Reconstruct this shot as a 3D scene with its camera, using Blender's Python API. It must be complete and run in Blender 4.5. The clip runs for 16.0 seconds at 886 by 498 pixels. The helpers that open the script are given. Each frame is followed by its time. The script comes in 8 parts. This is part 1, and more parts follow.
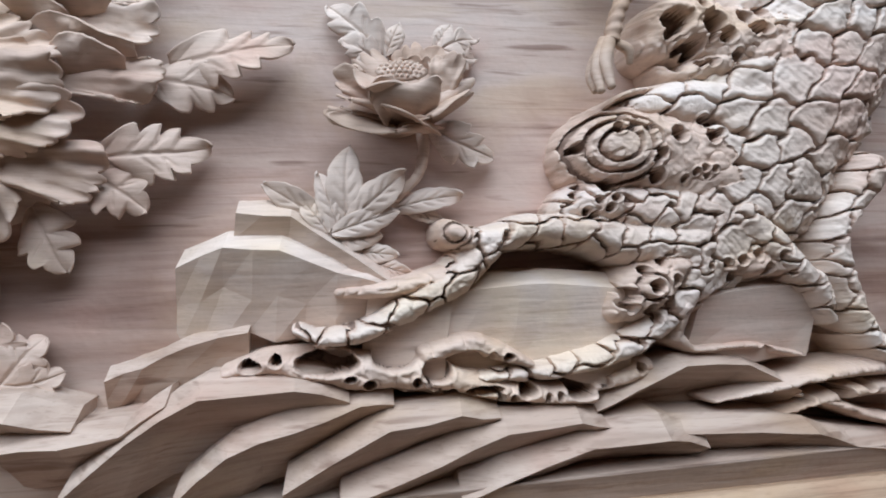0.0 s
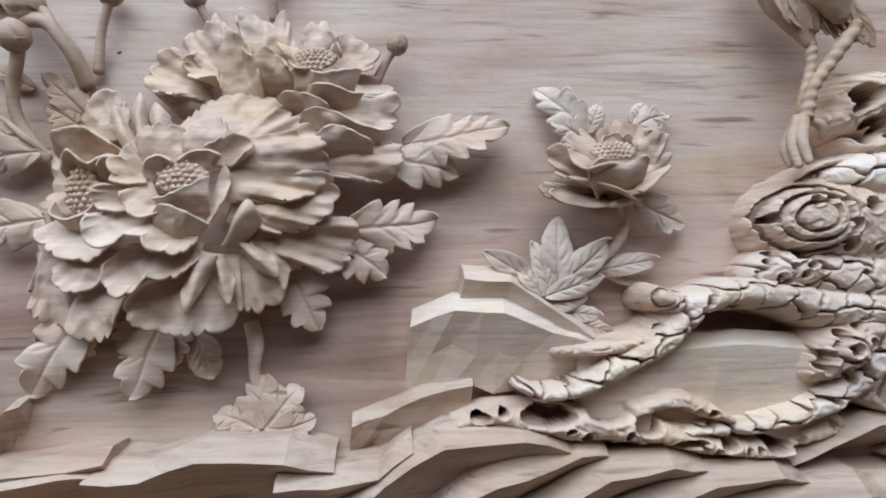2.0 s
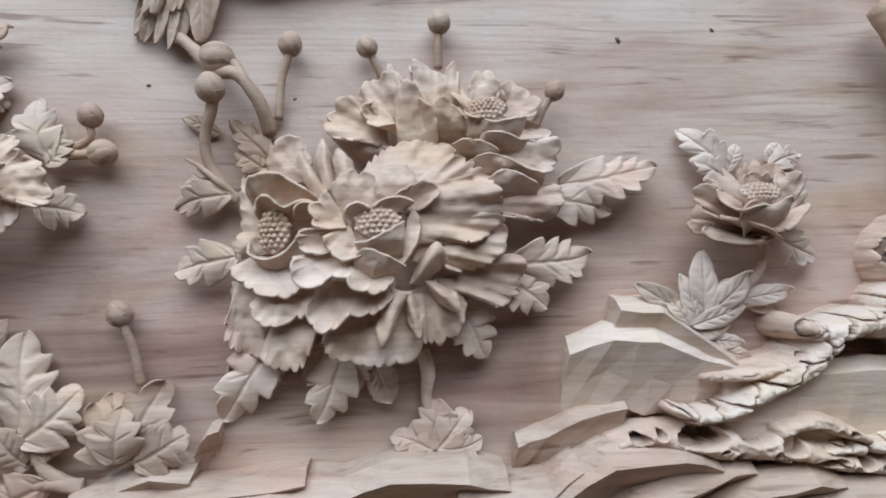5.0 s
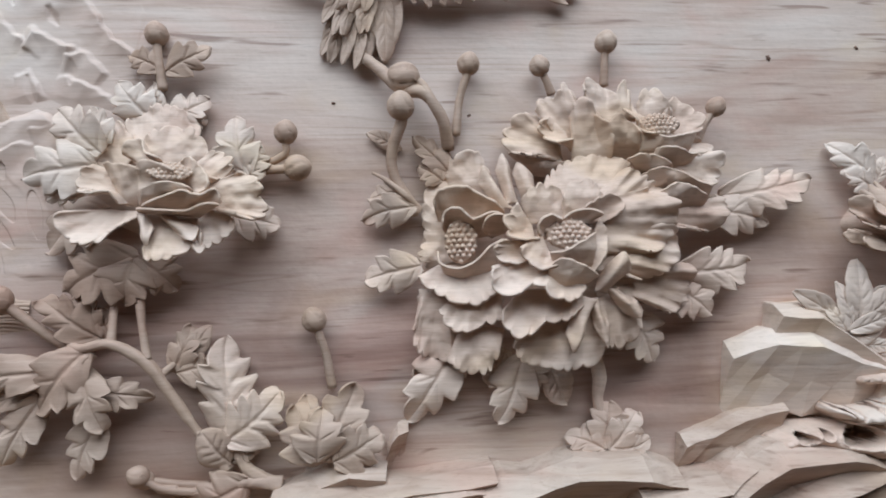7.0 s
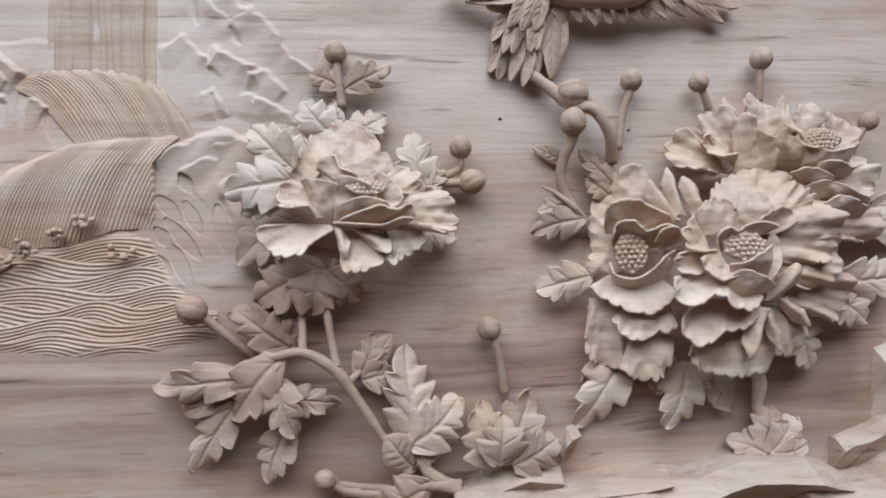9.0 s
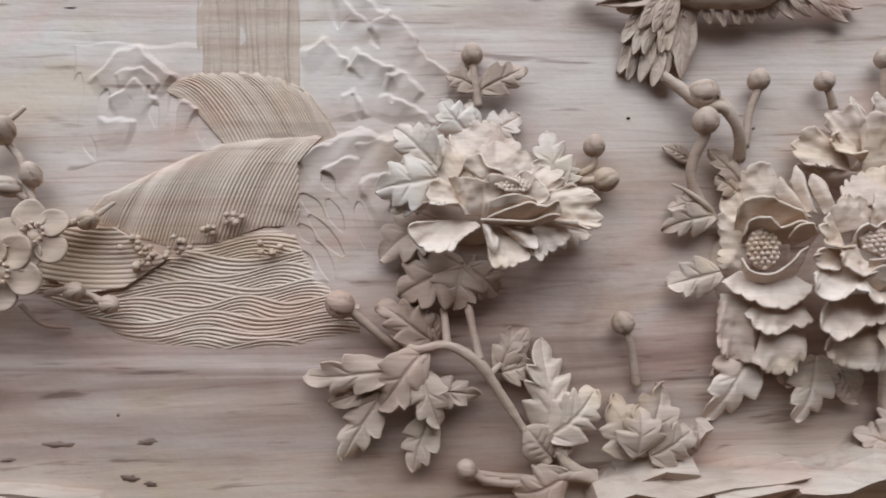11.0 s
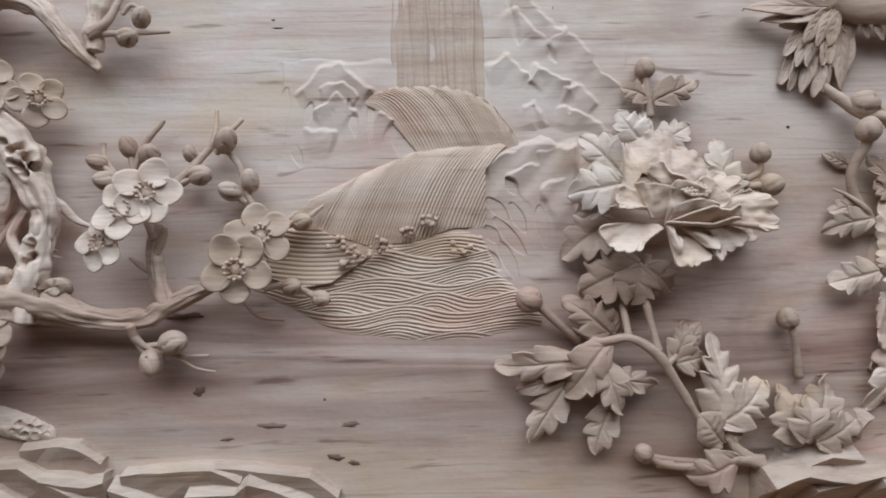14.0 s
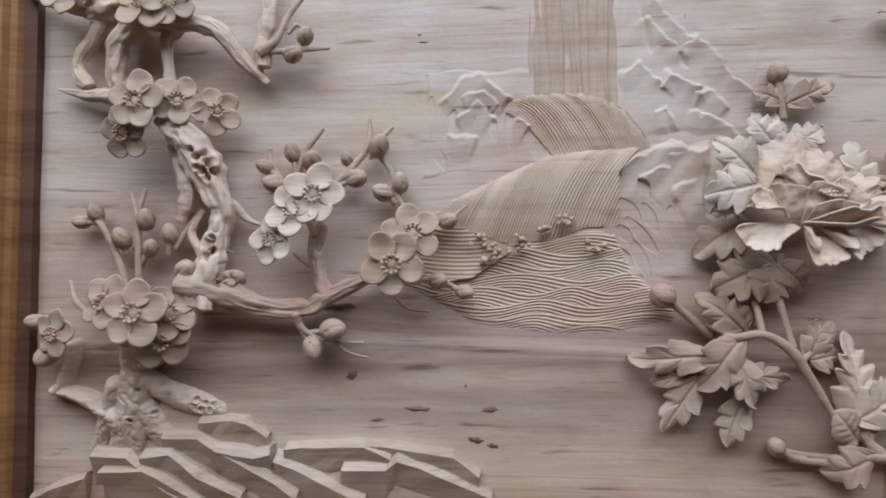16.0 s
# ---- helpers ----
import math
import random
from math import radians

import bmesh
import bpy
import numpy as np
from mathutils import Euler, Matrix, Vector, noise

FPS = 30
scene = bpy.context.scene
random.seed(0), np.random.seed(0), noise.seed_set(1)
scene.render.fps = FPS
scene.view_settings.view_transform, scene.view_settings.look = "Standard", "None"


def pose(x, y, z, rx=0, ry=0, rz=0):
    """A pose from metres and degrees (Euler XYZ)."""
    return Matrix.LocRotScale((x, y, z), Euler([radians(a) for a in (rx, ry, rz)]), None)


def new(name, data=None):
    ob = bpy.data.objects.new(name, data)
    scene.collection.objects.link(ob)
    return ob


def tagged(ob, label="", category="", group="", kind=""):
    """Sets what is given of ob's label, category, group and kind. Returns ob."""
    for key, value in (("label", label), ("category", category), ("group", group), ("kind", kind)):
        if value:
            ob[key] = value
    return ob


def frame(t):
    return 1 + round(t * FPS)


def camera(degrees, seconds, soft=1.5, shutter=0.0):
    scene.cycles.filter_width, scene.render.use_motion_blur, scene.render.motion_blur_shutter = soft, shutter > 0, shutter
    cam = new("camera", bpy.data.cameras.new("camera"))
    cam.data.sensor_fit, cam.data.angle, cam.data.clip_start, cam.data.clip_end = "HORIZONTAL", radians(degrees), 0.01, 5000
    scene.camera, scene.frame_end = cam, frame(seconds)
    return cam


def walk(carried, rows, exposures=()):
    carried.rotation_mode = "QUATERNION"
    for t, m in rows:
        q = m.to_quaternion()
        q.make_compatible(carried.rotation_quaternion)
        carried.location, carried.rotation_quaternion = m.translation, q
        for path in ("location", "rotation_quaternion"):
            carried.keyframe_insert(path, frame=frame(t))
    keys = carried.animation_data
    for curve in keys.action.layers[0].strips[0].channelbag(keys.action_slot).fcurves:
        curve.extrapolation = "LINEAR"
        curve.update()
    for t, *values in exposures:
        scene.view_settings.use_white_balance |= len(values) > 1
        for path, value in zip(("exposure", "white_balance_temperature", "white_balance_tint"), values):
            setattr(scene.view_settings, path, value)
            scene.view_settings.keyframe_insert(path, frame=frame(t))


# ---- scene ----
# One carved wooden relief panel. x runs along the panel, z up, and the carving stands out towards -y.
cam = camera(70.0, 16.0, soft=1.9)
ROWS = [  # seconds, eye, yaw, pitch, roll
    (0.0, 0.4247, -0.4529, 1.1279, -10.43, 1.82, -1.62),
    (0.5, 0.3972, -0.4505, 1.1333, -10.71, 2.47, -1.74),
    (1.0, 0.3831, -0.4594, 1.1402, -8.47, 3.01, -1.64),
    (1.5, 0.3449, -0.4714, 1.1523, -6.14, 3.20, -1.18),
    (2.0, 0.3090, -0.4843, 1.1637, -5.43, 3.25, -1.06),
    (2.5, 0.2866, -0.4916, 1.1729, -5.24, 2.82, -1.09),
    (3.0, 0.2728, -0.5011, 1.1802, -4.86, 2.56, -1.07),
    (5.5, 0.1476, -0.5117, 1.1997, -5.52, 2.30, -1.19),
    (6.0, 0.1091, -0.5155, 1.1960, -5.09, 2.83, -1.23),
    (6.5, 0.0755, -0.5208, 1.2005, -5.12, 2.72, -1.29),
    (7.0, 0.0436, -0.5232, 1.2050, -5.14, 2.64, -1.24),
    (7.5, 0.0061, -0.5247, 1.2117, -5.19, 2.46, -1.27),
    (8.0, -0.0229, -0.5272, 1.2123, -5.00, 3.00, -1.34),
    (8.5, -0.0548, -0.5298, 1.2114, -5.04, 3.24, -1.28),
    (9.0, -0.0945, -0.5296, 1.2160, -4.88, 2.68, -1.32),
    (11.5, -0.2196, -0.5407, 1.2150, -3.61, 2.59, -1.21),
    (12.0, -0.2428, -0.5460, 1.2169, -3.53, 2.51, -1.22),
    (12.5, -0.2658, -0.5526, 1.2168, -3.11, 2.67, -1.21),
    (13.0, -0.2997, -0.5580, 1.2192, -2.82, 2.60, -1.18),
    (13.5, -0.3246, -0.5646, 1.2189, -2.44, 2.63, -1.09),
    (14.0, -0.3432, -0.5739, 1.2169, -2.06, 2.54, -1.01),
    (14.5, -0.3578, -0.5837, 1.2141, -0.96, 2.56, -0.88),
    (15.0, -0.3827, -0.5924, 1.2112, 0.02, 2.60, -0.73),
    (15.5, -0.4033, -0.6058, 1.2138, 1.51, 2.63, -0.54),
    (16.0, -0.4130, -0.6141, 1.2116, 3.61, 2.79, -0.31),
]


def eye_pose(x, y, z, yaw, pitch, roll):
    turn = pose(0, 0, 0, 0, 0, yaw) @ pose(0, 0, 0, 90 + pitch, 0, 0) @ pose(0, 0, 0, 0, 0, roll)
    return Matrix.Translation((x, y, z)) @ turn


EXPOSURES = [(0.0, -0.10, 5700, 8), (2.0, -0.20, 5700, 5), (5.5, -0.25, 5700, 5), (9.0, -0.28, 5820, 6), (12.5, -0.33, 5780, 5), (14.5, -0.44, 5800, 6), (16.0, -0.46, 5820, 7)]
walk(cam, [(t, eye_pose(*row)) for t, *row in ROWS], EXPOSURES)

# ---- light: one long unseen skylight, added above and in front of the panel ----
SKY, SKYLIGHT = 0.03, 182.0
world = bpy.data.worlds.new("sky")
scene.world = world
world.use_nodes = True
sky = world.node_tree.nodes.new("ShaderNodeTexSky")
sky.sky_type, sky.sun_disc = "NISHITA", False
sky.sun_elevation, sky.sun_rotation = radians(40), radians(200)
sky.dust_density = 3.0
world.node_tree.links.new(sky.outputs[0], world.node_tree.nodes["Background"].inputs[0])
world.node_tree.nodes["Background"].inputs[1].default_value = SKY
HATCH = (-2.4, 1.5, -2.8, -0.5, 2.9)  # x0, x1, y0, y1 and height of the skylight's opening
lamp_data = bpy.data.lights.new("skylight", "AREA")
lamp_data.shape, lamp_data.size, lamp_data.size_y = "RECTANGLE", HATCH[1] - HATCH[0], HATCH[3] - HATCH[2]
lamp_data.energy, lamp_data.color = SKYLIGHT, (0.90, 0.97, 1.05)
skylight = new("skylight", lamp_data)
skylight.location = ((HATCH[0] + HATCH[1]) / 2, (HATCH[2] + HATCH[3]) / 2, HATCH[4] + 0.02)


# ---- materials ----
def wood(name, dark, mid, pale, streak=0.5, bump=0.25, rough=0.62, along=1.0, blot=0.35, fleck=0.25, rings=0.25, gloss=0.3, belts=0.0):
    """Bare carved wood: grain along x at two scales, pores, blotches and tool-worn relief."""
    m = bpy.data.materials.new(name)
    m.use_nodes = True
    nt = m.node_tree
    n, l = nt.nodes, nt.links
    bsdf = n["Principled BSDF"]
    geo = n.new("ShaderNodeNewGeometry")

    def noise_at(scale, detail=4.0, distort=0.0, size=1.0):
        mp = n.new("ShaderNodeMapping")
        mp.inputs["Scale"].default_value = scale
        l.new(geo.outputs["Position"], mp.inputs[0])
        t = n.new("ShaderNodeTexNoise")
        t.inputs["Scale"].default_value = size
        t.inputs["Detail"].default_value = detail
        t.inputs["Distortion"].default_value = distort
        l.new(mp.outputs[0], t.inputs["Vector"])
        return t.outputs["Fac"]

    def ramp(fac, *stops):
        r = n.new("ShaderNodeValToRGB")
        el = r.color_ramp.elements
        while len(el) < len(stops):
            el.new(0.5)
        for e, (p, c) in zip(el, stops):
            e.position, e.color = p, (*c, 1) if len(c) == 3 else c
        l.new(fac, r.inputs[0])
        return r.outputs[0]

    def mix(kind, fac, a, b):
        x = n.new("ShaderNodeMix")
        x.data_type, x.blend_type = "RGBA", kind
        if isinstance(fac, float):
            x.inputs[0].default_value = fac
        else:
            l.new(fac, x.inputs[0])
        l.new(a, x.inputs[6])
        l.new(b, x.inputs[7])
        return x.outputs[2]

    broad = noise_at((2.0 * along, 3.0, 17.0), 6.0, 1.6)
    fine = noise_at((16.0 * along, 60.0, 230.0), 6.0, 0.5)
    pores = noise_at((70.0 * along, 300.0, 1000.0), 2.0)
    dashes = noise_at((11.0 * along, 40.0, 130.0), 3.0, 0.4)
    blots = noise_at((5.0, 6.0, 8.0), 4.0, 1.0)
    hue = noise_at((9.0, 9.0, 14.0), 3.0, 0.6)
    base = ramp(broad, (0.28, dark), (0.5, mid), (0.72, pale))
    grain = ramp(fine, (0.3, (0.55, 0.5, 0.47)), (0.55, (1, 1, 1)), (0.8, (1.08, 1.06, 1.04)))
    col = mix("MULTIPLY", streak, base, grain)
    spots = ramp(pores, (0.30, (0.5, 0.42, 0.36)), (0.42, (1, 1, 1)))
    col = mix("MULTIPLY", 0.45 * streak + 0.1, col, spots)
    stain = ramp(blots, (0.30, (0.66, 0.55, 0.50)), (0.44, (0.92, 0.86, 0.83)), (0.6, (1, 1, 1)))
    col = mix("MULTIPLY", blot, col, stain)
    flecks = ramp(dashes, (0.30, (0.42, 0.33, 0.29)), (0.385, (1, 1, 1)))
    col = mix("MULTIPLY", fleck, col, flecks)
    years = noise_at((1.3 * along, 1.6, 30.0), 3.0, 0.9)
    patch = noise_at((3.0, 3.0, 9.0), 2.0)
    line = ramp(years, (0.40, (1, 1, 1)), (0.425, (0.62, 0.52, 0.46)), (0.45, (1, 1, 1)), (0.535, (1, 1, 1)), (0.555, (0.70, 0.61, 0.55)), (0.575, (1, 1, 1)))
    some = n.new("ShaderNodeMapRange")
    some.inputs[1].default_value, some.inputs[2].default_value, some.inputs[4].default_value = 0.4, 0.62, rings
    l.new(patch, some.inputs[0])
    col = mix("MULTIPLY", some.outputs[0], col, line)
    tints = ramp(hue, (0.32, (1.0, 0.90, 0.88)), (0.46, (1, 1, 1)), (0.54, (1, 1, 1)), (0.68, (1.0, 0.965, 0.86)))
    col = mix("MULTIPLY", 0.9, col, tints)
    piece = n.new("ShaderNodeObjectInfo")
    own = ramp(piece.outputs["Random"], (0.0, (0.90, 0.88, 0.86)), (0.35, (0.97, 0.97, 0.965)), (0.7, (1.0, 1.01, 1.01)), (1.0, (1.05, 1.07, 1.09)))
    col = mix("MULTIPLY", 0.8, col, own)
    if belts:  # the board's own dark belts with wandering borders; paler and cooler towards the top
        axis = n.new("ShaderNodeSeparateXYZ")
        l.new(geo.outputs["Position"], axis.inputs[0])
        wander = noise_at((1.6, 1.0, 16.0), 6.0, 1.2)
        sway = n.new("ShaderNodeMath")
        sway.operation = "MULTIPLY_ADD"
        l.new(wander, sway.inputs[0])
        sway.inputs[1].default_value = 0.16
        l.new(axis.outputs["Z"], sway.inputs[2])
        span = n.new("ShaderNodeMapRange")
        span.inputs[1].default_value, span.inputs[2].default_value = 1.00, 1.60
        l.new(sway.outputs[0], span.inputs[0])
        belt = ramp(span.outputs[0], (0.10, (1.0, 1.0, 0.94)), (0.21, (1.0, 0.98, 0.94)), (0.275, (0.72, 0.65, 0.63)), (0.31, (0.93, 0.88, 0.86)), (0.345, (0.58, 0.49, 0.47)), (0.37, (0.84, 0.77, 0.75)), (0.385, (0.60, 0.51, 0.49)), (0.42, (0.97, 0.91, 0.90)),
                    (0.47, (0.98, 0.93, 0.92)), (0.60, (1.0, 0.985, 0.98)), (0.80, (1.03, 1.05, 1.06)))
        col = mix("MULTIPLY", belts, col, belt)
    l.new(col, bsdf.inputs["Base Color"])
    rr = n.new("ShaderNodeMapRange")
    rr.inputs[3].default_value, rr.inputs[4].default_value = rough - 0.1, rough + 0.15
    l.new(blots, rr.inputs[0])
    l.new(rr.outputs[0], bsdf.inputs["Roughness"])
    bsdf.inputs["Specular IOR Level"].default_value = gloss
    add = n.new("ShaderNodeMath")
    add.operation = "MULTIPLY_ADD"
    tool = noise_at((140.0, 140.0, 180.0), 2.0)
    l.new(tool, add.inputs[0])
    add.inputs[1].default_value = 0.8
    l.new(fine, add.inputs[2])
    b = n.new("ShaderNodeBump")
    b.inputs["Strength"].default_value, b.inputs["Distance"].default_value = bump, 0.0012
    l.new(add.outputs[0], b.inputs["Height"])
    l.new(b.outputs[0], bsdf.inputs["Normal"])
    return m


BOARD = wood("board_wood", (0.45, 0.315, 0.245), (0.565, 0.440, 0.362), (0.625, 0.515, 0.438), streak=0.22, blot=0.7, fleck=0.75, rings=0.55, rough=0.52, gloss=0.45, belts=1.0)
WAVE = wood("wave_wood", (0.50, 0.345, 0.25), (0.58, 0.43, 0.325), (0.64, 0.51, 0.405), streak=0.2, blot=0.45, fleck=0.4, rings=0.3)
CARVED = wood("carved_wood", (0.52, 0.378, 0.29), (0.63, 0.478, 0.378), (0.70, 0.56, 0.455), streak=0.30, bump=0.4)
HONEY = wood("honey_carved_wood", (0.45, 0.315, 0.222), (0.53, 0.388, 0.292), (0.59, 0.455, 0.36), streak=0.3, bump=0.4)
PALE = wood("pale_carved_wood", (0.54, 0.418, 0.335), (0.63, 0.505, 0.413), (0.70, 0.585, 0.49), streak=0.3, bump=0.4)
# Browner pieces; on the trunk's plum blossoms the tone also holds their shade.
DUSKY = wood("browner_and_shaded_wood", (0.37, 0.25, 0.18), (0.46, 0.332, 0.25), (0.53, 0.405, 0.315), streak=0.3, bump=0.4)
BARK = wood("bleached_bark_wood", (0.56, 0.435, 0.345), (0.665, 0.545, 0.450), (0.73, 0.625, 0.54), streak=0.15, bump=0.5, fleck=0.5)
ROCK = wood("chiselled_wood", (0.38, 0.27, 0.20), (0.49, 0.37, 0.288), (0.58, 0.46, 0.37), streak=0.4, bump=0.5, fleck=0.6, rings=0.5)
DEEP = wood("recess_wood", (0.12, 0.07, 0.05), (0.18, 0.11, 0.08), (0.25, 0.165, 0.125), streak=0.5, bump=0.3)
# Dark brown that puts the shade of cracks and holes into their colour.
CRACK = wood("shaded_groove_wood", (0.13, 0.085, 0.062), (0.20, 0.135, 0.100), (0.28, 0.195, 0.15), streak=0.2, bump=0.3)
# Inner step of the frame; its shade is put into this dark brown.
LIP = wood("shaded_frame_wood", (0.06, 0.025, 0.015), (0.10, 0.045, 0.026), (0.14, 0.07, 0.04), streak=0.6, rough=0.5)
# Bottom rail: lighter tan with the light from above put into it.
RAIL = wood("lit_rail_wood", (0.40, 0.265, 0.16), (0.52, 0.365, 0.24), (0.60, 0.45, 0.31), streak=0.5, rough=0.45)
FRAME = wood("frame_wood", (0.18, 0.075, 0.026), (0.28, 0.128, 0.048), (0.35, 0.175, 0.075), streak=0.6, rough=0.42)
# Unseen walls, ceiling and floor: brown tones set for the fill they bounce.
PLASTER = wood("plaster", (0.09, 0.060, 0.042), (0.12, 0.082, 0.058), (0.15, 0.105, 0.076), streak=0.1, rough=0.85)
CONCRETE = wood("concrete", (0.07, 0.052, 0.04), (0.095, 0.072, 0.055), (0.12, 0.092, 0.072), streak=0.2, rough=0.9)


# ---- mesh tools; points are (x, z, out of the panel) ----
def sheet(P, thick=0.0, wrap=False):
    """Quads over a grid of points; with thick, a closed shell of that depth behind it."""
    P = np.asarray(P, float)
    n, m = P.shape[:2]
    a = np.arange(n * m).reshape(n, m)
    if wrap:
        a = np.c_[a, a[:, :1]]
    q = np.stack([a[:-1, :-1], a[:-1, 1:], a[1:, 1:], a[1:, :-1]], -1).reshape(-1, 4)
    V = P.reshape(-1, 3)
    if not thick:
        return V, q.tolist()
    du, dv = np.gradient(P, axis=0), np.gradient(P, axis=1)
    N = np.cross(dv, du)
    N /= np.linalg.norm(N, axis=-1, keepdims=True) + 1e-12
    B = (P - N * thick).reshape(-1, 3)
    k = n * m
    edge = np.r_[a[0, :], a[1:, -1], a[-1, -2::-1], a[-2:0:-1, 0]]
    nxt = np.roll(edge, -1)
    side = np.stack([edge, edge + k, nxt + k, nxt], -1)
    return np.r_[V, B], np.r_[q, q[:, ::-1] + k, side].tolist()


def join(*pieces):
    V, F, k = [], [], 0
    for v, f in pieces:
        V.append(np.asarray(v))
        F += [[i + k for i in q] for q in f]
        k += len(v)
    return np.concatenate(V), F


def thing(name, x, z, out, label, category, group=""):
    """An Empty at the thing's foot on the panel."""
    e = new(name)
    e.location, e.empty_display_size = (x, -out, z), 0.02
    return tagged(e, label, category, group)


def part(name, piece, material, parent=None, label="", smooth=True, kind=""):
    """One mesh; its points, given in panel places, are kept relative to its thing."""
    V, F = piece
    V = np.asarray(V, float)
    V = np.stack([V[:, 0], -V[:, 2], V[:, 1]], -1)
    top = parent
    at = np.zeros(3)
    while top is not None:
        at += np.array(top.location)
        top = top.parent
    own = V.mean(0) - at if parent is None else np.zeros(3)
    me = bpy.data.meshes.new(name)
    me.from_pydata((V - at - own).tolist(), [], F)
    me.materials.append(material)
    if smooth:
        me.polygons.foreach_set("use_smooth", [True] * len(me.polygons))
    me.update()
    ob = new(name, me)
    ob.location = own
    ob.parent = parent
    return tagged(ob, label, kind=kind)


def V3(*p):
    return np.array(p, float)


def unit(v):
    return v / (np.linalg.norm(v) + 1e-12)


def spline(points, n):
    """A smooth curve through points, n places on it."""
    p = np.array(points, float)
    if len(p) == 2:
        return p[0] + np.linspace(0, 1, n)[:, None] * (p[1] - p[0])
    p = np.r_[[2 * p[0] - p[1]], p, [2 * p[-1] - p[-2]]]
    t = np.linspace(0, len(p) - 3 - 1e-9, n)
    i = t.astype(int)
    f = (t - i)[:, None]
    a, b, c, d = p[i], p[i + 1], p[i + 2], p[i + 3]
    return 0.5 * (2 * b + (c - a) * f + (2 * a - 5 * b + 4 * c - d) * f**2 + (3 * b - a - 3 * c + d) * f**3)


def ripple(P, size, seed=0.0):
    """Smooth pseudo-random field, about -1 to 1."""
    x, y, z = (np.asarray(P)[..., i] / size for i in range(3))
    s = seed * 1.7
    return (np.sin(2.1 * x + 1.3 * y + s) + np.sin(1.7 * y - 2.3 * z + 2 * s + 1) + np.sin(2.9 * z + 1.1 * x - s + 2) + np.sin(3.7 * x - 3.1 * y + 4 + s)) / 3


def grain_noise(X, Z, size, seed=0, octaves=3):
    """Lattice noise over the panel, about -1 to 1."""
    out, amp = np.zeros_like(X), 1.0
    for k in range(octaves):
        table = np.random.default_rng(seed * 17 + k).uniform(-1, 1, (256, 256))
        u, v = X / size + 400.0, Z / size + 400.0
        i, j = np.floor(u).astype(int), np.floor(v).astype(int)
        f, g = u - i, v - j
        f, g = f * f * (3 - 2 * f), g * g * (3 - 2 * g)
        i0, i1, j0, j1 = i % 256, (i + 1) % 256, j % 256, (j + 1) % 256
        out += amp * ((table[i0, j0] * (1 - f) + table[i1, j0] * f) * (1 - g) + (table[i0, j1] * (1 - f) + table[i1, j1] * f) * g)
        size, amp = size / 2, amp / 2
    return out


def tube(points, radii, n=None, sides=12, rough=0.0, flat=1.0, seed=0, ridge=0.0):
    """A tapered branch along a curve, with capped, rounded ends."""
    n = n or 6 * len(points)
    c = spline(points, n)
    r = spline(np.array(radii, float)[:, None].repeat(3, 1), n)[:, 0]
    d = np.gradient(c, axis=0)
    d /= np.linalg.norm(d, axis=1, keepdims=True)
    side = np.cross(d, V3(0, 0, 1))
    side /= np.linalg.norm(side, axis=1, keepdims=True) + 1e-9
    up = np.cross(side, d)
    a = np.linspace(0, 2 * np.pi, sides, endpoint=False)
    ring = np.cos(a)[None, :, None] * side[:, None] + flat * np.sin(a)[None, :, None] * up[:, None]
    P = c[:, None] + r[:, None, None] * ring
    if rough or ridge:
        i = np.linspace(0, 1, n)[:, None] * len(points)
        fold = ridge * (np.abs(np.sin(2.5 * a[None] + 0.9 * i + 0.7 * np.sin(1.9 * i + seed) + seed)) - 0.6) * (0.6 + 0.4 * np.sin(2.3 * i + 2 * a[None]))
        P = c[:, None] + (r[:, None, None] * (1 + fold[..., None] + rough * ripple(P, 0.012, seed)[..., None] + 0.5 * rough * ripple(P, 0.004, seed + 3)[..., None])) * ring
    P = np.concatenate([c[:1, None].repeat(sides, 1) - 0.4 * r[0] * d[0], P, c[-1:, None].repeat(sides, 1) + 0.4 * r[-1] * d[-1]])
    return sheet(P, wrap=True)


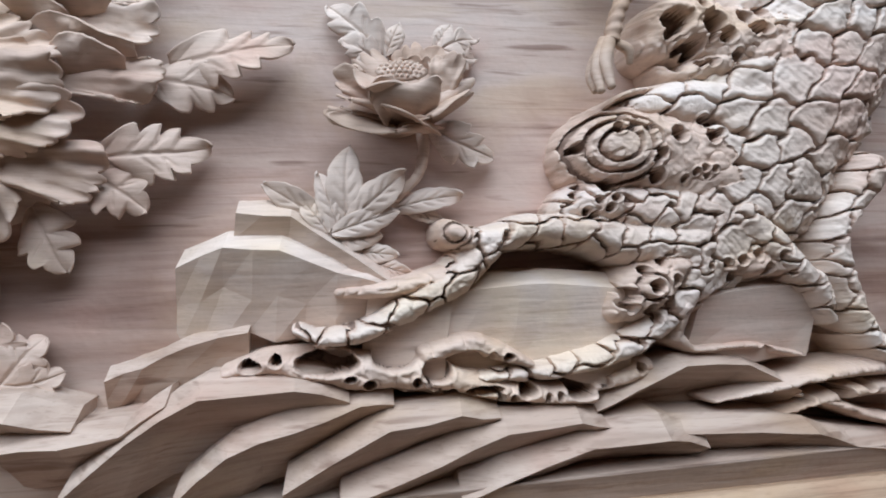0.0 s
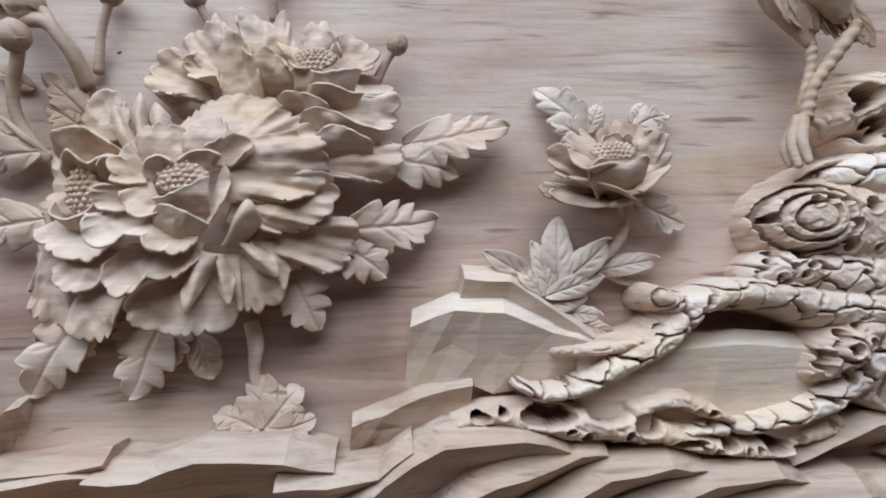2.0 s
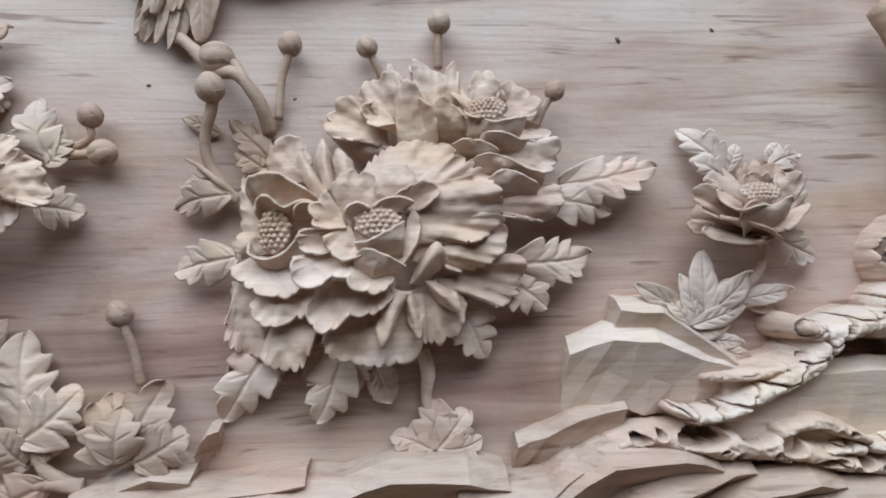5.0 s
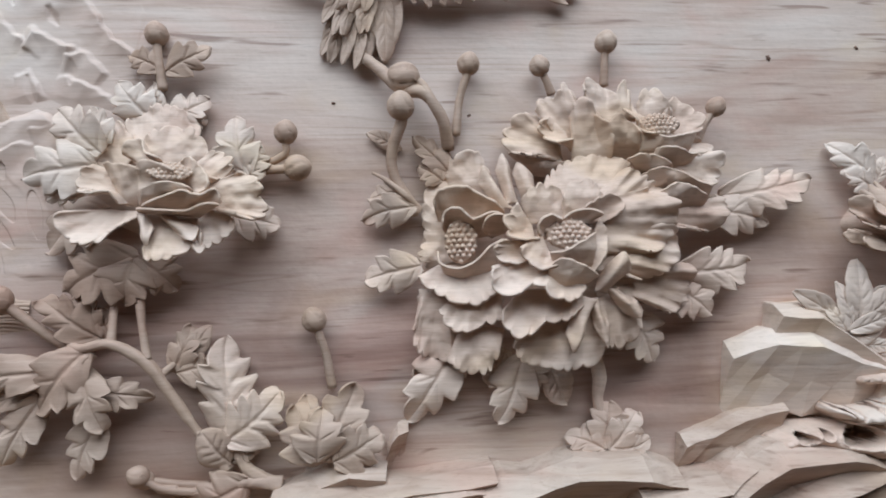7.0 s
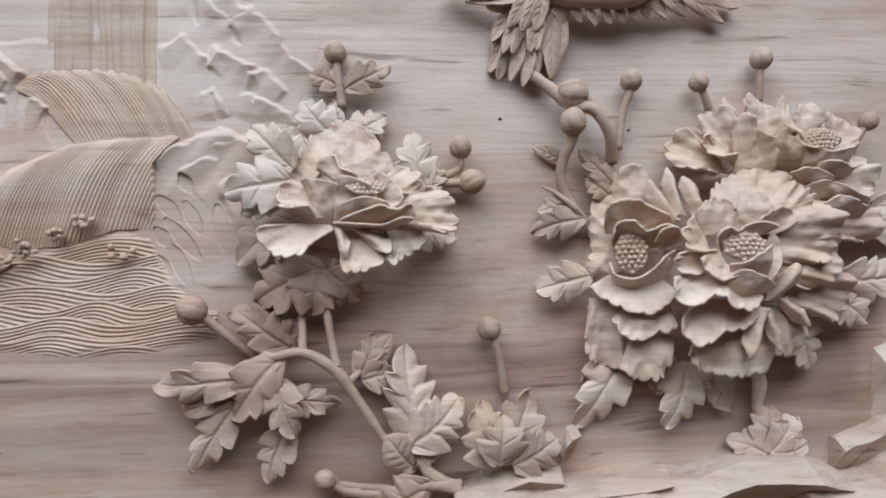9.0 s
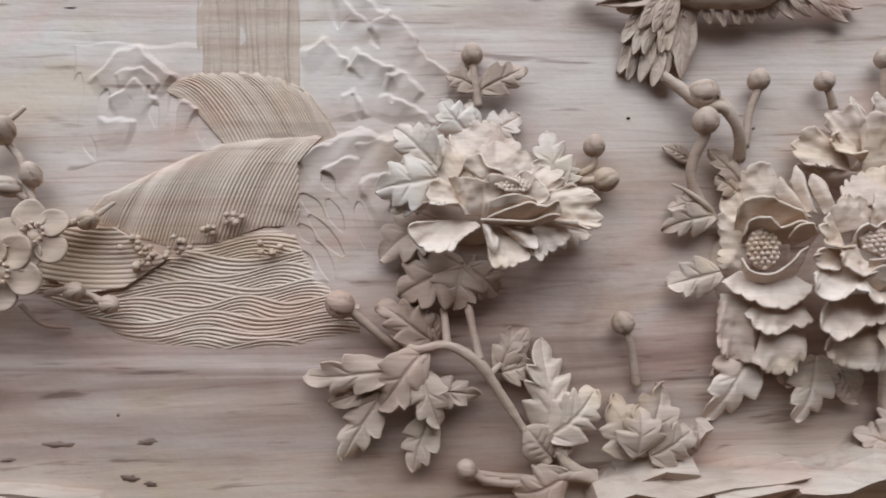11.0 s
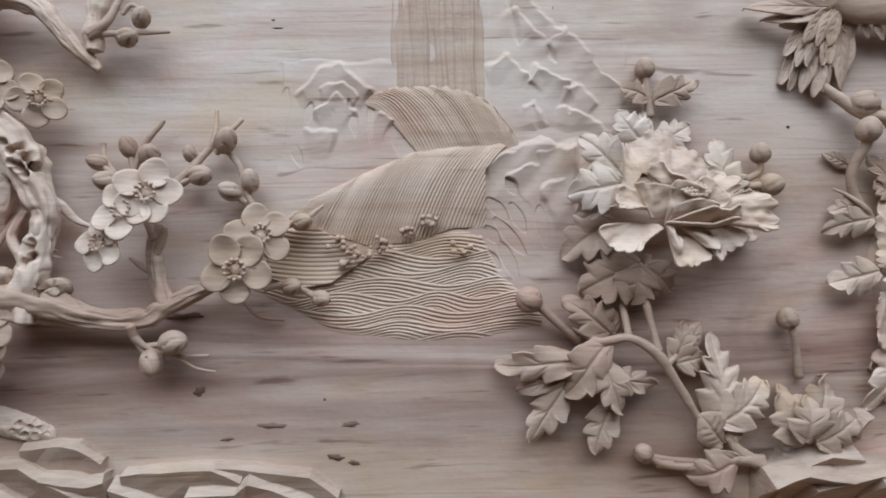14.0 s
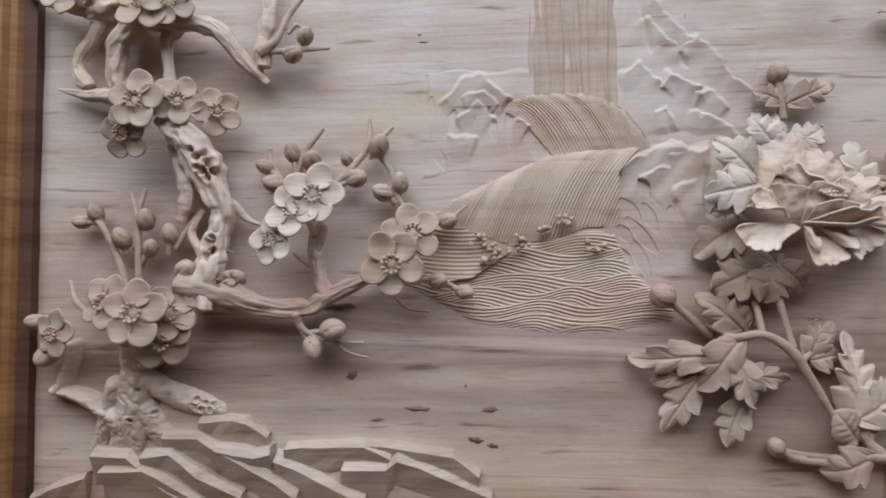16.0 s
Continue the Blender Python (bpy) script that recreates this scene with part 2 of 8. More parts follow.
def bored(points, radii, holes=(), flat=0.8, seed=0, gnarl=0.16, step=0.0011, deep=0.018):
    """A gnarled limb with long flutes and lumps, drilled with round holes at the given places."""
    c = spline(points, 200)
    length = np.linalg.norm(np.diff(c, axis=0), axis=1).sum()
    n = max(24, int(length / step))
    c = spline(points, n)
    r = np.maximum(spline(np.array(radii, float)[:, None].repeat(3, 1), n)[:, 0], 0.0012)
    d = np.gradient(c, axis=0)
    d /= np.linalg.norm(d, axis=1, keepdims=True)
    side = np.cross(d, V3(0, 0, 1))
    side /= np.linalg.norm(side, axis=1, keepdims=True) + 1e-9
    up = np.cross(side, d)
    k = int(np.clip(2 * np.pi * r.max() / step, 16, 72))
    a = np.linspace(-np.pi / 2, 1.5 * np.pi, k, endpoint=False)
    ring = np.cos(a)[None, :, None] * side[:, None] + flat * np.sin(a)[None, :, None] * up[:, None]
    S, A = np.meshgrid(np.linspace(0, length, n), a, indexing="ij")
    w = A * r.mean() + 0.10 * S * np.sin(seed)
    flute = grain_noise(S / 5, w, 0.0045, seed, 2)
    lump = grain_noise(S, w, 0.016, seed + 3, 2)
    rr = r[:, None] * (1 + gnarl * (0.75 * flute + 0.8 * lump) - 0.10 * np.clip(1 - np.abs(grain_noise(S / 3, w, 0.008, seed + 9, 1)) * 5, 0, 1))
    P = c[:, None] + rr[..., None] * ring
    inward = -ring
    for hole, hr in holes:
        q = np.hypot(P[..., 0] - hole[0], P[..., 1] - hole[1]) / hr
        front = np.sin(A) > 0.05
        P = P + inward * (np.clip((1.15 - q) / 0.3, 0, 1) * front * np.minimum(deep, 1.3 * rr))[..., None]
    P = np.concatenate([c[:1, None].repeat(k, 1) - 0.3 * r[0] * d[0], P, c[-1:, None].repeat(k, 1) + 0.3 * r[-1] * d[-1]])
    return sheet(P, wrap=True)


def ball(c, r, axis=(0, 1, 0), long=1.0, rows=9, cols=14, groove=0.0, twist=0.0, point=0.0):
    """A rounded body along an axis, with optional spiral folds and a pointed end."""
    axis = unit(V3(*axis))
    s = unit(np.cross(axis, V3(0.3, 0.2, 1)))
    q = np.cross(axis, s)
    f = np.linspace(0, np.pi, rows)[:, None]
    a = np.linspace(0, 2 * np.pi, cols, endpoint=False)[None]
    h = -np.cos(f)
    rad = np.sin(f) * (1 - groove * np.exp(-((np.sin(2.5 * a + twist * h) / 0.16) ** 2)))
    h = h * long + point * np.clip(h, 0, 1) ** 6
    P = V3(*c) + r * (h[..., None] * axis + rad[..., None] * (np.cos(a)[..., None] * s + np.sin(a)[..., None] * q))
    return sheet(P, wrap=True)


def petal(base, tip, width, curl=0.0, cup=None, ruffle=0.06, lobes=5, seed=0, belly=None, face=(0, 0, 1), thick=0.0011, point=0.0, narrow=0.42, roll=0.02):
    """A carved petal from base to tip: a broad sheet with a scalloped, wavy, rolled edge."""
    rng = np.random.default_rng(seed)
    base, tip = V3(*base), V3(*tip)
    L = np.linalg.norm(tip - base)
    a = unit(tip - base)
    nrm = unit(V3(*face) - np.dot(V3(*face), a) * a)
    s = np.cross(a, nrm)
    u = np.linspace(0.02, 1, 15)[:, None]
    v = np.linspace(-1, 1, 41)[None]
    ph = rng.uniform(0, 6.28, 5)
    w = 1.02 * width / 2 * (u**narrow) * (1 - 0.14 * u**6) * (1 + 0.04 * np.sin(5 * u + ph[0]))
    scal = np.abs(np.sin(lobes * np.pi * (v + 0.22 * np.sin(2.2 * v + ph[1])) / 2 + ph[1])) ** 0.6
    frill = 0.46 * width / max(lobes, 1) * (lobes > 1)
    y = L * u * (1 - (0.26 + point) * np.abs(v) ** 2.6) + (frill * (scal - 0.75) + 0.03 * L * np.sin(4.1 * v + ph[3])) * u**7
    x = w * v * (1 + 0.03 * (scal - 0.6) * u**9) + 0.05 * width * math.sin(ph[4]) * u**2
    big = np.sin(1.6 * v + ph[0]) + 0.7 * np.sin(3.4 * v + ph[2])
    wave = big + 0.55 * np.sin(6.3 * v + ph[3]) * u**2 + 0.25 * np.sin(11 * v + ph[1]) * u**4
    m = min(L, width)
    if belly is None:  # outer petals are hollow towards the viewer, turned ones swell
        belly = -0.10 if curl >= 0 else 0.05
    if cup is None:
        cup = 0.11 if curl >= 0 else -0.05
    ruffle = 1.55 * ruffle
    z = -roll * m * np.clip((u - 0.8) / 0.2, 0, 1) ** 2 + L * (belly * np.sin(np.pi * u**0.85) + curl * u**3) + ruffle * m * (wave * u**2.6 + 0.12 * big * u)
    z = z + cup * width * v**2 * (0.4 + 0.6 * u)
    if lobes > 1:  # each scallop is hollowed on its own, fading inwards
        z = z + 0.16 * width / lobes * (0.6 - scal) * u**3
    z = z + 0.05 * m * math.sin(ph[2]) * v * u  # a slight turn of the whole blade
    z = z - 0.003 * width * np.cos(13 * v + ph[1]) * u  # shallow flutes from the gouge
    P = base + x[..., None] * s + y[..., None] * a + z[..., None] * nrm
    return sheet(P, thick)


def blade(base, tip, width, nrm, arch, seed, groove=0.0017, curl=0.0, fold=0.07):
    """One ovate leaflet: two gently swelling halves on either side of a cut midrib, with a few fine vein cuts."""
    rng = np.random.default_rng(abs(seed))
    L = np.linalg.norm(tip - base)
    a = unit(tip - base)
    nrm = unit(nrm - np.dot(nrm, a) * a)
    s = np.cross(a, nrm)
    u = np.linspace(0.0, 1, 37)[:, None]
    v = np.linspace(-1, 1, 25)[None]
    ph = rng.uniform(0, 6.28, 5)
    h = width / 2 * np.sin(np.pi * np.clip(u, 0, 1) ** 0.92) ** 0.62 * (1 - 0.12 * u) + 0.0003
    side = np.sign(v)
    h = h * (1 + 0.08 * np.sin(6 * u + ph[0]) * side - 0.10 * np.exp(-(((u - 0.62 - 0.06 * side * math.sin(ph[3])) / 0.05) ** 2)))
    x = v * h + 0.16 * L * math.sin(ph[1]) * u * u * (1.2 - u)
    y = L * (u + 0.05 * np.abs(v) * np.sin(np.pi * u))
    av = np.abs(v)
    rib = np.exp(-((v / 0.07) ** 2)) * np.clip(1.05 - u, 0, 0.6) / 0.6
    vein = 0
    for at in (0.18, 0.38, 0.56):
        vein = vein + np.exp(-(((u - at - 0.20 * av) / 0.028) ** 2)) * np.clip((0.72 - av) * 5, 0, 1) * np.clip(av * 7 - 0.4, 0, 1)
    z = arch * L * np.sin(np.pi * u) + curl * L * u**3 + fold * h * (av * (1 - av) * 4 - 0.9 * v**2)
    z = z + 0.05 * L * math.sin(ph[2]) * v * u + 0.045 * L * np.sin(5 * u + ph[4] + side) * av**2 - groove * rib - 0.75 * groove * vein
    P = base + x[..., None] * s + y[..., None] * a + z[..., None] * nrm
    return sheet(P, 0.0014)


def lobed(base, tip, width, lobes, nrm, arch, seed):
    """A leaf cut into rounded lobes that point forward, with one vein cut into each lobe and a wavering, curling blade."""
    rng = np.random.default_rng(abs(seed) + 3)
    L = np.linalg.norm(tip - base)
    a = unit(tip - base)
    nrm = unit(nrm - np.dot(nrm, a) * a)
    s = np.cross(a, nrm)
    u = np.linspace(0.0, 1, 45)[:, None]
    v = np.linspace(-1, 1, 29)[None]
    av, side = np.abs(v), np.sign(v)
    ph = rng.uniform(0, 6.28, 6)
    n = 2 if lobes < 4 else 3
    env = np.sin(np.pi * (0.06 + 0.94 * u) ** 0.80) ** 0.75 * (1 - 0.18 * u)
    teeth, vein = 0, 0
    for sd in (-1, 1):
        shift = 0.04 * sd * math.sin(ph[0]) + rng.uniform(-0.02, 0.02)
        cuts = np.r_[0.0, (0.20 + 0.50 * np.arange(1, n) / n + shift if n > 1 else []), 0.70 + shift, 1.0]
        tooth = np.zeros_like(u)
        ribs = 0
        for c0, c1 in zip(cuts[:-1], cuts[1:]):
            f = (u - c0) / (c1 - c0)
            on = (f >= 0) & (f <= 1)
            tooth = np.where(on, np.clip(f, 0, 1) ** 0.45 * np.clip((1.02 - f) / 0.16, 0, 1) ** 0.55, tooth)
            mid = c0 + 0.42 * (c1 - c0)
            if c1 < 0.99:
                ribs = ribs + np.exp(-(((u - mid + 0.13 - 0.17 * av) / 0.017) ** 2)) * np.clip((0.80 - av) * 5, 0, 1) * np.clip(av * 8 - 0.3, 0, 1)
        teeth = teeth + np.where(side == sd, tooth, 0)
        vein = vein + np.where(side == sd, ribs, 0)
    teeth = np.where(side == 0, 1, teeth)
    saw = np.abs(np.sin(19 * u + 4 * side + ph[5])) ** 0.7
    half = 0.62 * width * env * (0.44 + 0.60 * teeth) * (0.95 + 0.06 * saw) + 0.0004
    x = v * half + L * (0.10 * math.sin(ph[1]) * u * u + 0.04 * np.sin(4 * u + ph[2]) * u)
    y = L * (u + 0.13 * av * np.sin(np.pi * u) ** 0.7 * (0.4 + 0.6 * teeth))
    rib = np.exp(-((v / 0.075) ** 2)) * np.clip(1.05 - u, 0, 0.6) / 0.6
    z = arch * L * np.sin(np.pi * u) + rng.uniform(-0.16, 0.10) * L * u**3
    z = z + half * (0.15 * av * (1 - av) - 0.10 * v**2) + 0.10 * half * (teeth - 0.5) * av**1.5
    z = z + 0.08 * L * math.sin(ph[3]) * v * u + 0.075 * L * np.sin(7 * u + ph[4] + 1.5 * side) * av**2 - 0.0017 * rib - 0.0014 * vein
    P = base + x[..., None] * s + y[..., None] * a + z[..., None] * nrm
    return sheet(P, 0.0016)


def leaf(base, tip, width, lobes=3, arch=0.12, twist=0.0, seed=0, face=(0, 0, 1)):
    """A carved peony leaf: one plain blade, or a lobed one with a vein cut into every lobe."""
    rng = np.random.default_rng(seed)
    base, tip = V3(*base), V3(*tip)
    a = unit(tip - base)
    nrm = unit(V3(*face) - np.dot(V3(*face), a) * a + 0.6 * twist * V3(math.sin(seed), math.cos(seed), 0))
    if lobes <= 1:
        return blade(base, tip, width * 1.0, nrm, arch, seed, curl=rng.uniform(-0.1, 0.12))
    return lobed(base, tip, width, lobes, nrm, arch, seed)


def seed_head(c, rx, rz, size, parent, material, dome=0.4, seed=0, tilt=(0, 0, 1)):
    """The packed bead heart of a peony: a shallow dome that carries round seeds, each a piece of its own."""
    rng = np.random.default_rng(seed)
    n = unit(V3(*tilt))
    ex = unit(np.cross(V3(0, 1, 0), n))
    ey = np.cross(n, ex)
    base = ball(V3(*c) - n * 0.15 * min(rx, rz), 1.0, n, 0.0, 7, 20)
    v = base[0] - V3(*c)
    v = np.outer(v @ ex, ex) * rx * 1.05 + np.outer(v @ ey, ey) * rz * 1.05
    f = np.linspace(0, np.pi, 7).repeat(20)
    v += np.outer(-np.cos(f) * dome * 0.85 * min(rx, rz), n)
    # The dome's browner wood darkens the gaps between the beads.
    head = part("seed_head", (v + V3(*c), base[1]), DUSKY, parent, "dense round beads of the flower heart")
    bead = None
    rows = int(rz / (size * 0.86)) + 1
    for j in range(-rows, rows + 1):
        for i in range(-int(rx / size) - 1, int(rx / size) + 2):
            x, y = (i + 0.5 * (j % 2)) * size, j * size * 0.86
            q = (x / rx) ** 2 + (y / rz) ** 2
            if q > 1:
                continue
            x, y = x + rng.uniform(-0.12, 0.12) * size, y + rng.uniform(-0.12, 0.12) * size
            p = V3(*c) + ex * x + ey * y + n * dome * min(rx, rz) * (1 - q)
            at = Vector((p[0], -p[2], p[1])) - parent.location
            if bead is None:
                bead = part("seed", ball(V3(parent.location[0], parent.location[2], -parent.location[1]), size * 0.455, n, 1.15, 8, 10), material, head)
                bead.location = at
            else:
                o = new("seed", bead.data)
                o.parent, o.location = head, at
                o.scale = (k := rng.uniform(0.85, 1.1), k, k)
    return head


def relief(x0, x1, z0, z1, step, height):
    """A height field over a stretch of the panel; where height is under zero it sinks out of sight."""
    X, Z = np.meshgrid(np.arange(x0, x1, step), np.arange(z0, z1, step))
    H = height(X, Z)
    P = np.stack([X, Z, H], -1)
    V, F = sheet(P)
    F = np.array(F)
    keep = (H.ravel()[F] > -0.0019).any(1) & (H.ravel()[F] > -0.2).all(1)
    F = F[keep]
    used, F = np.unique(F, return_inverse=True)
    return V[used], F.reshape(-1, 4).tolist()


def strokes(X, Z, lines, up, down, high):
    """Carved ledges along lines (x0, z0, x1, z1): sharp above, fading away below."""
    H = np.zeros_like(X)
    for x0, z0, x1, z1 in lines:
        dx, dz = x1 - x0, z1 - z0
        L = math.hypot(dx, dz)
        if dx < 0:
            dx, dz, x0, z0 = -dx, -dz, x1, z1
        t = ((X - x0) * dx + (Z - z0) * dz) / L / L
        s = ((Z - z0) * dx - (X - x0) * dz) / L
        end = np.clip(1 - 4 * np.maximum(np.maximum(-t, t - 1), 0), 0, 1)
        h = np.where(s > 0, 1 - s / up, np.maximum(0, 1 + s / down) ** 1.4)
        H = np.maximum(H, high * np.clip(h, 0, 1) * end)
    return H


def gouges(X, Z, lines, wide, deep):
    """Tapered gouge cuts along lines (x0, z0, x1, z1)."""
    H = np.zeros_like(X)
    for x0, z0, x1, z1 in lines:
        dx, dz = x1 - x0, z1 - z0
        L = math.hypot(dx, dz)
        t = np.clip(((X - x0) * dx + (Z - z0) * dz) / L / L, 0, 1)
        d = np.hypot(X - x0 - t * dx, Z - z0 - t * dz)
        w = wide * (0.25 + np.sin(np.pi * np.clip(t * 0.9 + 0.08, 0, 1)))
        H = np.maximum(H, deep * np.clip(1 - d / w, 0, 1) ** 0.8)
    return H


# ---- the setting ----
def slab(x0, x1, y0, y1, z0, z1):
    c = [(x, z, -y) for x in (x0, x1) for y in (y0, y1) for z in (z0, z1)]
    return c, [(0, 1, 3, 2), (4, 6, 7, 5), (0, 4, 5, 1), (2, 3, 7, 6), (0, 2, 6, 4), (1, 5, 7, 3)]


# An unseen room is added round the panel to shape its light.
floor = part("floor", slab(-3.2, 3.2, -4.2, 0.34, -0.2, 0.0), CONCRETE, smooth=False, kind="structure")
tagged(floor, "unseen floor added to close the room below", "floor")
for name, box in (("wall_north", (-3.2, 3.2, 0.14, 0.34, 0.0, 2.9)), ("wall_south", (-3.2, 3.2, -4.4, -4.2, 0.0, 2.9)), ("wall_west", (-3.4, -3.2, -4.4, 0.34, 0.0, 2.9)), ("wall_east", (3.2, 3.4, -4.4, 0.34, 0.0, 2.9))):
    tagged(part(name, slab(*box), PLASTER, smooth=False, kind="structure"), "plain unseen wall added to close the room and tone its fill", "wall")
hx0, hx1, hy0, hy1, hz = HATCH
ceiling = part("ceiling", join(slab(-3.4, 3.4, hy1, 0.34, hz, hz + 0.15), slab(-3.4, 3.4, -4.4, hy0, hz, hz + 0.15), slab(-3.4, hx0, hy0, hy1, hz, hz + 0.15), slab(hx1, 3.4, hy0, hy1, hz, hz + 0.15)), PLASTER, smooth=False, kind="structure")
tagged(ceiling, "plain unseen ceiling added around the long light opening", "ceiling")

LEFT, RIGHT, FOOT, TOP = -0.862, 1.25, 0.957, 1.85


def board_face():
    X, Z = np.meshgrid(np.linspace(LEFT - 0.01, RIGHT, 230), np.linspace(FOOT - 0.01, TOP, 90))
    P = np.stack([X, Z, 0 * X], -1)
    H = 0.0007 * ripple(P, 0.05, 2) + 0.0003 * ripple(P, 0.017, 5)
    return sheet(np.stack([X, Z, H], -1), 0.045)


board = part("backboard", board_face(), BOARD, kind="structure")
tagged(board, "bare pinkish brown wooden board with dark horizontal grain", "wooden board")


def moulding(p0, p1, inward, name, proud=0.0):
    """A picture-frame rail: stepped profile swept from p0 to p1, its inner edge towards inward."""
    prof = [(0.0, -0.03), (0.0, 0.006), (-0.006, 0.014), (-0.012, 0.016), (-0.016, 0.022), (-0.034, 0.024), (-0.038, 0.03), (-0.062, 0.034), (-0.07, 0.03), (-0.072, -0.03)]
    p0, p1, k = V3(*p0, 0), V3(*p1, 0), V3(*inward, 0)
    P = np.array([[q + k * a + V3(0, 0, 1) * (h + proud if h > 0 else h) for a, h in prof] for q in p0 + np.linspace(0, 1, 12)[:, None] * (p1 - p0)])
    if k[0] + k[1] < 0 or abs(k[1]) > 0.5:
        P = P[:, ::-1]
    ob = part(name, sheet(P), FRAME, smooth=False, kind="structure")
    return tagged(ob, "honey brown moulded wooden frame rail", "frame")


tagged(part("trim_lip", slab(LEFT - 0.013, LEFT, -0.011, 0.02, FOOT - 0.02, TOP), LIP, smooth=False, kind="structure"), "inner lip of the frame with its shade in the colour", "frame")
moulding((LEFT - 0.013, FOOT - 0.08), (LEFT - 0.013, TOP), (1, 0), "trim_left")
moulding((LEFT, 0.968), (RIGHT, 0.968), (0, 1), "trim_bottom", 0.042)
bpy.data.objects["trim_bottom"].data.materials[0] = RAIL
plinth = [(0.15, 0.955), (1.25, 0.955), (1.25, 0.990), (0.90, 0.992), (0.62, 0.990), (0.40, 0.985), (0.15, 0.978)]
V = [(x, z, o if o < 0 else 0.030 if z < 0.96 else 0.055) for o in (-0.004, 0.04) for x, z in plinth]
n = len(plinth)
base = part("rock_base", (V, [list(range(n))[::-1], list(range(n, 2 * n))] + [[i, (i + 1) % n, n + (i + 1) % n, n + i] for i in range(n)]), ROCK, smooth=False, kind="structure")
tagged(base, "plain brown wooden face below the rock ledges", "rock")


# dark knots and bruises in the board
def mark(x, z, rx, rz, seed):
    rng = np.random.default_rng(seed)
    a = np.linspace(0, 2 * np.pi, 18, endpoint=False)
    q = np.linspace(0, 1, 4)[:, None]
    k = 1 + 0.25 * np.sin(2 * a + rng.uniform(0, 6)) + 0.2 * np.sin(5 * a + rng.uniform(0, 6))
    P = np.stack([x + rx * q * k * np.cos(a), z + rz * q * k * np.sin(a), 0.0014 - 0.0016 * q**2 + 0 * a], -1)
    ob = part("wood_knot", sheet(P, wrap=True), DEEP)
    return tagged(ob, "small dark knot mark in the board", "knot", "dark marks in the board")


MARKS = [
    ((0.3833, 1.3933, 0.000), 5, 5), ((0.4665, 1.4034, 0.000), 4, 4), ((0.0022, 1.3517, 0.000), 3, 3), ((0.1151, 1.3414, 0.000), 4, 4),
    ((-0.5410, 1.1193, 0.000), 12, 8), ((-0.4304, 1.1097, 0.000), 6, 4), ((-0.4212, 1.0583, 0.000), 16, 6), ((-0.4048, 1.0530, 0.000), 14, 5), ((-0.4750, 1.0875, 0.000), 26, 7), ((-0.4083, 1.0872, 0.000), 24, 6), ((-0.5168, 1.0768, 0.000), 14, 3), ((-0.5543, 1.1859, 0.000), 30, 7), ((-0.4700, 1.4469, 0.000), 12, 2),
    ((-0.2166, 1.4650, 0.000), 2, 5), ((-0.4737, 1.4543, 0.000), 8, 2),
]
for k, (c, rx, rz) in enumerate(MARKS):
    mark(c[0], c[1], rx * 0.00048, rz * 0.00048, k)


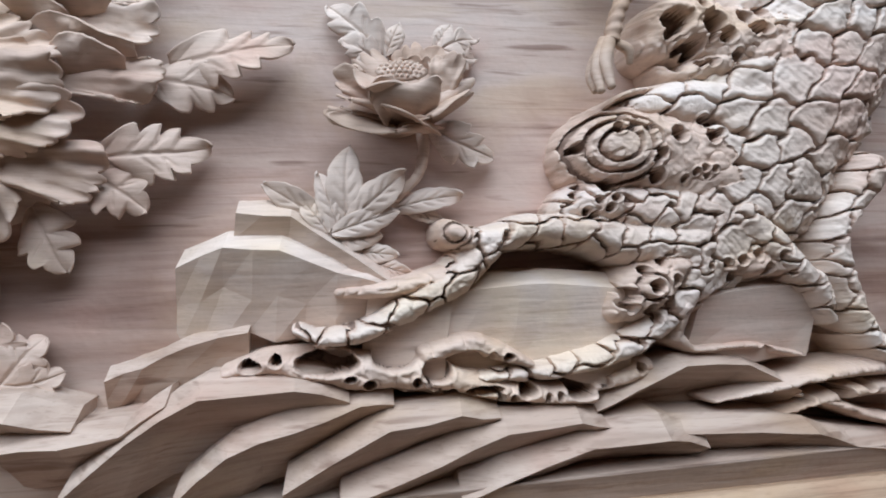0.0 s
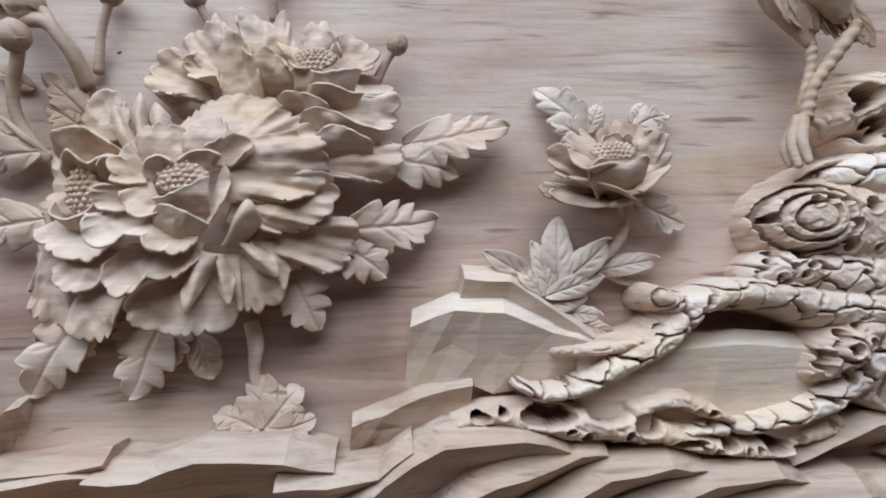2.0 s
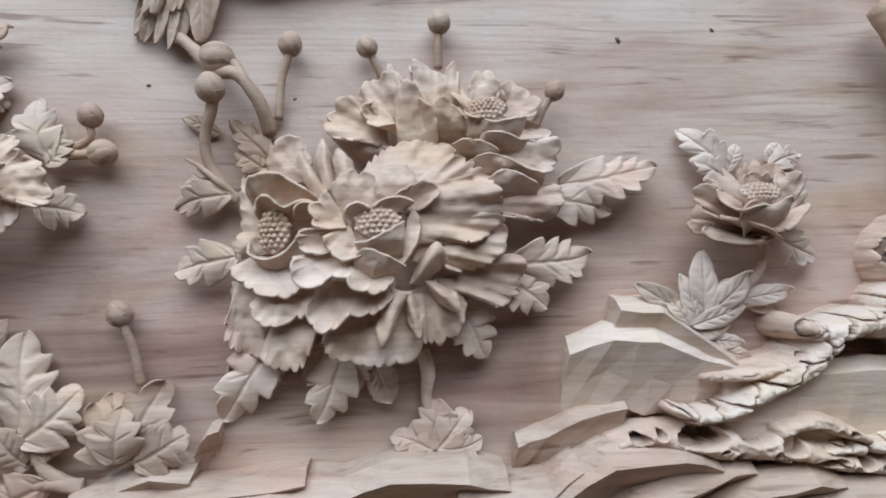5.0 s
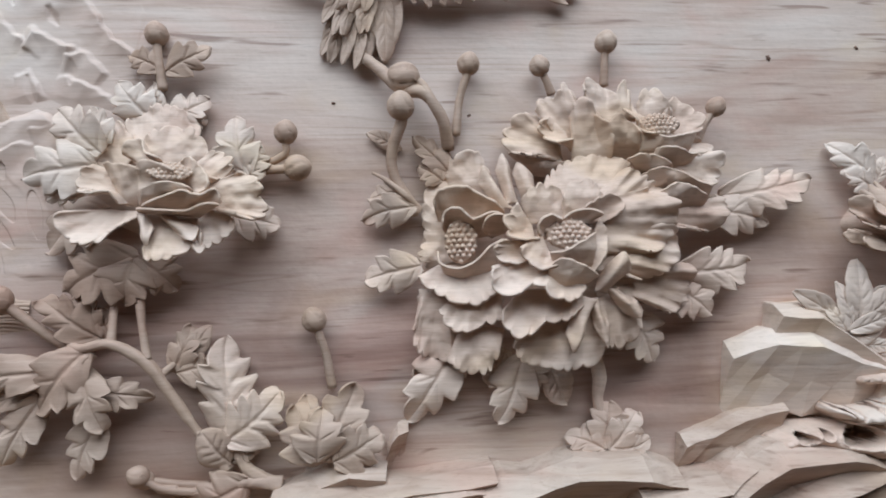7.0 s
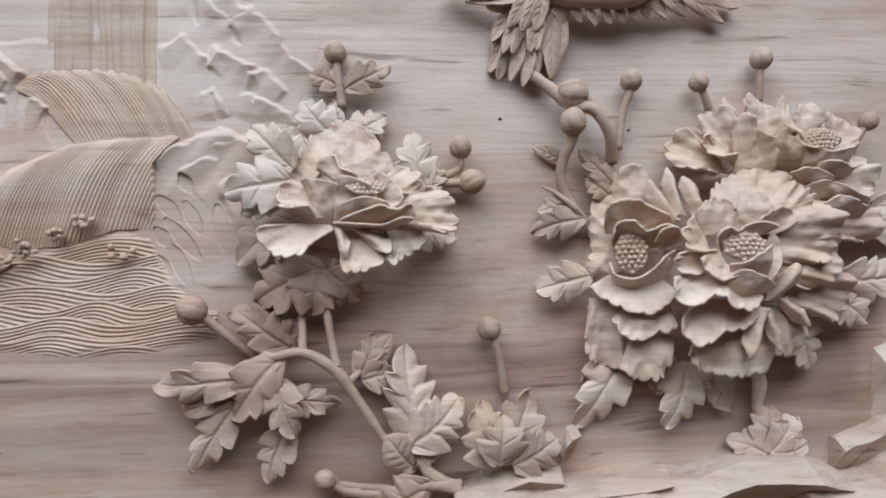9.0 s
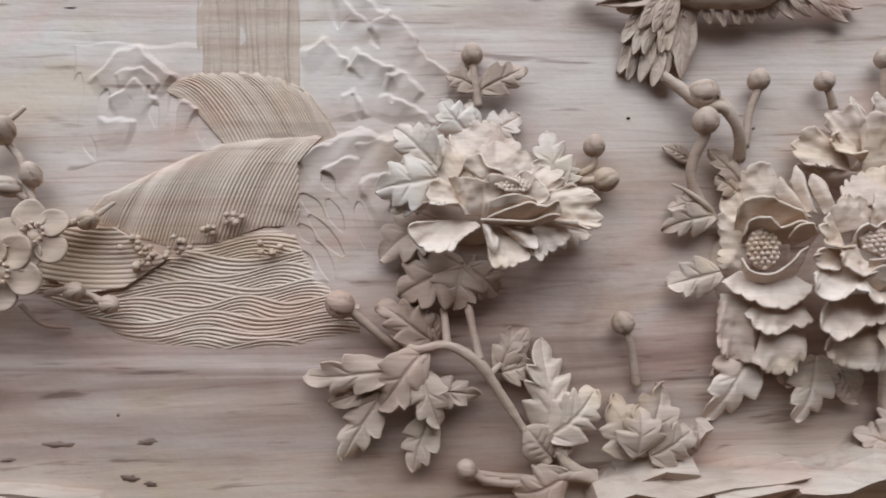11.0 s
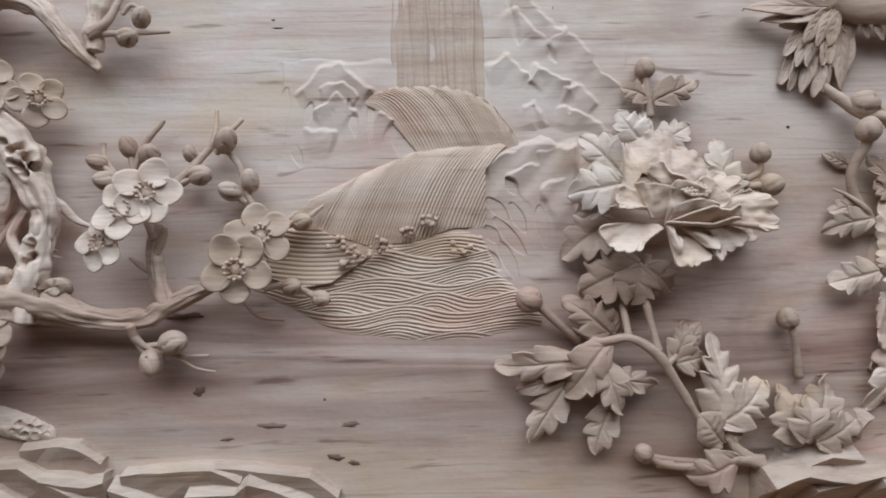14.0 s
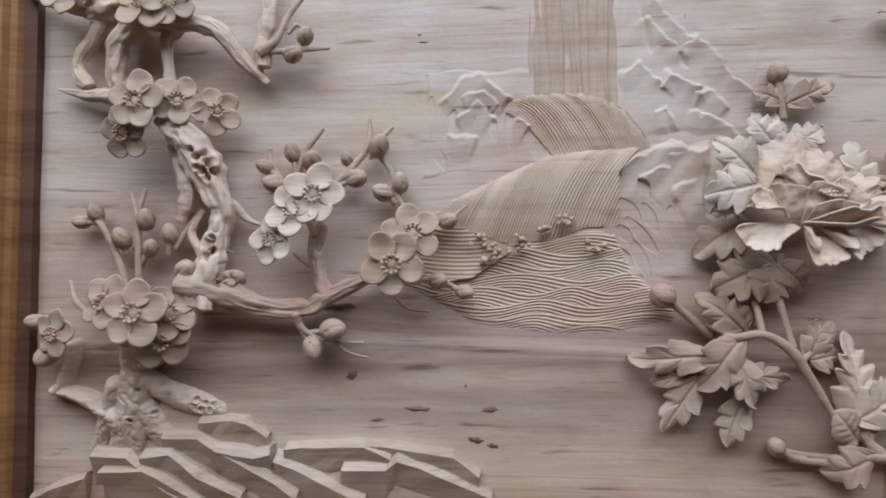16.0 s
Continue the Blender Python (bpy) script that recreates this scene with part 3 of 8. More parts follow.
# ---- peonies: every petal is a sheet from its foot to a rim, with scallops, folds and a turned lip ----
def fan(base, rim, belly=-0.10, scallop=1, fold=0.05, lip=0.0, seed=0, thick=0.0016, foot=0.58):
    rng = np.random.default_rng(seed)
    base, rim = V3(*base), np.array(rim, float)
    narrow = len(rim) == 3
    if narrow:
        foot = 0.85
    elif belly <= 0:  # the visible blade starts well out from the flower's middle, under the next ring of petals
        base = base + 0.18 * (rim.mean(0) - base)
        base[2] = max(0.003, rim[:, 2].mean() - 0.012)
        foot = 0.72
    mid = rim.mean(0) - base
    across = rim[-1] - rim[0]
    if across[0] * mid[1] - across[1] * mid[0] < 0:
        rim = rim[::-1]
    edge = spline(rim, 240)
    run = np.r_[0, np.cumsum(np.linalg.norm(np.diff(edge, axis=0), axis=1))]
    width = run[-1]
    nv = int(np.clip(width / 0.00085, 25, 121))
    s = np.linspace(0, width, nv)
    edge = np.stack([np.interp(s, run, edge[:, k]) for k in range(3)], 1)
    v = np.linspace(-1, 1, nv)
    ph = rng.uniform(0, 6.28, 6)
    n = max(2, round(width / 0.0088))
    warp = v + 0.10 * np.sin(2.6 * v + ph[0]) + 0.05 * np.sin(7 * v + ph[1])
    scal = np.abs(np.sin(n * np.pi / 2 * (warp + 1))) ** 0.65
    low = base + foot * (edge - edge.mean(0))
    out = edge - low
    L = np.linalg.norm(out, axis=1, keepdims=True)
    way = out / L
    nick = way * (scallop * 0.0086 * (scal - 0.7) * (0.75 + 0.25 * np.sin(3 * v + ph[2])))[:, None]
    edge = edge + way * (0.0016 * np.sin(5 * v + ph[3]))[:, None]
    corner = np.clip((np.abs(v) - 0.80) / 0.20, 0, 1) ** 2
    edge = edge - way * (0.14 * L[:, 0] * corner)[:, None]
    u = 1 - (1 - np.linspace(0.03, 1, 27)[:, None]) ** 1.25
    U = u[..., None]
    heart = np.array([np.interp(0.5 * width, s, edge[:, k]) for k in range(3)])
    P = base + (heart - base) * U + (edge - heart) * (foot + (1 - foot) * U**0.55)
    P = P + ((edge - heart) * np.clip(0.4 - np.abs(U - 0.6), 0, 1)) * 0.10 + nick * np.clip((U - 0.74) / 0.26, 0, 1) ** 1.3
    size = min(width, L.mean())
    if narrow:  # a petal rolled into a long ridge
        z = 0.12 * L[:, 0] * np.sin(np.pi * u**0.8) - 0.34 * width * v**2
    else:
        k = 1.5 + 0.40 * width / 0.02
        wave = np.sin(k * v + ph[4] + 0.7 * u) + 0.6 * np.sin(1.9 * k * v + ph[5] - 1.2 * u) * u + 0.35 * np.sin(0.5 * k * v + ph[1] + 3 * u)
        z = L[:, 0] * belly * np.sin(np.pi * u**0.85) + 2.0 * fold * size * wave * u**1.2 + (0.0022 if seed % 2 else -0.0022) * v
        z = z + (lip + 0.13 * np.sin(1.1 * k * v + ph[3])) * size * np.clip((u - 0.70) / 0.30, 0, 1) ** 2
        z = z + scallop * (0.0016 * (0.6 - scal) * np.clip((u - 0.80) / 0.20, 0, 1) ** 1.5)
    P[..., 2] += z + (0.0016 * grain_noise(P[..., 0], P[..., 1], 0.018, seed, 2)) * u
    return sheet(P, thick)


def broad(foot, rim, bow=0.03, scallop=1, wave=0.05, lip=0.0, seed=0, thick=0.0017):
    """A broad gently waved petal that runs from a wide foot line to a scalloped rim; a rim of three points rolls up."""
    rng = np.random.default_rng(seed)
    foot, rim = np.array(foot, float), np.array(rim, float)
    mid, across = rim.mean(0) - foot.mean(0), rim[-1] - rim[0]
    if across[0] * mid[1] - across[1] * mid[0] < 0:
        rim, foot = rim[::-1], foot[::-1]
    edge = spline(rim, 240)
    run = np.r_[0, np.cumsum(np.linalg.norm(np.diff(edge, axis=0), axis=1))]
    width = run[-1]
    nv = int(np.clip(width / 0.00075, 25, 131))
    s = np.linspace(0, width, nv)
    edge = np.stack([np.interp(s, run, edge[:, k]) for k in range(3)], 1)
    at = np.linspace(0, len(foot) - 1, nv)
    low = np.stack([np.interp(at, range(len(foot)), foot[:, k]) for k in range(3)], 1)
    v, u = np.linspace(-1, 1, nv), np.linspace(0, 1, 29)[:, None]
    ph = rng.uniform(0, 6.28, 6)
    way = edge - low
    L = np.linalg.norm(way, axis=1)
    way = way / L[:, None]
    n = max(2, round(width / 0.0105))
    warp = v + 0.16 * np.sin(2.6 * v + ph[0]) + 0.06 * np.sin(7 * v + ph[1])
    scal = np.abs(np.sin(n * np.pi / 2 * (warp + 1))) ** 0.6
    nick = way * (scallop * np.minimum(0.0078, 0.3 * L) * (scal - 0.7) * (0.7 + 0.35 * np.sin(3 * v + ph[2])))[:, None]
    U = u[..., None]
    P = low + (edge - low) * U + nick * np.clip((U - 0.55) / 0.45, 0, 1) ** 1.4
    size = min(width, L.mean())
    if len(rim) == 3:
        z = bow * L * np.sin(np.pi * u) - 0.30 * width * v**2 * np.sin(np.pi * np.clip(u, 0, 0.9))
    else:
        k = 1.6 + 0.05 * width / 0.001
        swell = np.sin(k * v + ph[4] + 0.8 * u) + (0.6 * np.sin(1.9 * k * v + ph[5] - 1.2 * u) + 0.28 * np.sin(3.7 * k * v + ph[3] + 2.0 * u)) * u
        z = bow * L * np.sin(np.pi * u**0.9) + wave * size * swell * u**1.1 + lip * size * np.clip((u - 0.66) / 0.34, 0, 1) ** 2
        z = z + scallop * 0.0013 * (0.6 - scal) * np.clip((u - 0.7) / 0.3, 0, 1) ** 1.5
        z = z - 0.0022 * np.clip((np.abs(v) - 0.82) / 0.18, 0, 1) ** 2 * u
    P[..., 2] += z + (0.0026 * grain_noise(P[..., 0], P[..., 1], 0.016, seed, 2) + 0.0006 * grain_noise(P[..., 0], P[..., 1], 0.006, seed + 9, 2)) * np.clip(2 * u, 0, 1)
    return sheet(P, thick)


def peony(foot, fans, label, material, seed, hearts=(), core=None):
    """Petals with narrower ones nested inside the broad ones, bead hearts, and a solid body behind them."""
    e = thing("peony", foot[0], foot[1], 0.0, label, "flower", "carved peonies")
    rng = np.random.default_rng(seed)
    for i, (base, rim, *more) in enumerate(fans):
        if np.ndim(base) == 2:
            part("petal", broad(base, rim, *more, seed=seed + i), material, e)
            continue
        if len(rim) > 3 and more[0] <= 0 and more[1] >= 1:  # an open petal
            b, r = V3(*base), np.array(rim, float)
            m = b + 0.15 * (r.mean(0) - b)
            part("petal", broad([m + 0.45 * (r[0] - r.mean(0)), m + 0.45 * (r[-1] - r.mean(0))], rim, 0.02, 1, more[2], *more[3:], seed=seed + i), material, e)
        else:
            part("petal", fan(base, rim, *more, seed=seed + i), material, e)
        belly, scallop = more[0], more[1]
        span = np.linalg.norm(np.diff(np.array(rim), axis=0), axis=1).sum()
        if len(rim) > 3 and belly <= 0 and scallop >= 1 and span > 0.044 and i % 3 != 1:
            b, r = V3(*base), np.array(rim, float)
            k, m = rng.uniform(0.70, 0.82), r.mean(0)
            turn = rng.uniform(-0.16, 0.16) * (r[-1] - r[0])
            inner = b + k * (r - b) + turn
            inner = m * k + b * (1 - k) + turn + rng.uniform(0.9, 1.1) * (inner - inner.mean(0))
            inner[:, 2] = k * r[:, 2] + (1 - k) * b[2] + rng.uniform(0.003, 0.006)
            part("petal", fan(base, inner, belly, scallop, more[2] + 0.04, rng.uniform(0.0, 0.10), seed=seed + 50 + i), material, e)
    for c, rx, rz, size, tilt in hearts:
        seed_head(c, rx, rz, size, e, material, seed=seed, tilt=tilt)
    if core:
        (x, z), rx, rz, high = core
        f, a = np.linspace(0.02, 1, 12)[:, None], np.linspace(0, 2 * np.pi, 40, endpoint=False)[None]
        q = f * (1 + 0.05 * np.sin(5 * a + seed))
        P = np.stack([x + rx * q * np.cos(a), z + rz * q * np.sin(a), high * np.sqrt(np.clip(1 - f**2, 0, 1)) + 0 * a], -1)
        part("flower_body", sheet(P[:, ::-1], wrap=True), material, e)
    return e


peony((0.1995, 1.2070, 0.000), [
    ([(0.1635, 1.2643, 0.042), (0.2148, 1.2704, 0.042)], [(0.1651, 1.2721, 0.034), (0.1781, 1.2893, 0.032), (0.2005, 1.3002, 0.031), (0.2241, 1.3004, 0.032), (0.2404, 1.2929, 0.035)], 0.03, 1, 0.05, 0),
    ([(0.2023, 1.2634, 0.046), (0.2116, 1.2433, 0.050)], [(0.2218, 1.2844, 0.038), (0.2370, 1.2888, 0.038), (0.2543, 1.2802, 0.040), (0.2664, 1.2711, 0.040), (0.2706, 1.2612, 0.040)], 0.05, 1, 0.09, 0),
    ([(0.2126, 1.2393, 0.046), (0.2039, 1.2089, 0.050)], [(0.2682, 1.2456, 0.040), (0.2777, 1.2321, 0.040), (0.2725, 1.2144, 0.041), (0.2514, 1.2024, 0.044), (0.2289, 1.2024, 0.047)], 0.05, 1, 0.07, 0),
    ([(0.2078, 1.2628, 0.050), (0.2054, 1.2216, 0.054)], [(0.2492, 1.2729, 0.047), (0.2664, 1.2627, 0.046), (0.2721, 1.2465, 0.044), (0.2652, 1.2306, 0.046), (0.2441, 1.2211, 0.050), (0.2234, 1.2192, 0.052)], 0.06, 0.8, 0.1, 0.04),
    ([(0.2316, 1.2174, 0.040), (0.2168, 1.1936, 0.042)], [(0.2694, 1.2117, 0.030), (0.2872, 1.2123, 0.029), (0.2892, 1.1918, 0.029), (0.2750, 1.1741, 0.030), (0.2591, 1.1769, 0.033)], 0.03, 1, 0.07, 0),
    ([(0.2056, 1.1938, 0.042), (0.2355, 1.1975, 0.040)], [(0.2072, 1.1568, 0.040), (0.2181, 1.1491, 0.040), (0.2338, 1.1499, 0.040), (0.2415, 1.1623, 0.040), (0.2454, 1.1774, 0.038)], 0.03, 1, 0.07, 0),
    ([(0.1522, 1.1714, 0.042), (0.1845, 1.1836, 0.046), (0.2116, 1.1894, 0.044)], [(0.1383, 1.1572, 0.046), (0.1442, 1.1415, 0.047), (0.1674, 1.1341, 0.048), (0.1878, 1.1347, 0.048), (0.2059, 1.1394, 0.046), (0.2148, 1.1526, 0.044)], 0.03, 1, 0.05, 0),
    ([(0.1448, 1.1953, 0.052), (0.1916, 1.1943, 0.054)], [(0.1294, 1.1812, 0.058), (0.1312, 1.1656, 0.060), (0.1433, 1.1613, 0.062), (0.1601, 1.1716, 0.063), (0.1761, 1.1736, 0.063), (0.1906, 1.1847, 0.060)], -0.03, 1, 0.06, 0.08),
    ([(0.1448, 1.2184, 0.056), (0.1889, 1.2091, 0.058)], [(0.1215, 1.2135, 0.065), (0.1210, 1.1988, 0.066), (0.1342, 1.1912, 0.068), (0.1499, 1.2006, 0.069), (0.1647, 1.1905, 0.070), (0.1801, 1.1877, 0.069), (0.1908, 1.1964, 0.066)], -0.04, 0.9, 0.05, 0.08),
    ([(0.1550, 1.2432, 0.050), (0.1585, 1.2268, 0.052)], [(0.1441, 1.2600, 0.054), (0.1335, 1.2486, 0.058), (0.1337, 1.2375, 0.061), (0.1442, 1.2334, 0.063), (0.1568, 1.2345, 0.063)], -0.03, 1, 0.06, 0.05),
    ([(0.1522, 1.2311, 0.052), (0.1579, 1.2182, 0.054)], [(0.1320, 1.2330, 0.060), (0.1233, 1.2260, 0.062), (0.1280, 1.2176, 0.063), (0.1436, 1.2148, 0.064)], -0.03, 1, 0.06, 0.05),
    ([(0.1528, 1.2441, 0.050), (0.1807, 1.2486, 0.052)], [(0.1457, 1.2619, 0.052), (0.1510, 1.2695, 0.052), (0.1641, 1.2750, 0.052), (0.1755, 1.2709, 0.053), (0.1827, 1.2595, 0.054)], 0.02, 1, 0.05, 0),
    ([(0.1781, 1.2476, 0.054), (0.2063, 1.2494, 0.054)], [(0.1769, 1.2603, 0.055), (0.1829, 1.2739, 0.055), (0.1961, 1.2786, 0.055), (0.2056, 1.2719, 0.056), (0.2101, 1.2597, 0.057)], 0.02, 1, 0.05, 0),
    ([(0.1926, 1.2451, 0.056), (0.2100, 1.2448, 0.056)], [(0.1911, 1.2544, 0.060), (0.2023, 1.2612, 0.062), (0.2167, 1.2662, 0.062), (0.2233, 1.2580, 0.062), (0.2126, 1.2472, 0.062)], 0.02, 0.8, 0.07, 0.05),
    ([(0.1664, 1.2315, 0.056), (0.1774, 1.2389, 0.056)], [(0.1574, 1.2344, 0.064), (0.1572, 1.2445, 0.067), (0.1655, 1.2496, 0.068), (0.1752, 1.2455, 0.067)], -0.1, 0.1, 0.03, 0.05),
    ([(0.1771, 1.2430, 0.058), (0.1986, 1.2448, 0.058)], [(0.1759, 1.2466, 0.064), (0.1840, 1.2521, 0.066), (0.1965, 1.2535, 0.067), (0.2055, 1.2493, 0.066)], -0.08, 0.1, 0.03, 0.05),
    ([(0.2011, 1.2386, 0.056), (0.1932, 1.2090, 0.058)], [(0.2046, 1.2475, 0.060), (0.2092, 1.2389, 0.061), (0.2082, 1.2274, 0.063), (0.2031, 1.2161, 0.065), (0.1952, 1.2046, 0.066)], -0.03, 0.4, 0.08, 0.0),
    ([(0.1595, 1.2368, 0.060), (0.1654, 1.2220, 0.060)], [(0.1416, 1.2270, 0.068), (0.1460, 1.2170, 0.070), (0.1554, 1.2102, 0.072), (0.1649, 1.2125, 0.072), (0.1731, 1.2172, 0.073)], -0.06, 0.4, 0.06, 0.06),
    ([(0.1610, 1.2021, 0.058), (0.1735, 1.1947, 0.058), (0.1885, 1.1965, 0.058)], [(0.1632, 1.2126, 0.070), (0.1706, 1.2175, 0.075), (0.1846, 1.2128, 0.076), (0.1993, 1.2044, 0.071)], 0.14, 0.1, 0.04, 0.05),
    ([(0.1672, 1.2115, 0.060), (0.1970, 1.2109, 0.060)], [(0.1630, 1.2217, 0.068), (0.1734, 1.2229, 0.072), (0.1856, 1.2291, 0.074), (0.1988, 1.2364, 0.072)], 0.12, 0.2, 0.04, 0.05),
    ([(0.1883, 1.1902, 0.058), (0.2010, 1.1857, 0.058)], [(0.1766, 1.1613, 0.059), (0.1815, 1.1474, 0.058), (0.1902, 1.1609, 0.059)], 0.14, 0, 0, 0),
    ([(0.1957, 1.1878, 0.054), (0.2034, 1.1868, 0.054)], [(0.2008, 1.1625, 0.056), (0.2081, 1.1530, 0.055), (0.2118, 1.1672, 0.056)], 0.14, 0, 0, 0),
    ([(0.2095, 1.1960, 0.052), (0.2210, 1.1935, 0.050)], [(0.2248, 1.1750, 0.050), (0.2386, 1.1712, 0.049), (0.2370, 1.1846, 0.050)], 0.14, 0, 0, 0),
    ([(0.2016, 1.1927, 0.052), (0.2117, 1.1908, 0.050)], [(0.2096, 1.2120, 0.058), (0.2218, 1.2221, 0.063), (0.2305, 1.2082, 0.056)], 0.2, 0, 0, 0),
], "large carved wooden peony with broad wavy scalloped petals", CARVED, 11, [((0.1798, 1.2357, 0.062), 0.0165, 0.0118, 0.0044, (-0.1, 0.3, 1))], ((0.200, 1.205), 0.054, 0.048, 0.036))
peony((0.0999, 1.2179, 0.000), [
    ([(0.1018, 1.2688, 0.014), (0.1289, 1.2725, 0.018)], [(0.0895, 1.2879, 0.010), (0.0943, 1.2993, 0.011), (0.1049, 1.3062, 0.013), (0.1208, 1.3066, 0.015), (0.1284, 1.2885, 0.018)], 0.02, 1, 0.06, 0),
    ([(0.1038, 1.2573, 0.014), (0.0984, 1.2187, 0.016)], [(0.0910, 1.2911, 0.010), (0.0774, 1.2765, 0.010), (0.0734, 1.2558, 0.011), (0.0749, 1.2374, 0.012), (0.0702, 1.2238, 0.013), (0.0803, 1.2114, 0.016)], 0.03, 1, 0.07, 0),
    ([(0.0898, 1.2348, 0.014), (0.1371, 1.2426, 0.020)], [(0.0842, 1.2560, 0.020), (0.0835, 1.2715, 0.028), (0.1017, 1.2763, 0.036), (0.1189, 1.2676, 0.038), (0.1361, 1.2560, 0.038)], -0.08, 0.1, 0.04, 0.08),
    ([(0.0943, 1.2347, 0.014), (0.1345, 1.2380, 0.022)], [(0.0883, 1.2451, 0.026), (0.0910, 1.2570, 0.034), (0.0993, 1.2577, 0.042), (0.1106, 1.2496, 0.044), (0.1256, 1.2543, 0.046), (0.1381, 1.2503, 0.042)], -0.1, 0.1, 0.05, 0.08),
    ([(0.1270, 1.2354, 0.028), (0.1378, 1.2394, 0.032)], [(0.1185, 1.2412, 0.040), (0.1212, 1.2501, 0.046), (0.1318, 1.2514, 0.048), (0.1392, 1.2438, 0.046)], -0.05, 0.3, 0.05, 0.05),
    ([(0.0933, 1.1963, 0.020), (0.0689, 1.1968, 0.018)], [(0.0998, 1.1534, 0.024), (0.0921, 1.1403, 0.022), (0.0767, 1.1415, 0.021), (0.0646, 1.1541, 0.020), (0.0658, 1.1726, 0.020), (0.0696, 1.1893, 0.020)], 0.03, 1, 0.07, 0),
    ([(0.1015, 1.1696, 0.024), (0.1349, 1.1647, 0.030)], [(0.0898, 1.1409, 0.027), (0.1004, 1.1319, 0.030), (0.1111, 1.1305, 0.032), (0.1227, 1.1338, 0.034), (0.1321, 1.1522, 0.036)], 0.03, 1, 0.06, 0),
    ([(0.0974, 1.1918, 0.026), (0.1323, 1.1933, 0.032)], [(0.0843, 1.1805, 0.031), (0.0901, 1.1684, 0.034), (0.1006, 1.1641, 0.038), (0.1178, 1.1689, 0.040), (0.1320, 1.1754, 0.042)], -0.03, 1, 0.07, 0.06),
    ([(0.0848, 1.2156, 0.020), (0.1265, 1.2132, 0.028)], [(0.0682, 1.2070, 0.024), (0.0769, 1.1980, 0.029), (0.0968, 1.1869, 0.038), (0.1116, 1.1845, 0.041), (0.1246, 1.1927, 0.042), (0.1326, 1.2028, 0.042)], -0.04, 0.7, 0.06, 0.08),
    ([(0.0890, 1.2066, 0.022), (0.1022, 1.2028, 0.024), (0.1262, 1.2088, 0.030)], [(0.0830, 1.2259, 0.030), (0.0845, 1.2160, 0.036), (0.0984, 1.2117, 0.041), (0.1122, 1.2170, 0.042), (0.1233, 1.2280, 0.042), (0.1351, 1.2347, 0.042)], 0.08, 0.1, 0.04, 0.06),
    ([(0.1325, 1.2585, 0.032), (0.1441, 1.2592, 0.032)], [(0.1174, 1.2803, 0.027), (0.1215, 1.2941, 0.025), (0.1295, 1.2832, 0.028)], 0.12, 0, 0, 0),
    ([(0.1397, 1.2628, 0.032), (0.1486, 1.2627, 0.032)], [(0.1321, 1.2907, 0.026), (0.1381, 1.3047, 0.024), (0.1448, 1.2915, 0.026)], 0.12, 0, 0, 0),
    ([(0.1536, 1.2611, 0.034), (0.1659, 1.2638, 0.036)], [(0.1453, 1.2876, 0.028), (0.1501, 1.2966, 0.028), (0.1612, 1.2862, 0.030)], 0.12, 0, 0, 0),
], "carved wooden peony turned sideways with an exposed bead heart", CARVED, 131, [((0.1025, 1.2336, 0.028), 0.0125, 0.0170, 0.0046, (-0.3, 0.05, 1))], ((0.108, 1.215), 0.036, 0.062, 0.014))
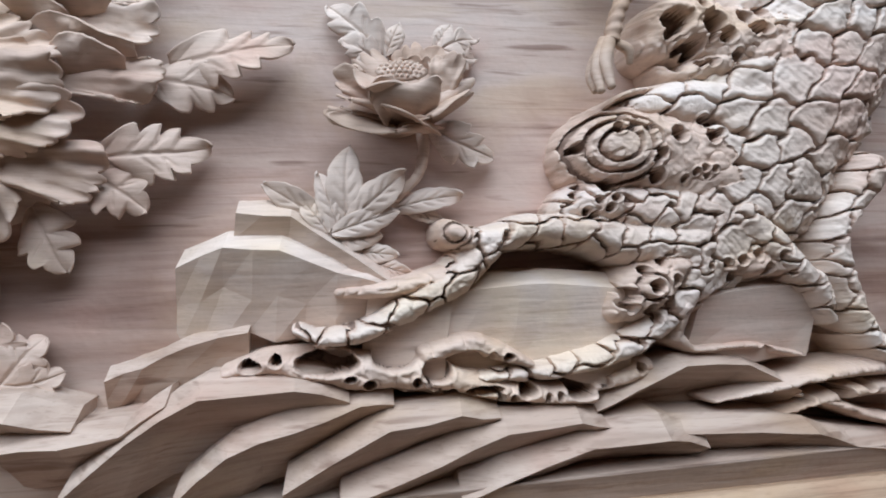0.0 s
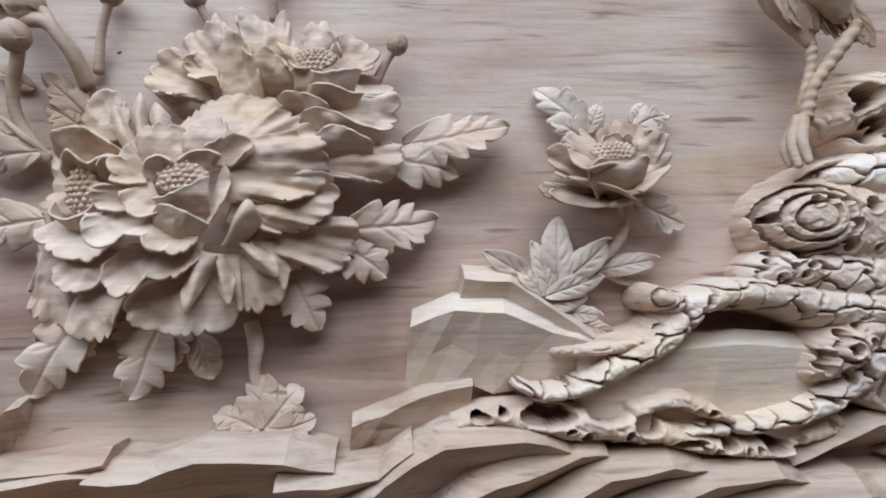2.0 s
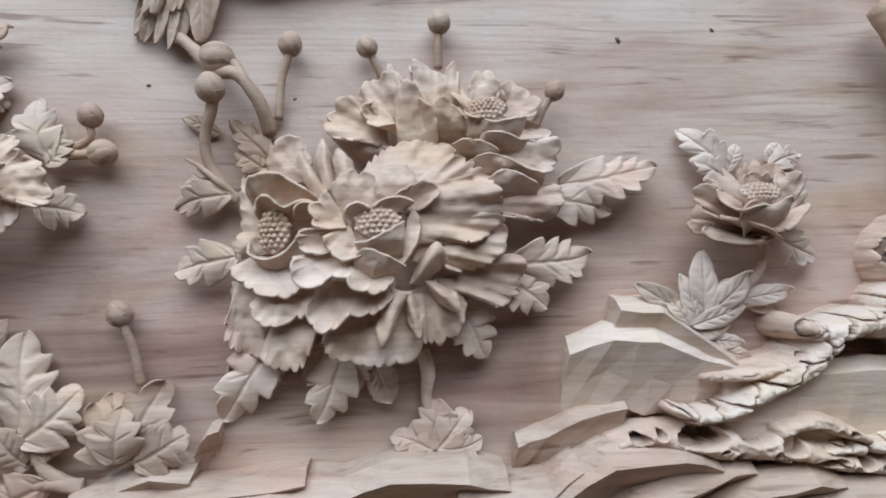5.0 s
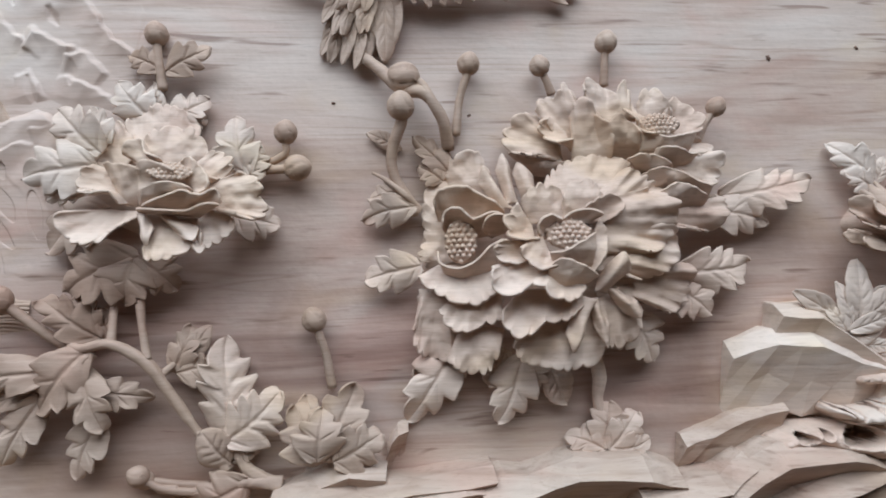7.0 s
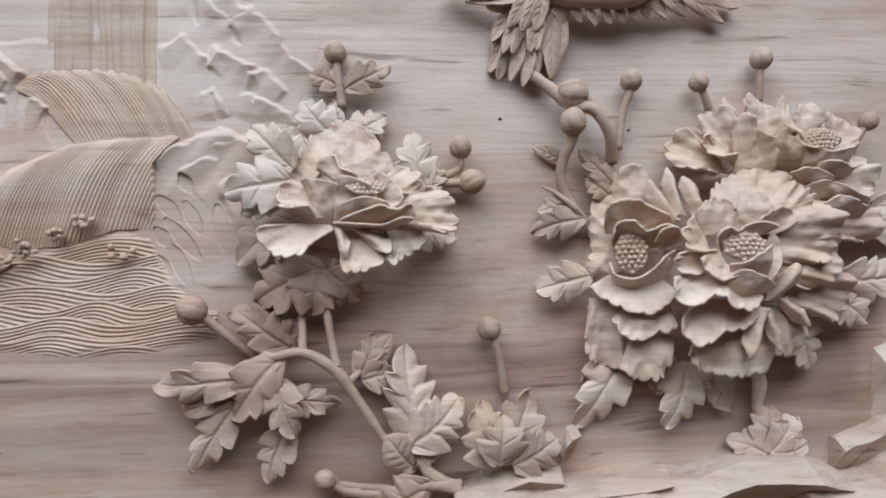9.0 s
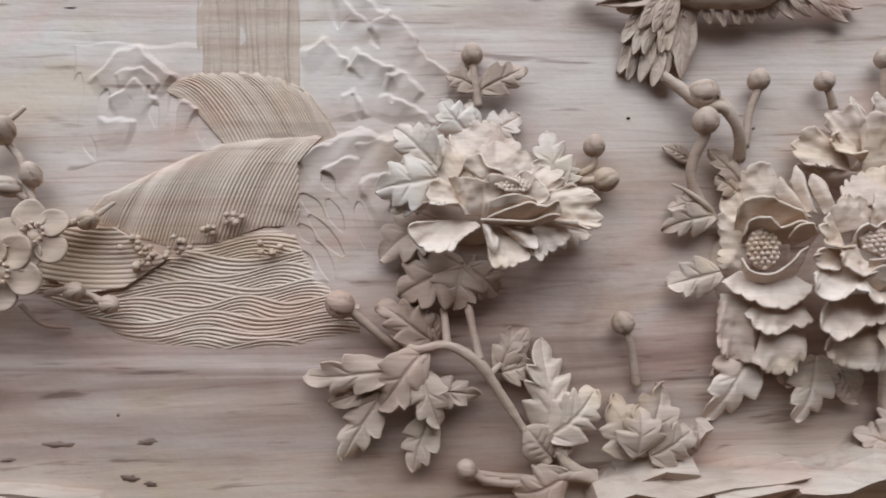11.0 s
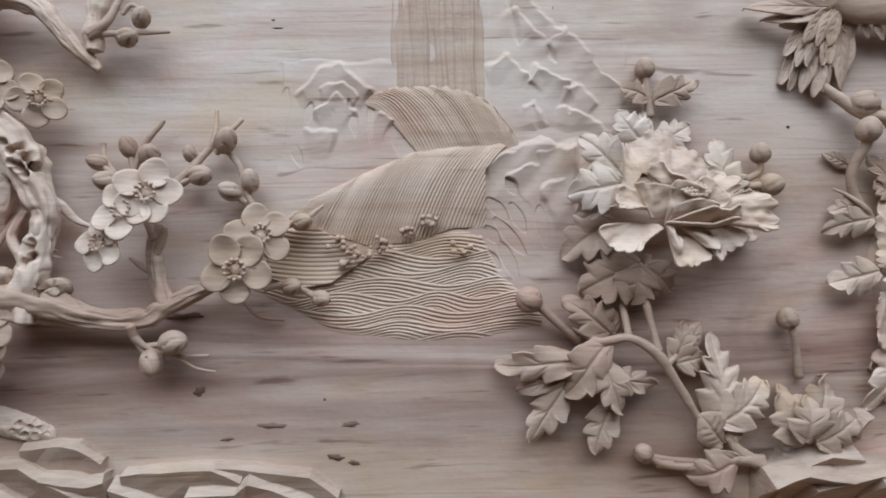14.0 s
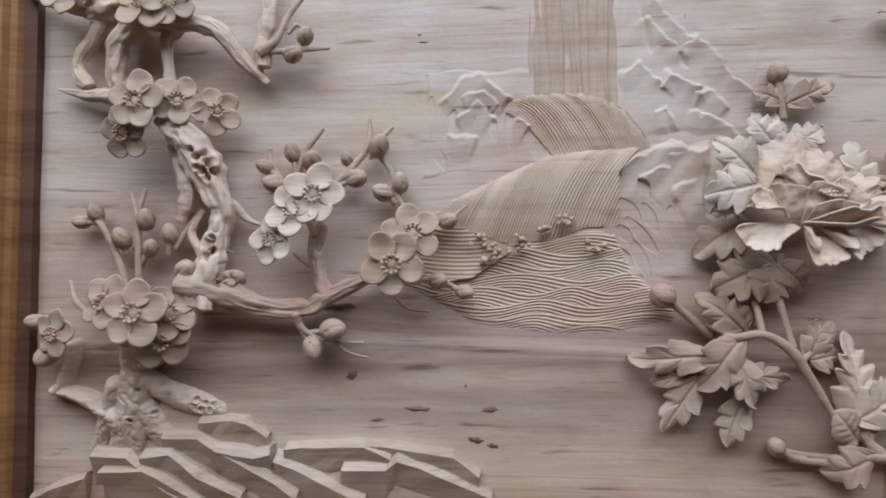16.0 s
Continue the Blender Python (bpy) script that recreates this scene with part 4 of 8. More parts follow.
peony((0.2673, 1.2993, 0.000), [
    ([(0.1877, 1.3113, 0.018), (0.1892, 1.2970, 0.020)], [(0.1700, 1.3381, 0.017), (0.1537, 1.3381, 0.017), (0.1420, 1.3225, 0.018), (0.1422, 1.3080, 0.021), (0.1572, 1.3037, 0.024), (0.1740, 1.3021, 0.027)], 0.03, 0.8, 0.06, 0),
    ([(0.1632, 1.2891, 0.008), (0.1972, 1.2832, 0.014)], [(0.1449, 1.3063, 0.014), (0.1594, 1.3033, 0.019), (0.1749, 1.2994, 0.022), (0.1966, 1.2962, 0.024)], 0.1, 0.3, 0.04, 0),
    ([(0.1873, 1.3132, 0.020), (0.2175, 1.3219, 0.022)], [(0.1670, 1.3393, 0.021), (0.1710, 1.3500, 0.021), (0.1834, 1.3521, 0.022), (0.1906, 1.3614, 0.022), (0.1982, 1.3515, 0.024), (0.2067, 1.3363, 0.029)], 0.03, 1, 0.07, 0),
    ([(0.1918, 1.3220, 0.022), (0.1955, 1.3054, 0.024)], [(0.1778, 1.3348, 0.024), (0.1696, 1.3272, 0.025), (0.1726, 1.3176, 0.027), (0.1804, 1.3125, 0.031), (0.1934, 1.3141, 0.034)], -0.02, 1, 0.07, 0.06),
    ([(0.2140, 1.3210, 0.026), (0.2480, 1.3292, 0.030)], [(0.2070, 1.3510, 0.026), (0.2077, 1.3652, 0.025), (0.2220, 1.3600, 0.027), (0.2315, 1.3539, 0.029), (0.2409, 1.3638, 0.027), (0.2453, 1.3479, 0.029), (0.2493, 1.3347, 0.035)], 0.03, 0.8, 0.08, 0),
    ([(0.1956, 1.2943, 0.022), (0.2271, 1.2933, 0.026)], [(0.1935, 1.3314, 0.030), (0.1997, 1.3471, 0.031), (0.2125, 1.3404, 0.034), (0.2181, 1.3273, 0.037), (0.2247, 1.3173, 0.041)], 0.04, 1, 0.06, 0),
    ([(0.2527, 1.3354, 0.024), (0.2811, 1.3308, 0.024)], [(0.2512, 1.3450, 0.028), (0.2589, 1.3577, 0.026), (0.2693, 1.3559, 0.026), (0.2757, 1.3451, 0.028), (0.2798, 1.3335, 0.031)], 0.02, 1, 0.06, 0),
    ([(0.2713, 1.3261, 0.024), (0.2869, 1.3162, 0.026)], [(0.2729, 1.3398, 0.025), (0.2847, 1.3513, 0.023), (0.2940, 1.3452, 0.023), (0.3035, 1.3376, 0.025), (0.3080, 1.3291, 0.027), (0.2971, 1.3169, 0.033)], 0.03, 1, 0.07, 0),
    ([(0.2773, 1.3163, 0.026), (0.2783, 1.2996, 0.028)], [(0.2979, 1.3211, 0.023), (0.3078, 1.3157, 0.022), (0.3173, 1.3115, 0.022), (0.3131, 1.3035, 0.024), (0.2969, 1.3007, 0.029)], 0.03, 1, 0.07, 0),
    ([(0.2713, 1.3019, 0.028), (0.2767, 1.2808, 0.030)], [(0.2974, 1.3023, 0.028), (0.3175, 1.3045, 0.026), (0.3214, 1.2928, 0.026), (0.3160, 1.2799, 0.028), (0.3016, 1.2761, 0.032), (0.2860, 1.2815, 0.036)], 0.02, 1, 0.06, 0.03),
    ([(0.2589, 1.2655, 0.026), (0.2621, 1.2437, 0.028)], [(0.3041, 1.2680, 0.028), (0.3208, 1.2672, 0.026), (0.3247, 1.2569, 0.026), (0.3179, 1.2439, 0.027), (0.3091, 1.2389, 0.028), (0.2870, 1.2423, 0.030)], 0.03, 1, 0.07, 0),
    ([(0.2686, 1.2532, 0.024), (0.3021, 1.2574, 0.024)], [(0.2621, 1.2704, 0.039), (0.2759, 1.2769, 0.043), (0.2899, 1.2715, 0.042), (0.3045, 1.2652, 0.035)], 0.15, 0.1, 0.04, 0.04),
    ([(0.2568, 1.2715, 0.026), (0.3088, 1.2682, 0.026)], [(0.2471, 1.2836, 0.036), (0.2602, 1.2890, 0.041), (0.2740, 1.2876, 0.043), (0.2916, 1.2778, 0.042), (0.3091, 1.2749, 0.034)], 0.12, 0.2, 0.04, 0.04),
    ([(0.2465, 1.2856, 0.030), (0.2768, 1.2831, 0.030)], [(0.2353, 1.2964, 0.040), (0.2476, 1.2996, 0.044), (0.2603, 1.2978, 0.044), (0.2731, 1.2909, 0.040)], 0.12, 0.2, 0.04, 0.04),
    ([(0.2185, 1.2984, 0.024), (0.2492, 1.2978, 0.026)], [(0.2105, 1.3345, 0.032), (0.2197, 1.3254, 0.039), (0.2294, 1.3314, 0.042), (0.2389, 1.3244, 0.043), (0.2477, 1.3117, 0.040)], 0.12, 0.3, 0.05, 0.05),
    ([(0.2591, 1.3309, 0.032), (0.2640, 1.3190, 0.034)], [(0.2362, 1.3390, 0.036), (0.2410, 1.3297, 0.040), (0.2469, 1.3199, 0.043), (0.2569, 1.3150, 0.045)], -0.04, 0.5, 0.05, 0.05),
    ([(0.2544, 1.2914, 0.028), (0.2898, 1.2921, 0.028)], [(0.2583, 1.3045, 0.044), (0.2734, 1.3040, 0.046), (0.2888, 1.3003, 0.042), (0.2971, 1.3015, 0.036)], 0.12, 0.1, 0.04, 0.04),
    ([(0.2485, 1.2951, 0.028), (0.2876, 1.2972, 0.028)], [(0.2460, 1.3162, 0.040), (0.2543, 1.3192, 0.044), (0.2643, 1.3127, 0.047), (0.2798, 1.3145, 0.045), (0.2959, 1.3189, 0.036)], 0.12, 0.1, 0.03, 0.04),
], "carved wooden peony with broad lower petals", CARVED, 231, [((0.2624, 1.3243, 0.040), 0.0160, 0.0101, 0.0036, (-0.1, 0.5, 1))], ((0.250, 1.290), 0.052, 0.040, 0.020))
peony((0.4959, 1.2259, 0.000), [
    ((0.4905, 1.2494, 0.020), [(0.4710, 1.2764, 0.020), (0.4854, 1.2857, 0.018), (0.5047, 1.2841, 0.018), (0.5170, 1.2748, 0.020)], -0.05, 1, 0.05),
    ((0.4836, 1.2404, 0.022), [(0.4437, 1.2646, 0.026), (0.4514, 1.2749, 0.026), (0.4659, 1.2792, 0.026)], -0.06, 1, 0.06),
    ((0.5019, 1.2396, 0.026), [(0.4954, 1.2706, 0.032), (0.5065, 1.2744, 0.034), (0.5200, 1.2724, 0.034), (0.5204, 1.2604, 0.034)], -0.08, 1, 0.07),
    ((0.4921, 1.2329, 0.028), [(0.5175, 1.2643, 0.028), (0.5284, 1.2569, 0.026), (0.5280, 1.2482, 0.026)], -0.08, 1, 0.06),
    ((0.4805, 1.2336, 0.024), [(0.4362, 1.2480, 0.028), (0.4332, 1.2615, 0.028), (0.4411, 1.2671, 0.028), (0.4504, 1.2607, 0.032)], -0.12, 1, 0.07),
    ((0.4881, 1.2262, 0.024), [(0.4292, 1.2260, 0.028), (0.4252, 1.2353, 0.028), (0.4325, 1.2387, 0.028), (0.4432, 1.2325, 0.032)], -0.08, 1, 0.06),
    ((0.4881, 1.2245, 0.024), [(0.4245, 1.2313, 0.032), (0.4302, 1.2252, 0.040), (0.4449, 1.2202, 0.046), (0.4628, 1.2166, 0.048), (0.4803, 1.2238, 0.042)], 0.14, 0, 0.05, 0.03),
    ((0.4866, 1.2265, 0.028), [(0.4323, 1.2457, 0.036), (0.4413, 1.2389, 0.046), (0.4579, 1.2362, 0.052), (0.4781, 1.2279, 0.048)], 0.16, 0, 0.05, 0.03),
    ((0.4876, 1.2280, 0.030), [(0.4823, 1.2282, 0.046), (0.4966, 1.2286, 0.048), (0.5133, 1.2403, 0.042), (0.5263, 1.2509, 0.030)], 0.16, 0, 0.05, 0.03),
    ((0.4815, 1.2273, 0.038), [(0.4513, 1.2411, 0.054), (0.4611, 1.2480, 0.058), (0.4787, 1.2484, 0.058), (0.5018, 1.2532, 0.048)], 0.18, 0, 0.02, 0.02),
    ((0.4796, 1.2324, 0.032), [(0.4451, 1.2631, 0.040), (0.4464, 1.2491, 0.048), (0.4533, 1.2415, 0.054), (0.4713, 1.2476, 0.056)], -0.05, 0, 0.06, 0.04),
], "small carved wooden peony cupped upward above its stem", HONEY, 331, [((0.4753, 1.2578, 0.046), 0.0167, 0.0087, 0.0036, (-0.05, 0.6, 1))], ((0.478, 1.246), 0.034, 0.022, 0.018))
peony((-0.1552, 1.2657, 0.000), [
    ([(-0.1512, 1.3057, 0.020), (-0.1062, 1.3053, 0.020)], [(-0.1582, 1.3212, 0.016), (-0.1536, 1.3366, 0.015), (-0.1376, 1.3454, 0.015), (-0.1194, 1.3444, 0.015), (-0.1049, 1.3339, 0.016), (-0.0992, 1.3204, 0.018)], 0.02, 1, 0.06, 0),
    ([(-0.1463, 1.3050, 0.024), (-0.1571, 1.2865, 0.028)], [(-0.1503, 1.3221, 0.018), (-0.1623, 1.3313, 0.018), (-0.1758, 1.3339, 0.017), (-0.1862, 1.3257, 0.017), (-0.1885, 1.3083, 0.020), (-0.1817, 1.2963, 0.024)], 0.03, 1, 0.07, 0),
    ([(-0.1370, 1.2901, 0.032), (-0.1062, 1.2898, 0.032)], [(-0.1435, 1.3061, 0.030), (-0.1359, 1.3184, 0.029), (-0.1190, 1.3248, 0.028), (-0.1035, 1.3229, 0.028), (-0.0925, 1.3116, 0.030), (-0.0882, 1.3009, 0.032)], 0.03, 1, 0.06, 0),
    ([(-0.1105, 1.2896, 0.034), (-0.0977, 1.2668, 0.038)], [(-0.0993, 1.3032, 0.032), (-0.0860, 1.3050, 0.034), (-0.0729, 1.2997, 0.038), (-0.0702, 1.2902, 0.042), (-0.0756, 1.2842, 0.044), (-0.0865, 1.2832, 0.046)], 0.03, 1, 0.08, 0.04),
    ([(-0.0931, 1.2797, 0.040), (-0.0935, 1.2597, 0.042)], [(-0.0692, 1.2852, 0.046), (-0.0584, 1.2856, 0.048), (-0.0480, 1.2777, 0.051), (-0.0451, 1.2644, 0.054), (-0.0433, 1.2556, 0.055), (-0.0533, 1.2511, 0.055), (-0.0658, 1.2570, 0.053)], 0.02, 1, 0.06, 0.04),
    ([(-0.1630, 1.2948, 0.032), (-0.1563, 1.2744, 0.036)], [(-0.1858, 1.3043, 0.030), (-0.1982, 1.2906, 0.033), (-0.2045, 1.2746, 0.036), (-0.1942, 1.2715, 0.039), (-0.1788, 1.2753, 0.042), (-0.1659, 1.2706, 0.044)], 0.02, 1, 0.07, 0.04),
    ([(-0.1389, 1.2593, 0.040), (-0.1583, 1.2611, 0.038)], [(-0.1362, 1.2557, 0.046), (-0.1546, 1.2442, 0.052), (-0.1607, 1.2366, 0.054), (-0.1751, 1.2360, 0.054), (-0.1856, 1.2414, 0.052), (-0.1921, 1.2534, 0.050), (-0.1862, 1.2594, 0.048)], -0.02, 0.8, 0.06, 0.03),
    ([(-0.1324, 1.2575, 0.040), (-0.0979, 1.2569, 0.040)], [(-0.1311, 1.2310, 0.052), (-0.1269, 1.2233, 0.054), (-0.1131, 1.2230, 0.054), (-0.1034, 1.2279, 0.053), (-0.0940, 1.2311, 0.051), (-0.0896, 1.2396, 0.050)], -0.02, 1, 0.06, 0.03),
    ([(-0.0979, 1.2580, 0.038), (-0.0803, 1.2599, 0.038)], [(-0.0982, 1.2334, 0.050), (-0.0919, 1.2285, 0.051), (-0.0846, 1.2331, 0.050), (-0.0746, 1.2373, 0.049), (-0.0671, 1.2458, 0.048), (-0.0699, 1.2533, 0.047)], -0.02, 1, 0.06, 0.03),
    ([(-0.1449, 1.2847, 0.040), (-0.1439, 1.2646, 0.044)], [(-0.1679, 1.2940, 0.043), (-0.1759, 1.2863, 0.046), (-0.1755, 1.2744, 0.049), (-0.1648, 1.2723, 0.051), (-0.1541, 1.2736, 0.053), (-0.1479, 1.2637, 0.054)], -0.02, 1, 0.06, 0.05),
    ([(-0.1471, 1.2636, 0.042), (-0.1322, 1.2616, 0.042)], [(-0.1611, 1.2935, 0.046), (-0.1542, 1.2936, 0.050), (-0.1413, 1.2912, 0.054), (-0.1307, 1.2874, 0.056)], 0.1, 0.2, 0.04, 0.04),
    ([(-0.1316, 1.2905, 0.044), (-0.1144, 1.2878, 0.046)], [(-0.1494, 1.3015, 0.044), (-0.1448, 1.3106, 0.046), (-0.1354, 1.3119, 0.046), (-0.1310, 1.3012, 0.050), (-0.1173, 1.2952, 0.054)], -0.03, 0.4, 0.06, 0.04),
    ([(-0.1038, 1.2812, 0.046), (-0.0975, 1.2724, 0.046)], [(-0.1078, 1.2936, 0.050), (-0.1004, 1.2979, 0.050), (-0.0895, 1.2888, 0.052), (-0.0838, 1.2776, 0.055), (-0.0912, 1.2698, 0.057)], -0.03, 0.5, 0.06, 0.05),
    ([(-0.1355, 1.2598, 0.044), (-0.1063, 1.2609, 0.046)], [(-0.1342, 1.2846, 0.055), (-0.1296, 1.2938, 0.058), (-0.1179, 1.2917, 0.060), (-0.1064, 1.2857, 0.060)], 0.1, 0.1, 0.03, 0.03),
    ([(-0.1319, 1.2604, 0.046), (-0.0977, 1.2607, 0.046)], [(-0.1309, 1.2730, 0.056), (-0.1182, 1.2765, 0.060), (-0.1048, 1.2771, 0.061), (-0.0932, 1.2720, 0.060)], 0.12, 0.1, 0.03, 0.03),
    ([(-0.1319, 1.2591, 0.046), (-0.0935, 1.2581, 0.046)], [(-0.1305, 1.2605, 0.054), (-0.1142, 1.2668, 0.060), (-0.1007, 1.2705, 0.063), (-0.0871, 1.2674, 0.063), (-0.0774, 1.2716, 0.062), (-0.0741, 1.2625, 0.060)], 0.06, 0.3, 0.05, 0.05),
    ([(-0.1355, 1.2572, 0.044), (-0.0936, 1.2532, 0.042)], [(-0.1365, 1.2591, 0.052), (-0.1144, 1.2569, 0.059), (-0.0977, 1.2564, 0.061), (-0.0843, 1.2608, 0.061), (-0.0746, 1.2608, 0.060)], 0.1, 0.3, 0.05, 0.05),
    ([(-0.1359, 1.2567, 0.050), (-0.1291, 1.2566, 0.050)], [(-0.1315, 1.2380, 0.056), (-0.1265, 1.2325, 0.057), (-0.1231, 1.2442, 0.056)], 0.16, 0, 0, 0),
    ([(-0.1235, 1.2568, 0.046), (-0.1116, 1.2553, 0.046)], [(-0.1032, 1.2376, 0.054), (-0.0939, 1.2361, 0.055), (-0.0920, 1.2459, 0.054)], 0.16, 0, 0, 0),
], "carved wooden peony with pale scalloped petals above a bare stem", CARVED, 431, [((-0.1112, 1.2859, 0.054), 0.0140, 0.0080, 0.0035, (0.3, 0.6, 1))], ((-0.135, 1.280), 0.055, 0.036, 0.022))


# ---- leaves, buds and stems ----
def sprig(foot, leaves, label, material, seed, stems=(), category="leaves", name="leaf_sprig"):
    """leaves: base, tip, width, lobes, arch; stems: points and radii."""
    e = thing(name, foot[0], foot[1], 0.0, label, category, "carved leaf sprigs")
    for i, (b, t, w, lobes, arch) in enumerate(leaves):
        part("leaf", leaf(b, t, w, lobes=lobes, arch=arch, seed=10 * seed + i, twist=0.2), material, e)
    for pts, radii in stems:
        part("stem", bored(pts, [0.8 * r for r in radii], (), 0.9, seed, 0.14), material, e)
    return e


def bud_on_stem(path, r, stem_r, seed, long=1.0, tip=None, label="round carved flower bud on a thin stem", material=None):
    """path runs from the foot of the stem to the bud."""
    material = material or DUSKY
    e = thing("flower_bud", path[0][0], path[0][1], 0.0, label, "flower bud", "carved flower buds")
    p = [V3(*q) for q in path]
    way = unit(p[-1] - p[-2]) if tip is None else unit(V3(*tip))
    c = p[-1]
    plum_like = long > 1.1
    r = (0.86 if plum_like else 0.97) * r
    stem_r = stem_r * (1.0 if plum_like else 1.12)
    part("stem", tube(p[:-1] + [c - way * r * 0.6], [stem_r * 1.2] + [stem_r] * (len(p) - 1), rough=0.05, seed=seed), material, e)
    part("bud", ball(c, r, way + V3(0.1 * math.sin(seed), 0, 0.25), long * (1.12 if plum_like else 1.0), 19, 40, groove=0.30 if plum_like else 0.22, twist=1.4 + 0.5 * math.sin(seed), point=0.12), material, e)
    for k in range(3):
        a = 2.1 * k + seed
        side = unit(np.cross(way, V3(math.cos(a), math.sin(a), 0.6)))
        part("sepal", petal(c - way * r * 0.95, c - way * r * 0.1 + side * r * 1.02, r * 1.0, curl=0.0, belly=0.2, cup=-0.1, ruffle=0.0, roll=0.0, lobes=1, seed=seed + k, face=side, thick=0.0008), material, e)
    return e


for k, (path, r) in enumerate([
    ([(0.0688, 1.2578, 0.010), (0.0513, 1.2883, 0.014), (0.0501, 1.3094, 0.018), (0.0573, 1.3292, 0.026), (0.0569, 1.3410, 0.030)], 0.0114),
    ([(0.1027, 1.3234, 0.006), (0.1061, 1.3518, 0.010), (0.1120, 1.3709, 0.014), (0.1135, 1.3804, 0.014)], 0.0097),
    ([(0.1844, 1.3577, 0.008), (0.1789, 1.3678, 0.012), (0.1731, 1.3794, 0.014)], 0.0088),
    ([(0.2298, 1.3651, 0.008), (0.2295, 1.3823, 0.012), (0.2306, 1.4001, 0.014)], 0.0097),
    ([(0.3061, 1.3169, 0.016), (0.3129, 1.3303, 0.018), (0.3216, 1.3436, 0.020)], 0.0084),
    ([(-0.0013, 1.1197, 0.006), (-0.0054, 1.1462, 0.010), (-0.0099, 1.1617, 0.014), (-0.0140, 1.1741, 0.014)], 0.0101),
]):
    bud_on_stem(path, r, 0.0040 if k == 0 else 0.0029, k)
bud_on_stem([(0.0959, 1.3131, 0.008), (0.0912, 1.3299, 0.020), (0.0811, 1.3475, 0.026), (0.0741, 1.3598, 0.024), (0.0605, 1.3661, 0.022)], 0.0131, 0.0039, 7, label="round carved bud on a thick bent branch")
bud_on_stem([(-0.0531, 1.2982, 0.010), (-0.0359, 1.3059, 0.014), (-0.0345, 1.3149, 0.016), (-0.0343, 1.3233, 0.016)], 0.0096, 0.0026, 8)
bud_on_stem([(-0.0579, 1.2950, 0.010), (-0.0441, 1.2942, 0.014), (-0.0256, 1.2951, 0.016)], 0.0109, 0.0035, 9)
bud_on_stem([(-0.1312, 1.3595, 0.008), (-0.1339, 1.3825, 0.010), (-0.1354, 1.4038, 0.010)], 0.0096, 0.0031, 10)
bud_on_stem([(-0.2016, 1.1577, 0.008), (-0.2199, 1.1723, 0.014), (-0.2383, 1.1887, 0.018), (-0.2484, 1.1957, 0.020)], 0.0122, 0.0035, 11)
bud_on_stem([(-0.0975, 1.0470, 0.006), (-0.1203, 1.0495, 0.006), (-0.1448, 1.0541, 0.008)], 0.0074, 0.0026, 12)
twig = thing("twig", *(0.0599, 1.3765, 0.000)[:2], 0.0, "gnarled carved twig under the bird", "twig")
part("stem", tube([(0.0980, 1.3110, 0.006), (0.0912, 1.3352, 0.018), (0.0755, 1.3522, 0.026), (0.0579, 1.3580, 0.022), (0.0390, 1.3771, 0.014), (0.0233, 1.3904, 0.010)], [0.0039, 0.0044, 0.0048, 0.0057, 0.0052, 0.0035], rough=0.1), DUSKY, twig)

sprig((0.0563, 1.2681, 0.000), [((0.0676, 1.2637, 0.016), (0.0242, 1.2545, 0.012), 0.0253, 3, 0.15), ((0.0589, 1.2750, 0.014), (0.0303, 1.2736, 0.010), 0.0185, 2, 0.1)], "carved leaf pair on a short twig beside the peony", DUSKY, 3,
      [([(0.0710, 1.2614, 0.010), (0.0596, 1.2722, 0.018), (0.0465, 1.2835, 0.016), (0.0338, 1.2913, 0.012)], [0.0038, 0.0034, 0.0025, 0.0013])])
sprig((0.0601, 1.2052, 0.000), [((0.0714, 1.2157, 0.016), (0.0265, 1.2049, 0.014), 0.0320, 3, 0.12)], "broad carved leaf with cut veins", CARVED, 4)
sprig((0.0809, 1.2997, 0.000), [((0.0974, 1.2888, 0.010), (0.0713, 1.3229, 0.008), 0.0211, 2, 0.1), ((0.0910, 1.2840, 0.012), (0.0716, 1.2965, 0.012), 0.0211, 2, 0.1), ((0.0574, 1.3125, 0.004), (0.0305, 1.3260, 0.004), 0.0143, 1, 0.1)], "small carved leaves between the stems", DUSKY, 5)
sprig((0.0856, 1.1332, 0.000), [((0.1024, 1.1517, 0.012), (0.0561, 1.0920, 0.008), 0.0379, 3, 0.1), ((0.0960, 1.1562, 0.012), (0.0953, 1.1168, 0.010), 0.0253, 2, 0.1), ((0.0957, 1.1517, 0.010), (0.0650, 1.1263, 0.008), 0.0253, 2, 0.1)], "carved leaves hanging below the peony", CARVED, 6)
sprig((0.1524, 1.1310, 0.000), [((0.1524, 1.1418, 0.016), (0.1340, 1.0874, 0.012), 0.0362, 2, 0.14), ((0.1394, 1.1464, 0.014), (0.1236, 1.1183, 0.012), 0.0253, 2, 0.1), ((0.1568, 1.1415, 0.014), (0.1630, 1.1099, 0.010), 0.0253, 2, 0.1), ((0.1744, 1.1318, 0.012), (0.1894, 1.1013, 0.012), 0.0278, 1, 0.12)], "carved leaves hanging below the peony", CARVED, 7)
sprig((0.2497, 1.1644, 0.000), [((0.2422, 1.1746, 0.016), (0.2639, 1.1338, 0.016), 0.0337, 2, 0.12)], "single carved leaf folded along its rib", CARVED, 8)
sprig((0.2932, 1.2005, 0.000), [((0.2765, 1.1962, 0.018), (0.3110, 1.1706, 0.016), 0.0337, 3, 0.12), ((0.2813, 1.2051, 0.018), (0.3506, 1.2084, 0.014), 0.0362, 4, 0.14)], "carved leaf spray with a curling tip", CARVED, 9)
